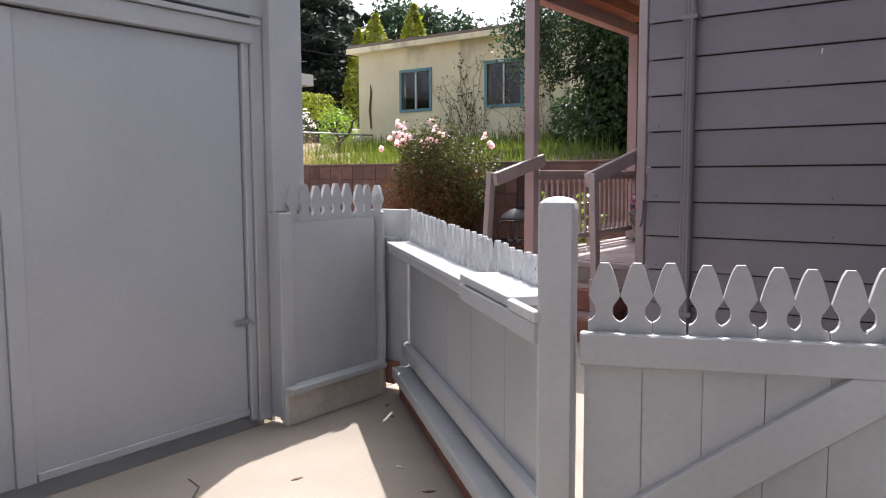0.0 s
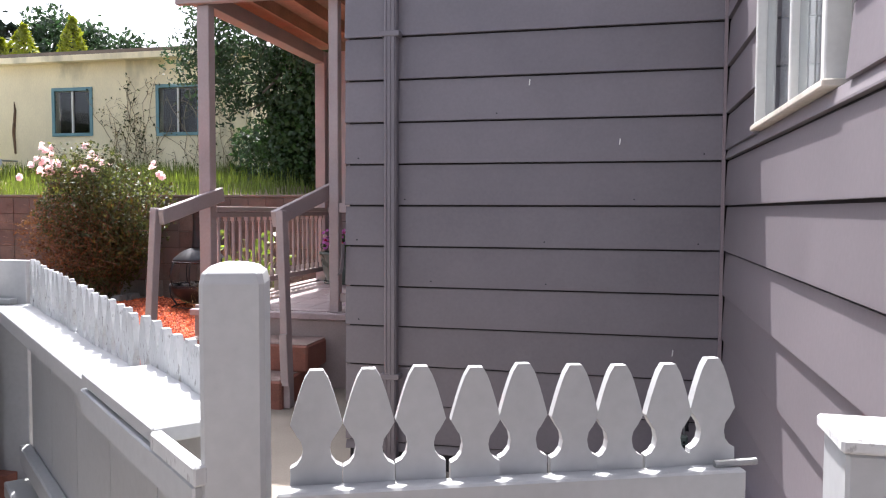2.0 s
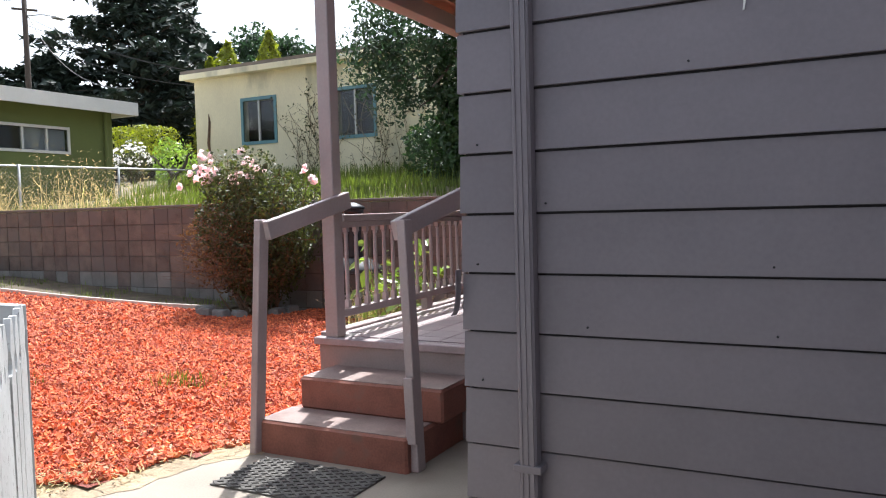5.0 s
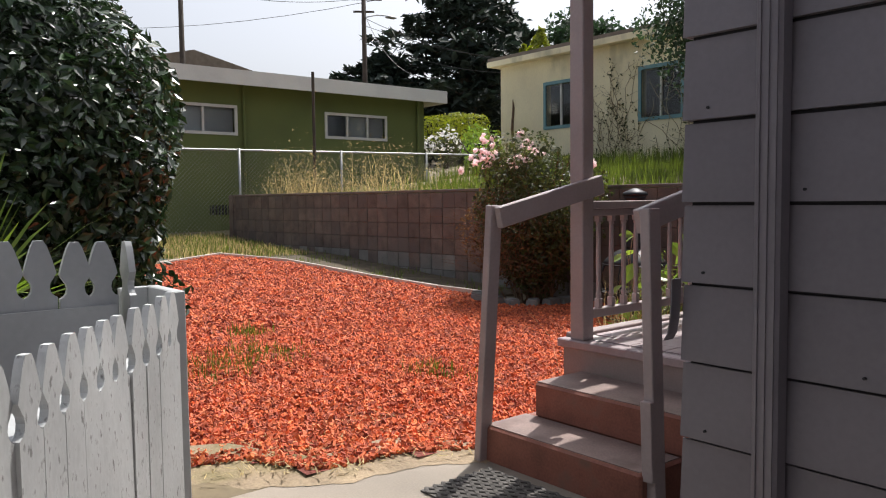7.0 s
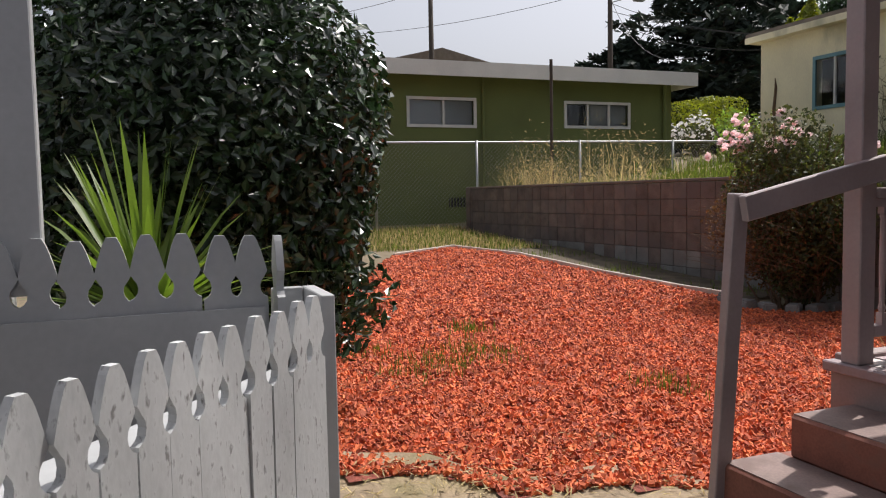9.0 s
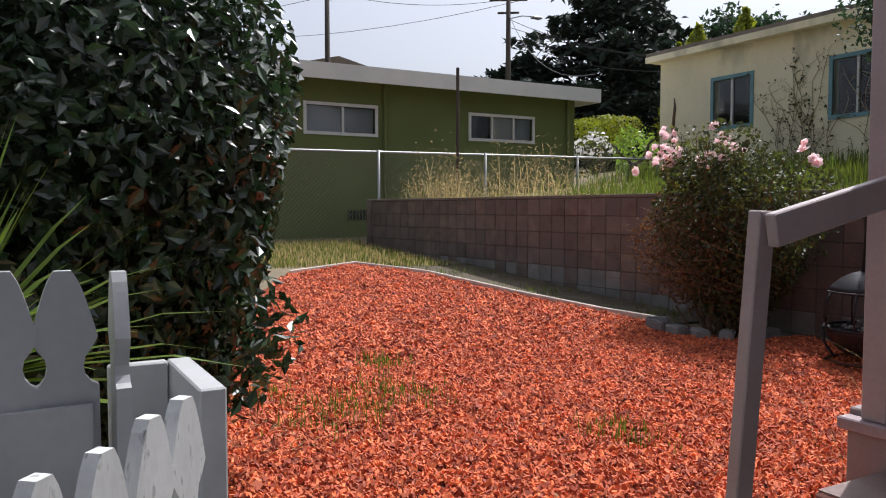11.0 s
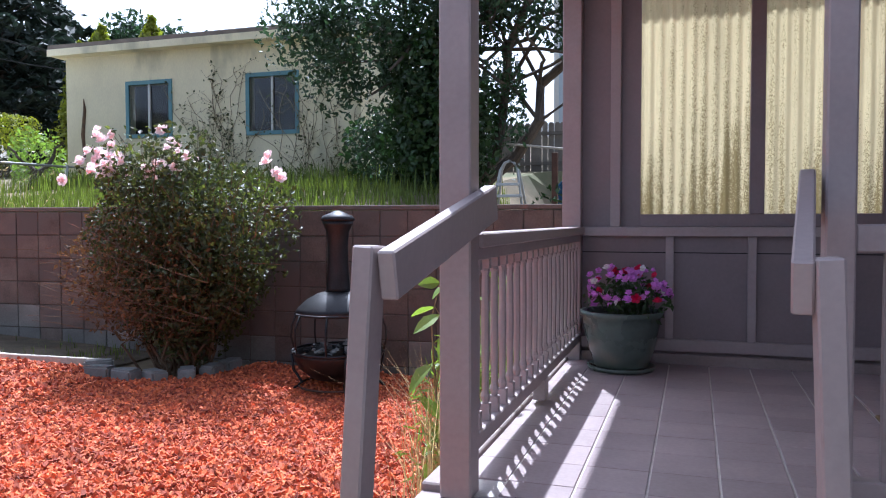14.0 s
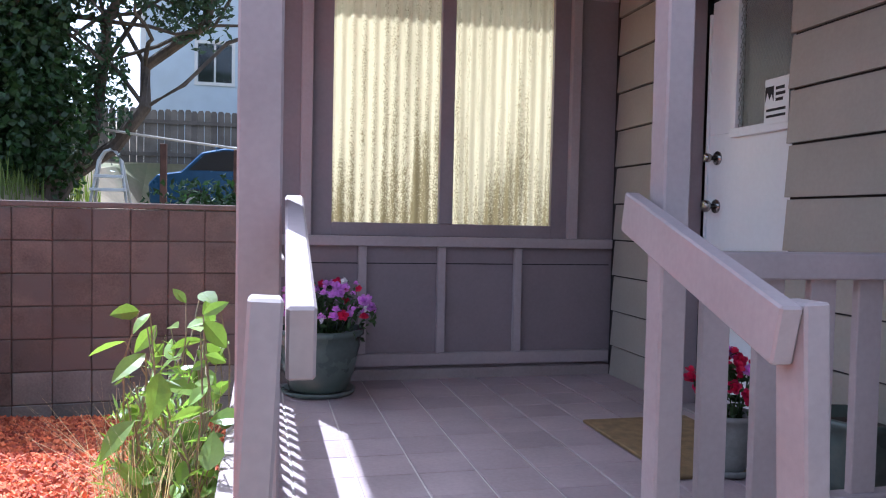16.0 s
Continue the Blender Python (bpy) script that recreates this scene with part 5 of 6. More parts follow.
p, o = lumpy((-5.42, 4.42, 0.88), (0.44, 0.36, 0.45), 1500, 0.8, 10, 0.5)
leaves("skirt", p[p[:, 2] > 0.3], 0.085, LEAF_CAM, cb, None, 0.5, 0.18, 0.35)
bm = B()
shoots = []
for k in range(46):
    a, h = rng.random() * math.tau, rng.uniform(-0.15, 1.0)
    d = Vector((math.cos(a) * math.sqrt(max(0.05, 1 - h * h * 0.8)), math.sin(a) * math.sqrt(max(0.05, 1 - h * h * 0.8)), h))
    q0 = Vector(cc) + Vector((d.x * 1.0, d.y * 0.86, d.z * 1.0))
    c = branch(bm, q0, q0 + (d + Vector((0, 0, 0.35))) * rng.uniform(0.12, 0.26), 0.006, 0.003, 0.06, 4, 5)
    shoots += [np.array(c[i]) + rng.normal(size=3) * 0.035 for i in (1, 2, 3, 4, 4, 4) for _ in range(2)]
tagged(part("shoot_stems", bm, TWIG, cb), kind="stuff")
leaves("shoot_leaves", np.array(shoots), 0.10, LEAF_CAM, cb, None, 0.48, 0.16, 0.3, up=0.3)

# yucca
yu = thing("yucca", "spiky bright green yucca behind the picket fence", "plant", (-4.05, 3.38, 0.0))
bm = B()
tube(bm, [(-4.05, 3.38, -0.02), (-4.05, 3.38, 1.0)], [0.10, 0.08], 9)
part("stem", bm, BARK, yu)
for i in range(110):
    v, f = [], []
    a, el = rng.random() * math.tau, radians(rng.uniform(8, 84))
    L = rng.uniform(0.6, 0.95)
    d = np.array([math.cos(a) * math.cos(el), math.sin(a) * math.cos(el), math.sin(el)])
    s = np.cross(d, [0, 0, 1.0])
    s /= np.linalg.norm(s) + 1e-6
    b0 = np.array([-4.05, 3.38, 0.98])
    k = 0
    for t, w in ((0.05, 0.014), (0.4, 0.021), (0.75, 0.013)):
        q = b0 + d * L * t - np.array([0, 0, 0.16 * t * t * L * math.cos(el)])
        v += [q - s * w, q + s * w]
    v.append(b0 + d * L - np.array([0, 0, 0.2 * L * math.cos(el)]))
    f += [(k, k + 1, k + 3, k + 2), (k + 2, k + 3, k + 5, k + 4), (k + 4, k + 5, k + 6)]
    cloud("blade", v, f, LEAF_YUCCA, yu)

# rose bush against the block wall
rz = ground_z(-6.97, 10.0)
ro = thing("rose_bush", "tall rose bush with pale pink blooms and dry lower twigs", "bush", (-6.95, 9.95, rz))
bm = B()
tips = []
for k in range(60):
    a, l = rng.random() * math.tau, rng.random()
    top = (-6.97 + math.cos(a) * rng.uniform(0.25, 0.95), 9.92 + math.sin(a) * rng.uniform(0.15, 0.5), rng.uniform(0.8, 2.2))
    branch(bm, (-6.97 + rng.normal() * 0.12, 9.95 + rng.normal() * 0.1, rz - 0.05), top, 0.013, 0.004, 0.12, 6, 5)
    tips.append(top)
tagged(part("cane_tangle", bm, TWIG, ro), kind="stuff")
bm = B()
for k in range(300):
    z = rng.uniform(0.55, 1.35)
    p0 = Vector((-7.1 + rng.normal() * 0.35, 9.85 + rng.normal() * 0.25, z))
    d = Vector((-rng.random() * 0.72 - 0.03 if rng.random() < 0.75 else rng.random() * 0.3, -rng.random() * 0.3, rng.uniform(-0.02, 0.3)))
    tube(bm, [p0, p0 + d * 0.5 + Vector(rng.normal(size=3)) * 0.02, p0 + d], [0.004, 0.003, 0.002], 4)
tagged(part("twig_tangle", bm, TWIG, ro, "dry brown twigs"), kind="stuff")
p, o = lumpy((-6.86, 9.92, 1.40), (0.78, 0.50, 0.74), 9000, 0.75, 26, 0.6)
vase = np.abs(p[:, 0] + 6.97) < 0.22 + 0.75 * np.maximum(0, p[:, 2] - rz)
p, o = p[vase], o[vase]
leaves("crown", p, 0.05, LEAF_ROSE, ro, o * 0.3, 0.62, 0.15)
bm = B()
sp, rose_tips = [], []
for k in range(46):
    x = -6.88 + rng.uniform(-0.66, 0.85)
    q0 = Vector((x, 9.88 + rng.normal() * 0.15, 1.78 - 0.30 * (x + 7.4)))
    q1 = q0 + Vector((rng.normal() * 0.16 + 0.25 * (x + 6.88), rng.normal() * 0.12 - 0.05, rng.uniform(0.2, 0.55)))
    c = branch(bm, q0, q1, 0.005, 0.003, 0.1, 5, 4)
    rose_tips.append(q1)
    for i in range(26):
        m = c[min(5, int(rng.random() * 6))]
        sp.append(np.array(m) + rng.normal(size=3) * 0.055)
tagged(part("shoot_growth", bm, TWIG, ro), kind="stuff")
leaves("shoot_leaves", np.array(sp), 0.05, LEAF_ROSE, ro, None, 0.6, 0.15)
sp = np.array(sp)
leaves("young_leaves", sp[::3] + rng.normal(size=sp[::3].shape) * 0.05, 0.055, LEAF_ROSE_YOUNG, ro, None, 0.55, 0.15, label="fresh yellow-green leaves")
p, o = lumpy((-7.18, 9.88, 1.02), (0.80, 0.5, 0.64), 6500, 0.8, 14, 0.45)
p = p[np.abs(p[:, 0] + 7.02) < 0.2 + 0.85 * np.maximum(0, p[:, 2] - rz)]
leaves("dry_leaves", p, 0.045, LEAF_DRY, ro, None, 0.55, 0.25, label="dry brown leaves")
p, o = lumpy((-6.78, 9.95, 0.9), (0.66, 0.45, 0.62), 6000, 0.8, 10, 0.3)
p = p[np.abs(p[:, 0] + 6.97) < 0.2 + 0.7 * np.maximum(0, p[:, 2] - rz)]
leaves("inner_leaves", p, 0.05, LEAF_ROSE, ro, None, 0.55, 0.2)


def bloom(c, r, petals, material, parent, name="bloom"):
    """An open rose or phlox head: rings of cupped petals, tipped to one side."""
    v, f = [], []
    face = (Vector((0, -0.7, 0.75)) + Vector(rng.normal(size=3)) * 0.35).normalized()
    side = face.orthogonal().normalized()
    over = face.cross(side)
    for ring, (rad, tilt, n) in enumerate(((1.0, 0.35, petals), (0.62, 0.75, petals - 1), (0.3, 1.15, max(3, petals - 2)))):
        for i in range(n):
            a = i * math.tau / n + ring * 0.5
            d = side * math.cos(a) + over * math.sin(a)
            s = over * math.cos(a) - side * math.sin(a)
            k = len(v)
            base = Vector(c)
            m = base + d * r * rad * 0.6 + face * (r * 0.6 * math.sin(tilt))
            t = base + d * r * rad * (1.05 - 0.3 * tilt) + face * (r * math.sin(tilt) * 1.05)
            v += [base, m + s * r * 0.42, t + s * r * 0.2, t - s * r * 0.2, m - s * r * 0.42]
            f.append((k, k + 1, k + 2, k + 3, k + 4))
    return cloud(name, v, f, material, parent)


for k in range(58):
    q = rose_tips[k % 17] + Vector(rng.normal(size=3)) * 0.06
    bloom((q.x, q.y - 0.03, q.z), rng.uniform(0.038, 0.068), 6, PETAL_PINK, ro)

# broad-leaved plant beside the porch
def oval_leaves(name, pts, size, material, parent, out, aspect=0.55, label=""):
    """Rounded leaves folded along the midrib and drooping to the tip."""
    v, f = [], []
    for p in pts:
        nrm = Vector(out) + Vector(rng.normal(size=3)) * 0.55
        nrm.normalize()
        ax = nrm.cross(Vector(rng.normal(size=3))).normalized()
        sd = nrm.cross(ax)
        L = size * rng.uniform(0.55, 1.35)
        W, droop = L * aspect * rng.uniform(0.8, 1.15), rng.uniform(0.05, 0.25)
        b = len(v)
        for t, w in ((0.0, 0.06), (0.18, 0.62), (0.42, 1.0), (0.68, 0.78), (0.88, 0.36), (1.0, 0.02)):
            m = Vector(p) + ax * L * t - nrm * L * droop * t * t
            for k in (-1, 0, 1):
                v.append(m + sd * (k * w * W * 0.5) + nrm * (abs(k) * w * W * 0.14))
        for i in range(5):
            c = b + 3 * i
            f += [(c, c + 1, c + 4, c + 3), (c + 1, c + 2, c + 5, c + 4)]
    return cloud(name, v, f, material, parent, label)


bp = thing("broad_leaf_plant", "leafy yellow-green plant growing beside the porch", "plant", (-3.72, 8.0, 0.05))
bm = B()
pts = []
for k in range(85):
    q = (-3.72 + rng.uniform(-0.22, 0.17), 8.0 + rng.uniform(-0.38, 0.75), rng.uniform(0.35, 1.24))
    c = branch(bm, (-3.74 + rng.normal() * 0.06, 8.0 + rng.normal() * 0.15, 0.0), q, 0.008, 0.003, 0.12, 5, 5)
    pts += [c[-1]] + [c[i] + Vector(rng.normal(size=3)) * 0.03 for i in (1, 2, 3, 4) if rng.random() < 0.8]
part("stem_tangle", bm, VINE, bp)
pts = [p for p in pts if p[0] < -3.56 and p[2] > 0.15 and (p[0] > -3.84 or (p[0] > -3.92 and rng.random() < 0.35))]
oval_leaves("leaves", pts, 0.14, LEAF_BIG, bp, (-0.1, -0.45, 0.8))
n = 520
blades("dry_grass", np.column_stack([-3.78 + rng.normal(size=n) * 0.09, 7.95 + rng.normal(size=n) * 0.25, np.full(n, 0.03)]), rng.uniform(0.3, 1.0, n), 0.007, STRAW, bp, 0.75)
p, o = lumpy((-3.80, 7.95, 0.55), (0.22, 0.4, 0.45), 700, 0.8, 8, 0.4)
leaves("thin_leaves", p, 0.075, LEAF_BIG, bp, None, 0.13, 0.1, 0.4)


def broad_tree(name, label, base, crown, trunks, leafmat, n, size, parts=(), gap=0.0):
    """A tree: tapered trunks with limbs, and a crown of leaf clumps with gaps."""
    t = thing(name, label, "tree", base)
    bm = B()
    tipsl = []
    for q, r in trunks:
        pts = branch(bm, base, q, r, r * 0.45, 0.10, 7, 9)
        for k in range(7):
            s = pts[3 + k % 5]
            c = crown[k % len(crown)]
            e = Vector(c[0]) + Vector(rng.normal(size=3)) * 0.4
            branch(bm, s, e, r * 0.3, 0.02, 0.12, 6, 6)
    part("trunk", bm, BARK, t)
    P, O = [], []
    tot = sum(r[0] * r[1] + r[2] * r[1] for c, r in crown)
    for c, r in crown:
        k = int(n * (r[0] * r[1] + r[2] * r[1]) / tot)
        p, o = lumpy(c, r, k, 0.8, 12, 0.5)
        m = np.array([noise.noise(Vector(q) * (1.6 / max(r))) for q in p])
        ok = m > gap - 0.25
        P.append(p[ok])
        O.append(o[ok])
    leaves("crown", np.concatenate(P), size, leafmat, t, np.concatenate(O) * 0.4, 0.45, 0.15, 0.4)
    return t


tz = ground_z(-6.0, 16.2)
iv = broad_tree("ivy_clad_tree", "dark spreading tree with ivy on its trunk", (-6.3, 16.3, tz - 0.1),
                [((-8.0, 16.2, 5.4), (1.7, 1.3, 1.5)), ((-6.2, 16.5, 6.6), (2.2, 1.6, 1.5)), ((-3.8, 16.8, 6.2), (1.9, 1.5, 1.3)), ((-7.6, 15.7, 3.9), (1.0, 0.8, 1.0)), ((-6.6, 16.0, 4.6), (1.0, 0.9, 1.0)), ((-2.0, 17.2, 6.4), (1.6, 1.4, 1.4)), ((-4.4, 16.3, 4.7), (0.7, 0.6, 0.7)), ((-7.3, 16.2, 3.2), (0.9, 0.7, 1.0)), ((-5.9, 16.4, 3.5), (0.8, 0.7, 1.2)), ((-5.6, 16.2, 5.2), (1.2, 1.0, 1.0)), ((-8.7, 16.1, 4.7), (0.9, 0.8, 0.9))],
                [((-6.6, 16.4, 5.8), 0.15), ((-3.9, 16.7, 5.8), 0.12), ((-5.0, 16.4, 6.0), 0.10)], LEAF_TREE, 62000, 0.11, gap=0.17)
p, o = lumpy((-6.6, 16.0, 3.1), (0.72, 0.5, 1.5), 6500, 0.7, 18, 0.7)
leaves("ivy", p[p[:, 2] > tz], 0.11, LEAF_IVY, iv, o[p[:, 2] > tz] * 0.5, 0.75, 0.1, label="ivy leaves on the trunk")
p, o = lumpy((-8.1, 17.4, 2.6), (0.7, 0.5, 0.85), 1800, 0.6, 10, 0.5)
leaves("undergrowth", p[p[:, 2] > tz - 0.3], 0.12, LEAF_IVY, iv, None, 0.6, 0.15)
p, o = lumpy((-6.7, 17.1, 2.7), (0.9, 0.5, 1.3), 2600, 0.7, 12, 0.5)
leaves("undergrowth", p[p[:, 2] > tz - 0.3], 0.12, LEAF_IVY, iv, None, 0.6, 0.15)
p, o = lumpy((-3.9, 15.2, 1.72), (0.8, 0.4, 0.35), 900, 0.8, 10, 0.5)
leaves("undergrowth", p[p[:, 2] > 1.5], 0.10, LEAF_IVY, iv, None, 0.5, 0.15)


def cedar(x, y, h, spread, name, label, leafmat=None, seed=1):
    """A cedar: straight trunk, flat tiers of drooping branches with needle sprays."""
    z = ground_z(x, y)
    t = thing(name, label, "tree", (x, y, z))
    bm = B()
    tube(bm, [(x, y, z - 0.3), (x, y, z + h * 0.6), (x, y, z + h)], [0.5, 0.3, 0.05], 9)
    P = []
    for k in range(90):
        f = (k + 0.5) / 90
        zz = z + h * (0.12 + 0.86 * f)
        a = k * 2.39996 + rng.normal() * 0.2
        L = spread * (1 - f) ** 0.75 * rng.uniform(0.55, 1.1) + 0.4
        e = Vector((x + math.cos(a) * L, y + math.sin(a) * L, zz + L * rng.uniform(-0.12, 0.16)))
        branch(bm, (x, y, zz), e, 0.09 * (1 - f) + 0.02, 0.015, 0.05, 4, 5)
        m = int(190 * L / spread) + 30
        s = rng.random(m) ** 0.7
        w = L * 0.24 * np.sin(np.clip(s * 1.05, 0, 1) * math.pi * 0.9 + 0.25)
        off = rng.normal(size=m) * w
        P.append(np.column_stack([x + (e.x - x) * s - math.sin(a) * off, y + (e.y - y) * s + math.cos(a) * off, zz + (e.z - zz) * s + rng.normal(size=m) * 0.10 - np.abs(off) * 0.12]))
    part("trunk", bm, BARK, t)
    P = np.concatenate(P)
    leaves("crown", P, 0.66, leafmat or LEAF_CEDAR, t, np.array([[0, 0, 0.9]]) * np.ones((len(P), 1)), 0.42, 0.12, 0.5)
    return t


cedar(-38.0, 36.0, 14.5, 9.0, "cedar_tree", "large dark cedar with flat tiered branches")
cedar(-40.0, 31.0, 7.5, 6.5, "cedar_tree", "low dark spreading cedar on the hillside")
cedar(-43.0, 45.0, 10.5, 5.5, "cedar_tree", "tall dark conifer on the hill behind the house")
for x, y, top in ((-37.5, 46.0, 15.2), (-33.8, 45.0, 13.9), (-30.2, 44.0, 12.6)):
    zb = ground_z(x, y)
    broad_tree("hill_tree", "dark rounded tree on the hill behind the house", (x, y, zb - 0.1), [((x - 1.2, y, top - 1.9), (1.9, 1.6, 1.5)), ((x + 1.3, y, top - 2.3), (1.9, 1.6, 1.4)), ((x, y, top - 1.2), (1.2, 1.2, 1.1)), ((x, y, top - 3.8), (2.6, 2.0, 1.6))], [((x, y, top - 2.0), 0.25)], LEAF_TREE, 2600, 0.42)


def cone_tree(x, y, top, r, mt, name, label, n=1600, size=0.32):
    z = ground_z(x, y)
    t = thing(name, label, "tree", (x, y, z))
    part("trunk", tube(B(), [(x, y, z - 0.2), (x, y, top - 0.4)], [0.14, 0.03], 7), BARK, t)
    f = rng.random(n) ** 0.8
    a = rng.random(n) * math.tau
    rad = r * np.clip(1.15 * (1 - f) ** 0.8, 0.05, 1) * (0.7 + 0.3 * rng.random(n)) * (1 + 0.25 * np.sin(a * 5 + f * 9))
    P = np.column_stack([x + np.cos(a) * rad, y + np.sin(a) * rad, z + (top - z) * (0.12 + 0.88 * f)])
    leaves("crown", P, size, mt, t, np.column_stack([np.cos(a) * 0.6, np.sin(a) * 0.6, np.full(n, 0.6)]), 0.4, 0.15, 0.5)


cone_tree(-25.7, 33.0, 10.6, 1.7, LEAF_GOLD, "golden_conifer", "bright yellow-green conifer behind the roof")
cone_tree(-28.5, 33.0, 10.4, 2.0, LEAF_GOLD, "golden_conifer", "bright yellow-green conifer behind the roof")
cone_tree(-30.2, 33.5, 9.9, 1.2, LEAF_GOLD, "golden_conifer", "narrow yellow-green conifer behind the roof")


def bush(x, y, c_z, r, mt, name, label, n=900, size=0.12, category="bush", petals=0):
    z = ground_z(x, y)
    t = thing(name, label, category, (x, y, z))
    bm = B()
    for k in range(5):
        a = k * 1.25
        branch(bm, (x, y, z - 0.1), (x + math.cos(a) * r[0] * 0.6, y + math.sin(a) * r[1] * 0.6, c_z), 0.05, 0.012)
    part("trunk", bm, BARK, t)
    p, o = lumpy((x, y, c_z), r, n, 0.5, 12, 0.4)
    ok = p[:, 2] > z
    leaves("crown", p[ok], size, mt, t, o[ok] * 0.5, 0.55, 0.15)
    if petals:
        p, o = lumpy((x, y, c_z + 0.1), r, petals, 0.1, 12, 0.4)
        ok = p[:, 2] > c_z - 0.1
        leaves("blossom", p[ok], size * 1.2, PETAL_WHITE, t, o[ok], 0.9, 0.1, label="white blossom")
    return t


# garden between the two houses
hd = thing("clipped_hedge", "bright green clipped hedge on the hillside", "hedge", (-25.3, 24.3, ground_z(-25.3, 24.3)))
hz = ground_z(-25.3, 24.3)
part("trunk", tube(B(), [(-25.3, 24.3, hz - 0.2), (-25.3, 24.3, 4.6)], 0.1, 7), BARK, hd)
q = rng.random((2600, 3)) * 2 - 1
big = np.abs(q).max(1)
q = q / np.maximum(big, 1e-3)[:, None] * (0.88 + 0.14 * rng.random(2600))[:, None]
P = np.array([-25.35, 24.3, 4.55]) + q * np.array([1.25, 0.9, 0.52])
leaves("crown", P, 0.13, LEAF_GOLD, hd, q * 0.6, 0.5, 0.1)
bush(-25.6, 22.2, 3.55, (0.9, 0.7, 0.5), LEAF_ROSE, "white_shrub", "flowering shrub with white blossom", 700, 0.13, petals=260)
bush(-22.9, 21.8, 3.45, (0.7, 0.6, 0.55), LEAF_ROSE, "white_shrub", "small white-blossomed shrub by the fence", 600, 0.13, petals=200)
bush(-19.6, 20.6, 3.05, (0.85, 0.7, 0.9), LEAF_BIG, "garden_shrub", "green garden shrub beside the yellow house", 1100, 0.13)
bush(-21.8, 19.4, 2.3, (1.2, 0.6, 0.4), LEAF_ROSE, "garden_shrub", "low green shrub behind the fence", 600, 0.11)
stn = thing("garden_wall", "pale stone steps and low wall on the slope", "wall", (-25.0, 27.0, 3.0))
for i in range(5):
    part("stone", box(B(), -24.2 + 0.75 * i, -23.5 + 0.75 * i, 26.2, 26.8, 2.9 + 0.22 * i, 3.6 + 0.25 * i), FASCIA, stn, bev=0.04)
snag = thing("tree_stump", "bare forked dead trunk beside the chain-link fence", "tree", (-16.9, 17.9, ground_z(-16.9, 17.9)))
bm = B()
zs = ground_z(-16.9, 17.9)
branch(bm, (-16.9, 17.9, zs - 0.1), (-16.8, 17.9, 2.7), 0.13, 0.08, 0.05)
branch(bm, (-16.8, 17.9, 2.55), (-16.3, 18.2, 3.3), 0.07, 0.02, 0.1)
branch(bm, (-16.8, 17.9, 2.6), (-17.4, 17.7, 3.2), 0.06, 0.02, 0.1)
part("trunk", bm, BARK, snag)

# dry vines on the yellow wall
vn = thing("climbing_vine", "dry leafless vine on the yellow stucco", "vine", (-12.0, 19.15, 2.2))
bm = B()
vp = []
for x0, top, spread in ((-12.9, 5.3, 0.9), (-13.2, 4.6, 0.6), (-12.5, 5.4, 0.8), (-10.5, 4.9, 0.9), (-10.1, 4.4, 0.7), (-9.9, 5.0, 0.6), (-16.6, 3.0, 0.2), (-11.3, 3.2, 0.8), (-10.8, 5.3, 0.5), (-12.2, 4.3, 0.5)):
    for s in range(5):
        x, z = x0 + rng.normal() * 0.15, 2.1
        pts = [(x, 19.16, z)]
        dx = rng.normal() * spread * 0.1
        while z < top - rng.random() * 1.2:
            x += dx + rng.normal() * 0.07
            z += rng.uniform(0.12, 0.26)
            pts.append((x, 19.165 - 0.02 * rng.random(), z))
            if rng.random() < 0.7:
                sx = rng.choice([-1, 1]) * rng.uniform(0.1, 0.4)
                tube(bm, [(x, 19.16, z), (x + sx * 0.6, 19.14, z + 0.08), (x + sx, 19.15, z + rng.uniform(-0.05, 0.25))], [0.005, 0.004, 0.002], 4)
                vp += [(x + sx * rng.random(), 19.13, z + rng.uniform(0, 0.15)) for _ in range(2)]
        if len(pts) > 2:
            tube(bm, pts, [0.007] * (len(pts) - 1) + [0.003], 4)
tagged(part("stem_tangle", bm, VINE, vn), kind="stuff")
leaves("leaves", vp, 0.07, LEAF_ROSE, vn, np.array([[0, -0.8, 0.2]]) * np.ones((len(vp), 1)), 0.6, 0.1)
tagged(solid("wall_crack", tube(B(), [(-16.62, 19.185, 3.0), (-16.66, 19.18, 3.6), (-16.6, 19.185, 4.2), (-16.63, 19.18, 4.45)], [0.03, 0.05, 0.04, 0.01], 5), TWIG, "dark dry plant stem clinging to stucco", "vine"))

# ---- grasses ----
def on_ground(x, y, dz=0.0):
    return np.array([[a, b, ground_z(a, b) + dz] for a, b in zip(x, y)])


n = 4200
x = rng.uniform(-17.5, -6.0, n)
y = rng.uniform(16.8, 19.1, n) - (rng.random(n) < 0.25) * rng.uniform(0, 4, n)
tagged(blades("grass_strip", on_ground(x, y), rng.uniform(0.18, 0.55, n), 0.02, GRASS), "green grass growing along the yellow house", "grass", kind="stuff")
n = 6500
x = rng.uniform(-13.5, -6.2, n)
y = wall_y(x) + rng.uniform(0.6, 6.5, n)
tagged(blades("wall_top_grass", on_ground(x, y), rng.uniform(0.08, 0.28, n), 0.018, GRASS), "short grass behind the block wall", "grass", kind="stuff")
n = 620
cx = rng.uniform(-15.4, -10.6, 60)
k = rng.integers(0, 60, n)
x = cx[k] + rng.normal(size=n) * 0.14
y = wall_y(x) + 0.35 + np.abs(rng.normal(size=n)) * 0.6
h = (0.3 + 1.15 * rng.random(60) ** 1.8)[k] * rng.uniform(0.6, 1.1, n)
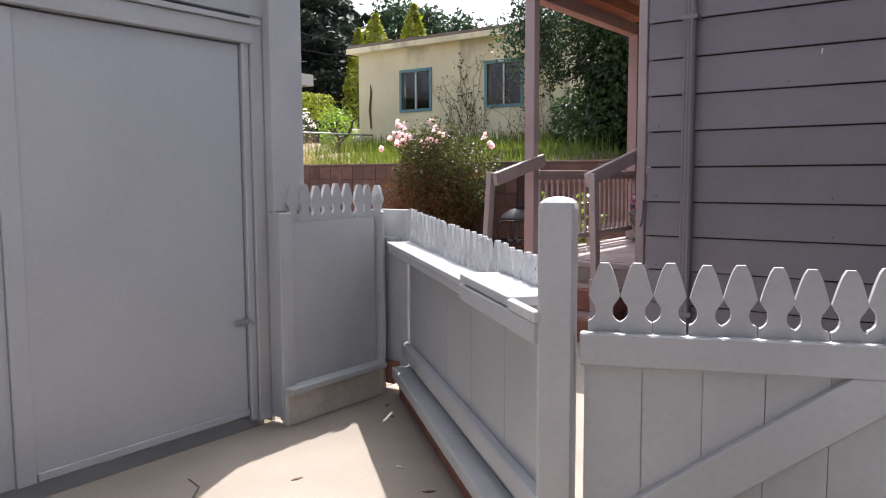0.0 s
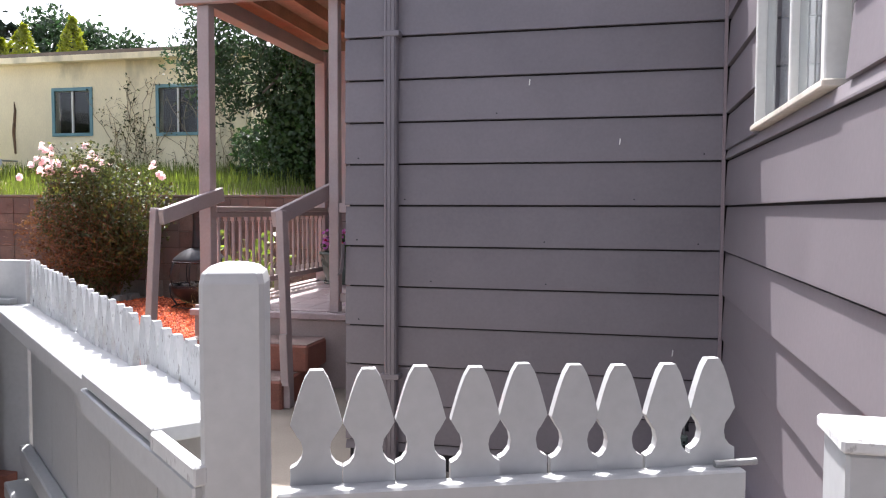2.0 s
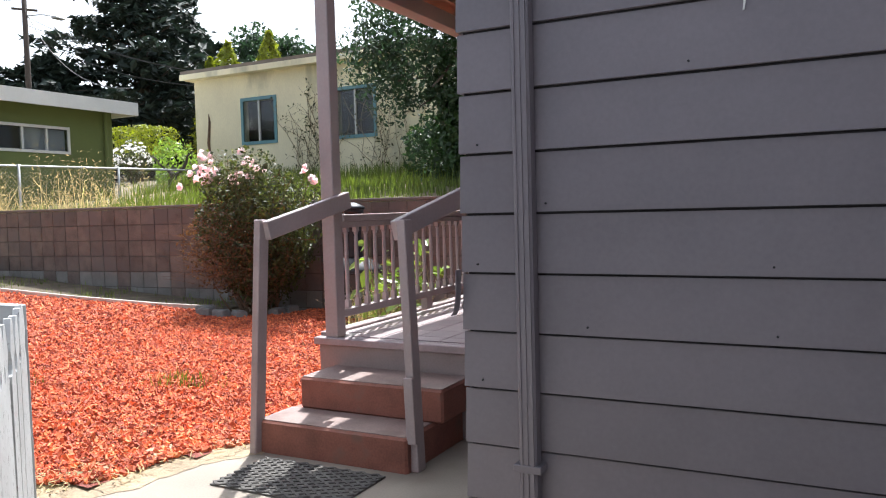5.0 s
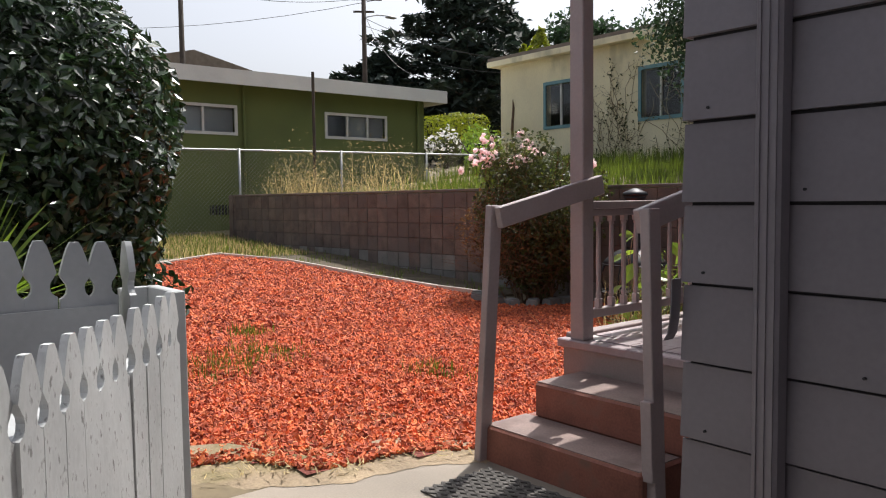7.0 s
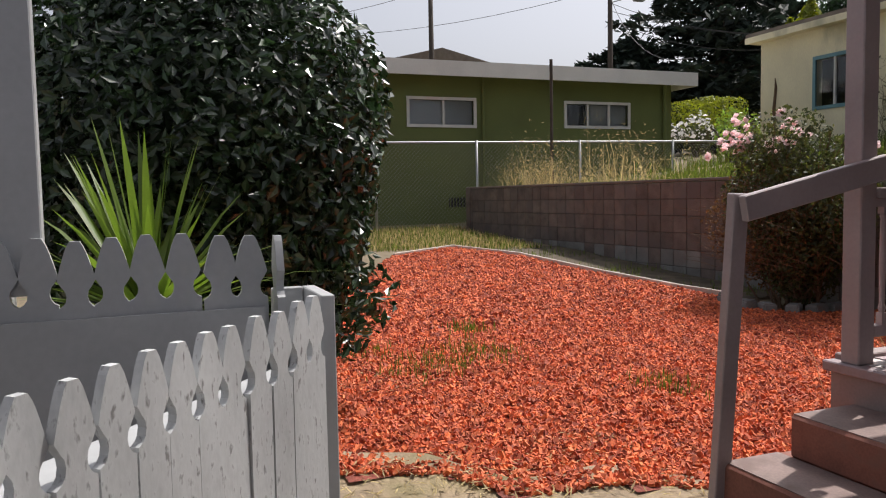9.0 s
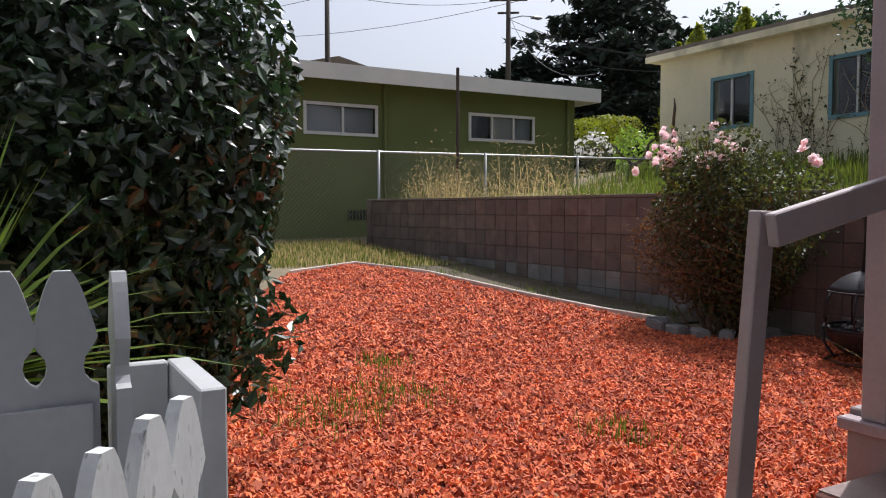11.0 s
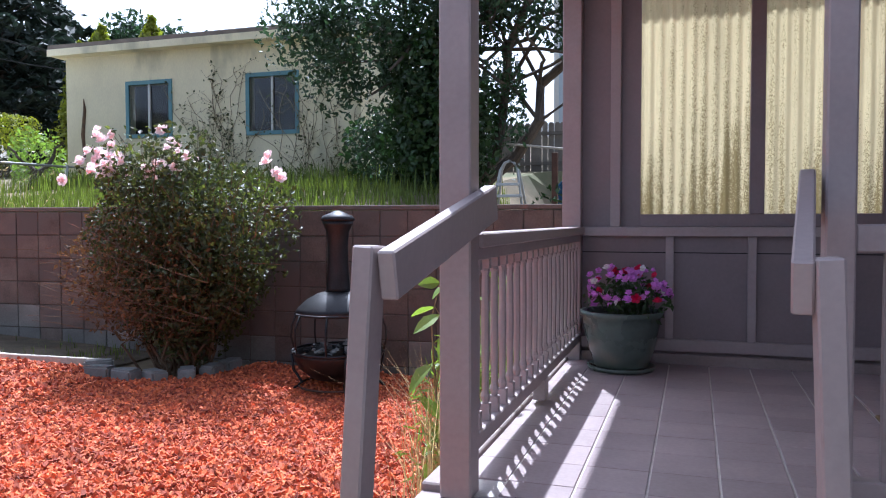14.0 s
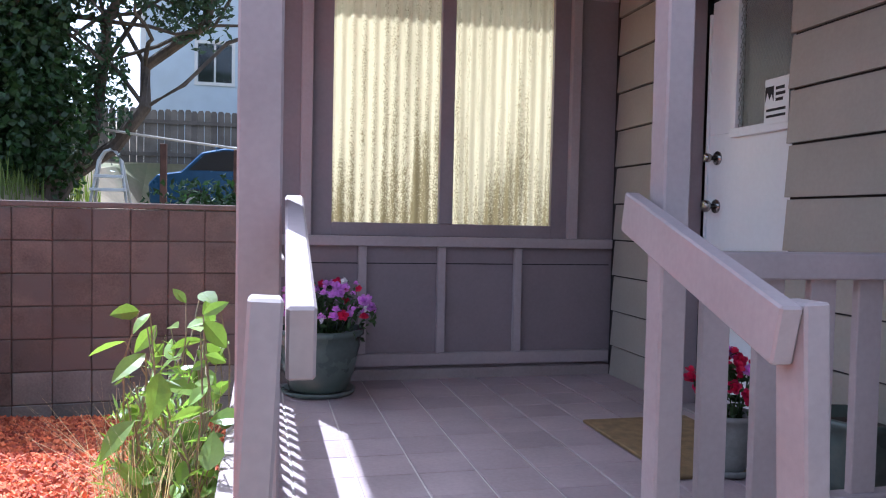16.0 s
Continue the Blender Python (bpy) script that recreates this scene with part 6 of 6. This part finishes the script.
tagged(blades("dry_weeds", on_ground(x, y), h, 0.009, STRAW, None, 1.9), "tall dry straw-coloured weeds above the wall", "weeds", kind="stuff")
P = on_ground(x, y)
P[:, 2] += h * rng.uniform(0.55, 0.95, n)
P = np.repeat(P, 4, 0)
P += rng.normal(size=P.shape) * np.array([0.16, 0.1, 0.13])
tagged(leaves("seed_heads", P, 0.06, STRAW, None, None, 0.2, 0.3), "dry seed heads on the weeds", "weeds", kind="stuff")
n = 12000
x = rng.uniform(-16.2, -12.2, n)
y = rng.uniform(5.5, 9.7, n)
ok = (y < wall_y(x) - 0.1) & ((x < -12.75) | (y > 8.6))
dry = ok & (rng.random(n) < 0.55)
ok = ok & ~dry
tagged(blades("lawn_patch", on_ground(x[ok], y[ok]), rng.uniform(0.05, 0.16, ok.sum()), 0.016, GRASS), "bright grass patch at the end of the mulch", "grass", kind="stuff")
tagged(blades("dry_lawn", on_ground(x[dry], y[dry]), rng.uniform(0.05, 0.15, dry.sum()), 0.016, STRAW), "dry yellow grass at the end of the mulch", "grass", kind="stuff")
n = 1700
x = rng.uniform(-13.0, -7.6, n)
edge = np.interp(-x, [7.6, 8.3, 9.6, 11.4, 12.6], [9.95, 9.5, 9.22, 8.87, 8.3])
y = edge + 0.08 + rng.random(n) ** 1.6 * np.maximum(0.2, wall_y(x) - edge - 0.1)
cl2 = np.sin(x * 3.1) + np.sin(x * 7.7 + 1)
ok = (cl2 > 0.5) | (rng.random(n) < 0.15)
tagged(blades("wall_foot_grass", on_ground(x[ok], y[ok]), rng.uniform(0.03, 0.15, ok.sum()), 0.010, GRASS), "patchy grass at the foot of the block wall", "grass", kind="stuff")
n = 1150
c = np.array([(-6.05, 5.2), (-6.2, 5.45), (-6.25, 6.0), (-6.45, 5.85), (-6.1, 5.6), (-5.05, 6.75), (-6.7, 5.0), (-7.2, 6.2)])[rng.integers(0, 8, n)]
x, y = c[:, 0] + rng.normal(size=n) * 0.16, c[:, 1] + rng.normal(size=n) * 0.13
tagged(blades("grass_sprouts", on_ground(x, y, 0.02), rng.uniform(0.04, 0.13, n), 0.010, GRASS), "thin grass sprouting through the mulch", "grass", kind="stuff")
n = 1500
x = np.concatenate([rng.uniform(-4.5, -3.5, 900), rng.uniform(-7.2, -5.6, 600)])
y = np.concatenate([rng.uniform(3.9, 5.9, 900), rng.uniform(4.5, 5.4, 600)])
ok = np.array([not inside(a, b, PAVED) for a, b in zip(x, y)])
P = on_ground(x[ok], y[ok], 0.05)
tagged(leaves("dry_straw", P, 0.06, STRAW, None, np.array([[0, 0, 1.5]]) * np.ones((len(P), 1)), 0.14, 0.05), "dry grass clippings on the dirt edge", "straw", kind="stuff")

# dark soil between the edging and the block wall
sv, sf = [], []
for i in range(26):
    x = -12.45 + i * 0.195
    e0 = float(np.interp(-x, [7.6, 8.3, 9.6, 11.4, 12.6], [9.80, 9.52, 9.24, 8.90, 8.25])) + 0.03
    e1 = wall_y(x) - 0.02
    for j in range(7):
        y = e0 + (e1 - e0) * j / 6
        sv.append((x, y, ground_z(x, y) + 0.02 + 0.012 * noise.noise((x * 4, y * 4, 0))))
for i in range(25):
    for j in range(6):
        sf.append((i * 7 + j, i * 7 + 7 + j, i * 7 + 8 + j, i * 7 + j + 1))
tagged(cloud("soil_strip", sv, sf, DARK_SOIL), "dark soil at the foot of the block wall", "ground", kind="structure")

# ---- mulch ----
MBED = [(-3.50, 6.0), (-3.76, 5.62), (-3.86, 5.0), (-4.25, 4.72), (-4.45, 4.2), (-5.2, 3.9), (-7.0, 4.4), (-9.0, 5.2), (-11.95, 6.95), (-12.6, 8.25), (-11.4, 8.84), (-9.6, 9.18), (-8.3, 9.47), (-7.62, 9.62), (-7.40, 9.40), (-6.9, 9.50), (-6.6, 9.85), (-6.55, 10.55), (-5.0, 10.7), (-3.5, 10.8)]
st = 0.16
v, f, idx = [], [], {}


def mv(i, j):
    if (i, j) not in idx:
        x, y = -12.8 + i * st, 3.8 + j * st
        idx[(i, j)] = len(v)
        v.append((x, y, ground_z(x, y) + 0.03 + 0.02 * noise.noise((x * 1.7, y * 1.7, 0))))
    return idx[(i, j)]


for i in range(60):
    for j in range(46):
        if inside(-12.8 + (i + 0.5) * st, 3.8 + (j + 0.5) * st, MBED):
            f.append((mv(i, j), mv(i + 1, j), mv(i + 1, j + 1), mv(i, j + 1)))
tagged(cloud("mulch_bed", v, f, MULCH_BED), "dark red soil under bark mulch", "ground", kind="structure")
pts = []
while len(pts) < 105000:
    x, y = rng.uniform(-12.6, -3.5), rng.uniform(3.9, 10.8)
    near = 1.0 if x > -7.2 else 0.42
    if rng.random() < near and inside(x, y, MBED):
        pts.append((x, y))
pts = np.array(pts)
n = len(pts)
z = np.array([ground_z(a, b) + 0.03 + 0.02 * noise.noise((a * 1.7, b * 1.7, 0)) for a, b in pts]) + rng.random(n) * 0.022
far = (pts[:, 0] < -7.2)
L = rng.uniform(0.015, 0.044, n) * np.where(far, 1.3, 1.0)
W = L * rng.uniform(0.3, 0.6, n)
H = rng.uniform(0.004, 0.010, n)
a = rng.random(n) * math.tau
tilt = rng.normal(size=(n, 2)) * 0.5
ux = np.stack([np.cos(a), np.sin(a), tilt[:, 0]], 1)
uy = np.stack([-np.sin(a), np.cos(a), tilt[:, 1]], 1)
uz = np.cross(ux, uy)
c = np.column_stack([pts, z])
V = []
for sx, sy, sz, k in ((-1, -1, -1, 1), (1, -0.8, -1, 1), (1, 0.8, -1, 1), (-1, 1, -1, 1), (-0.9, -0.9, 1, 1), (0.85, -0.7, 1, 1), (0.9, 0.7, 1, 1), (-0.95, 0.8, 1, 1)):
    V.append(c + ux * (L * sx / 2)[:, None] + uy * (W * sy / 2)[:, None] + uz * (H * sz)[:, None])
V = np.stack(V, 1).reshape(-1, 3)
F = []
for i in range(n):
    b = 8 * i
    F += [(b + 4, b + 5, b + 6, b + 7), (b, b + 1, b + 5, b + 4), (b + 1, b + 2, b + 6, b + 5), (b + 2, b + 3, b + 7, b + 6), (b + 3, b, b + 4, b + 7)]
tagged(cloud("mulch_chips", V, F, MULCH), "bright red-orange bark mulch chips", "mulch", kind="stuff")

# edging boards and stones
ed = thing("edging", "pale weathered board edging along the mulch", "edging", (-10.0, 9.2, 0.3))
chain = [(-11.9, 6.95), (-12.62, 8.22), (-11.42, 8.87), (-9.62, 9.21), (-8.32, 9.49), (-7.60, 9.75)]
for (x0, y0), (x1, y1) in zip(chain, chain[1:]):
    part("board", beam(B(), (x0, y0, low_z(x0) + 0.03), (x1, y1, low_z(x1) + 0.03), 0.045, 0.12), TIMBER, ed, bev=0.006)
es = thing("stone_edging", "grey stone blocks edging the rose bed", "edging", (-7.0, 9.6, 0.15))
for i, (x, y, r) in enumerate(((-7.52, 9.55, 40), (-7.36, 9.40, 5), (-7.12, 9.42, -8), (-6.90, 9.50, -25), (-6.72, 9.68, -55), (-6.64, 9.92, -80), (-6.62, 10.16, -88))):
    bm = box(B(), -0.115, 0.115, -0.07, 0.07, -0.08, 0.10)
    bmesh.ops.bevel(bm, geom=list(bm.edges), offset=0.016, segments=2, affect="EDGES")
    for vv in bm.verts:
        vv.co += Vector(noise.noise_vector(vv.co * 9 + Vector((i, 0, 0)))) * 0.012
    bmesh.ops.transform(bm, matrix=pose(x, y, low_z(x) + 0.03, 0, 0, r), verts=bm.verts)
    part("stone", bm, STONE, es)

# ---- porch floor tiles ----
fl = thing("floor_porch", "mauve-brown square tiles with pale grout on the porch", "floor", (-2.4, 8.0, 0.6), kind="structure")
part("grout", box(B(), -3.43, -1.19, 6.665, 9.30, 0.596, 0.6135), GROUT, fl, "pale grout bed")
TW, TL = 0.235, 0.245
tm = bpy.data.meshes.new("tile")
bm = box(B(), 0, TW - 0.009, 0, TL - 0.003, 0, 0.0075)
bmesh.ops.bevel(bm, geom=[e for e in bm.edges if all(q.co.z > 0.005 for q in e.verts)], offset=0.002, segments=1, affect="EDGES")
bm.to_mesh(tm)
bm.free()
tm.materials.append(TILE)
for i in range(9):
    for j in range(10):
        ob = new("tile", tm)
        ob.parent = fl
        ob.matrix_basis = Matrix.Translation(-BASE[fl.name]) @ pose(-3.425 + 0.164 + i * TW, 6.68 + j * TL + 0.14, 0.6125 + random.uniform(0, 0.0012))
te = bpy.data.meshes.new("edge_tile")
bm = box(B(), 0, TW - 0.009, 0, 0.146, 0, 0.0075)
bm.to_mesh(te)
bm.free()
te.materials.append(TILE)
for i in range(9):
    ob = new("tile", te)
    ob.parent = fl
    ob.matrix_basis = Matrix.Translation(-BASE[fl.name]) @ pose(-3.425 + 0.164 + i * TW, 6.670, 0.6125)
tn = bpy.data.meshes.new("cut_tile")
bm = box(B(), 0, 0.154, 0, TL - 0.003, 0, 0.0075)
bm.to_mesh(tn)
bm.free()
tn.materials.append(TILE)
for j in range(10):
    ob = new("tile", tn)
    ob.parent = fl
    ob.matrix_basis = Matrix.Translation(-BASE[fl.name]) @ pose(-3.425, 6.68 + j * TL + 0.14, 0.6125)

# ---- mats ----
dm = thing("coir_mat", "plain brown coir doormat before the front door", "mat", (-1.55, 7.9, 0.621))
part("mat_surface", box(B(), -1.86, -1.31, 7.31, 8.15, 0.6215, 0.637), COIR, dm, bev=0.004)
wm = thing("woven_mat", "grey woven rubber mat at the foot of the steps", "mat", (-2.87, 5.53, 0.0))
part("backing", box(B(), -3.30, -2.45, 5.28, 5.77, 0.001, 0.010), RUBBER, wm)
mm = bpy.data.meshes.new("weave")
bm = box(B(), -0.033, 0.033, -0.011, 0.011, 0, 0.008)
bmesh.ops.bevel(bm, geom=list(bm.edges), offset=0.003, segments=1, affect="EDGES")
bm.to_mesh(mm)
bm.free()
mm.materials.append(RUBBER)
for i in range(17):
    for j in range(17):
        ob = new("weave", mm)
        ob.parent = wm
        ob.matrix_basis = Matrix.Translation(-BASE[wm.name]) @ pose(-3.275 + i * 0.05, 5.300 + j * 0.028, 0.0095, 0, 0, 35 if (i + j) % 2 else -35)

# ---- chiminea ----
def chiminea(x, y, z):
    t = thing("chiminea", "black cast-iron chiminea with a mesh fire bowl", "chiminea", (x, y, z))
    part("cap", lathe(B(), [(0.02, 1.50), (0.125, 1.455), (0.142, 1.43), (0.135, 1.415), (0.05, 1.412)], (x, y, z), 24), IRON, t, smooth=True)
    part("chimney", lathe(B(), [(0.105, 0.83), (0.098, 0.86), (0.088, 1.0), (0.083, 1.2), (0.092, 1.32), (0.118, 1.38), (0.128, 1.41), (0.10, 1.412)], (x, y, z), 24), IRON, t, smooth=True)
    part("hood", lathe(B(), [(0.34, 0.655), (0.355, 0.665), (0.33, 0.70), (0.26, 0.765), (0.18, 0.81), (0.108, 0.832), (0.10, 0.80), (0.24, 0.72), (0.32, 0.66)], (x, y, z), 32), IRON, t, smooth=True)
    part("bowl", lathe(B(), [(0.10, 0.09), (0.22, 0.12), (0.32, 0.20), (0.372, 0.31), (0.378, 0.335), (0.36, 0.335), (0.30, 0.20), (0.10, 0.12)], (x, y, z), 32), IRON, t, "sooty iron fire bowl", True)
    for k in range(44):
        a, q = rng.random() * math.tau, rng.random() ** 0.5 * 0.31
        bm = B()
        bmesh.ops.create_icosphere(bm, subdivisions=1, radius=rng.uniform(0.014, 0.034))
        for w in bm.verts:
            w.co = Vector((w.co.x * 1.4, w.co.y, w.co.z * 0.7)) + Vector(noise.noise_vector(w.co * 30 + Vector((k, 0, 0)))) * 0.012
        bmesh.ops.transform(bm, matrix=pose(x + q * math.cos(a), y + q * math.sin(a), z + 0.34 + rng.random() * 0.04, 0, 0, rng.random() * 180), verts=bm.verts)
        part("ash_lump", bm, ASH if k % 3 else IRON, t, "pale ash")
    part("ash_bed", lathe(B(), [(0.02, 0.325), (0.2, 0.32), (0.335, 0.30), (0.34, 0.28), (0.02, 0.26)], (x, y, z), 20), SOIL, t, "dark ash")
    for zz, r in ((0.345, 0.382), (0.655, 0.352)):
        part("ring", tube(B(), [(x + r * math.cos(k * math.tau / 32), y + r * math.sin(k * math.tau / 32), z + zz) for k in range(33)], 0.011, 6), IRON, t, smooth=True)
    for k in range(8):
        a = k * math.tau / 8 + 0.2
        part("cage_bar", tube(B(), [(x + r * math.cos(a), y + r * math.sin(a), z + zz) for zz, r in ((0.34, 0.38), (0.44, 0.405), (0.54, 0.40), (0.66, 0.352))], 0.009, 6), IRON, t, smooth=True)
    for k in range(4):
        a = k * math.tau / 4 + 0.6
        part("leg", tube(B(), [(x + r * math.cos(a), y + r * math.sin(a), z + zz) for zz, r in ((0.33, 0.385), (0.2, 0.37), (0.09, 0.30), (0.05, 0.36), (-0.01, 0.42))], 0.013, 6), IRON, t, smooth=True)
    part("stand_ring", tube(B(), [(x + 0.33 * math.cos(k * math.tau / 28), y + 0.33 * math.sin(k * math.tau / 28), z + 0.06) for k in range(29)], 0.010, 6), RUST, t, smooth=True)


chiminea(-5.46, 10.0, 0.11)


# ---- potted flowers ----
def pot(name, label, x, y, z, r, h, mt):
    t = thing(name, label, "pot", (x, y, z))
    part("body", lathe(B(), [(r * 0.62, 0.02), (r * 0.66, 0.03), (r * 0.80, h * 0.35), (r * 0.93, h * 0.75), (r * 0.95, h * 0.90), (r * 1.02, h * 0.915), (r * 1.02, h), (r * 0.90, h), (r * 0.86, h * 0.85), (r * 0.1, h * 0.84)], (x, y, z), 32), mt, t, smooth=True)
    part("soil", lathe(B(), [(r * 0.86, h * 0.86), (r * 0.4, h * 0.90), (0.01, h * 0.9)], (x, y, z), 20), SOIL, t)
    part("saucer", lathe(B(), [(r * 0.60, 0.0), (r * 0.80, 0.004), (r * 0.84, 0.028), (r * 0.80, 0.028), (r * 0.66, 0.012)], (x, y, z), 28), mt, t, smooth=True)
    return t


def flowers(x, y, z, r, h, mix, name, label, n=60, leafn=420):
    t = thing(name, label, "flowers", (x, y, z))
    p, o = lumpy((x, y, z + h * 0.42), (r * 0.92, r * 0.92, h * 0.52), leafn, 0.8, 10, 0.4)
    leaves("leaves", p, 0.05, LEAF_IVY, t, o * 0.3, 0.45, 0.2)
    bm = B()
    for k in range(18):
        a = k * 2.4
        branch(bm, (x + 0.05 * math.cos(a), y + 0.05 * math.sin(a), z - 0.02), (x + r * 0.7 * math.cos(a), y + r * 0.7 * math.sin(a), z + h * 0.7), 0.004, 0.002, 0.1, 3, 4)
    part("stem_tangle", bm, LEAF_IVY, t)
    p, o = lumpy((x, y, z + h * 0.45), (r, r, h * 0.58), n * 3, 0.12, 10, 0.3)
    p = p[p[:, 2] > z + h * 0.28][:n]
    for q in p:
        m = mix[int(rng.integers(0, len(mix)))]
        bloom(tuple(q), rng.uniform(0.022, 0.034), 5, m, t, "blossom")
    return t


pot("flower_pot", "large dark green glazed pot on the porch", -3.07, 8.98, 0.622, 0.243, 0.36, POT)
flowers(-3.02, 8.96, 0.94, 0.25, 0.30, [PETAL_PURPLE, PETAL_PURPLE, PETAL_PURPLE, PETAL_PURPLE, PETAL_PURPLE, PETAL_PURPLE, PETAL_RED, PETAL_WHITE], "flowers", "purple pink and white flowers in the green pot", 85)
pot("flower_pot", "dark green glazed pot beside the siding", -1.29, 7.02, 0.622, 0.165, 0.30, POT)
pot("flower_pot", "small grey glazed pot beside the doormat", -1.60, 7.36, 0.622, 0.11, 0.24, STONE)
flowers(-1.61, 7.36, 0.84, 0.13, 0.27, [PETAL_RED, PETAL_RED, PETAL_RED, PETAL_PURPLE], "flowers", "crimson flowers in the small grey pot", 45, 200)

# siding nails, scraps and debris
for i, (x, y) in enumerate(((-1.9, 2.75), (-2.2, 2.35), (-2.45, 3.35), (-1.6, 2.6), (-2.62, 3.5), (-2.35, 3.62), (-2.1, 3.3))):
    a = i * 1.3
    solid("dry_leaf", prism(B(), [(x + 0.03 * math.cos(a), y + 0.03 * math.sin(a)), (x + 0.012 * math.cos(a + 1.7), y + 0.012 * math.sin(a + 1.7)), (x - 0.03 * math.cos(a), y - 0.03 * math.sin(a)), (x + 0.012 * math.cos(a - 1.7), y + 0.012 * math.sin(a - 1.7))], lambda u, v, s: (u, v, 0.001 + 0.004 * s)), WHITE if i == 0 else TWIG, "pale scrap on the concrete" if i == 0 else "small dry leaf on the concrete", "debris", group="debris on the concrete")
for x, k in ((-1.40, 3), (-1.41, 5), (-1.40, 7), (-1.13, 6), (-0.98, 4), (-0.36, 5), (-0.35, 4), (0.42, 5), (0.44, 7), (0.10, 6), (-0.62, 8)):
    z = lap_z(k) + 0.03
    part("nail_head", tube(B(), [(x, 4.838, z), (x, 4.828, z)], 0.004, 7), DARK, w_south, "rusted nail head")
for x, z in ((0.02, 1.80), (0.30, 0.71), (-0.45, 2.12)):
    part("paint_chip", prism(B(), [(x, z), (x + 0.006, z + 0.002), (x + 0.009, z + 0.03), (x + 0.003, z + 0.034)], lambda u, v, q: (u, 4.836 - 0.006 * q, v)), FASCIA, w_south, "pale chip in the paint")
# crack in the concrete before the garage door
crack = [(-2.62, 2.05), (-2.50, 2.02), (-2.42, 1.93), (-2.36, 1.95), (-2.30, 1.84), (-2.31, 1.72), (-2.24, 1.60)]
bm = B()
for (x0, y0), (x1, y1) in zip(crack, crack[1:]):
    beam(bm, (x0, y0, 0.001), (x1, y1, 0.001), 0.008, 0.004)
solid("pavement_crack", bm, DARK_SOIL, "thin dark crack in the concrete", "crack", "structure")
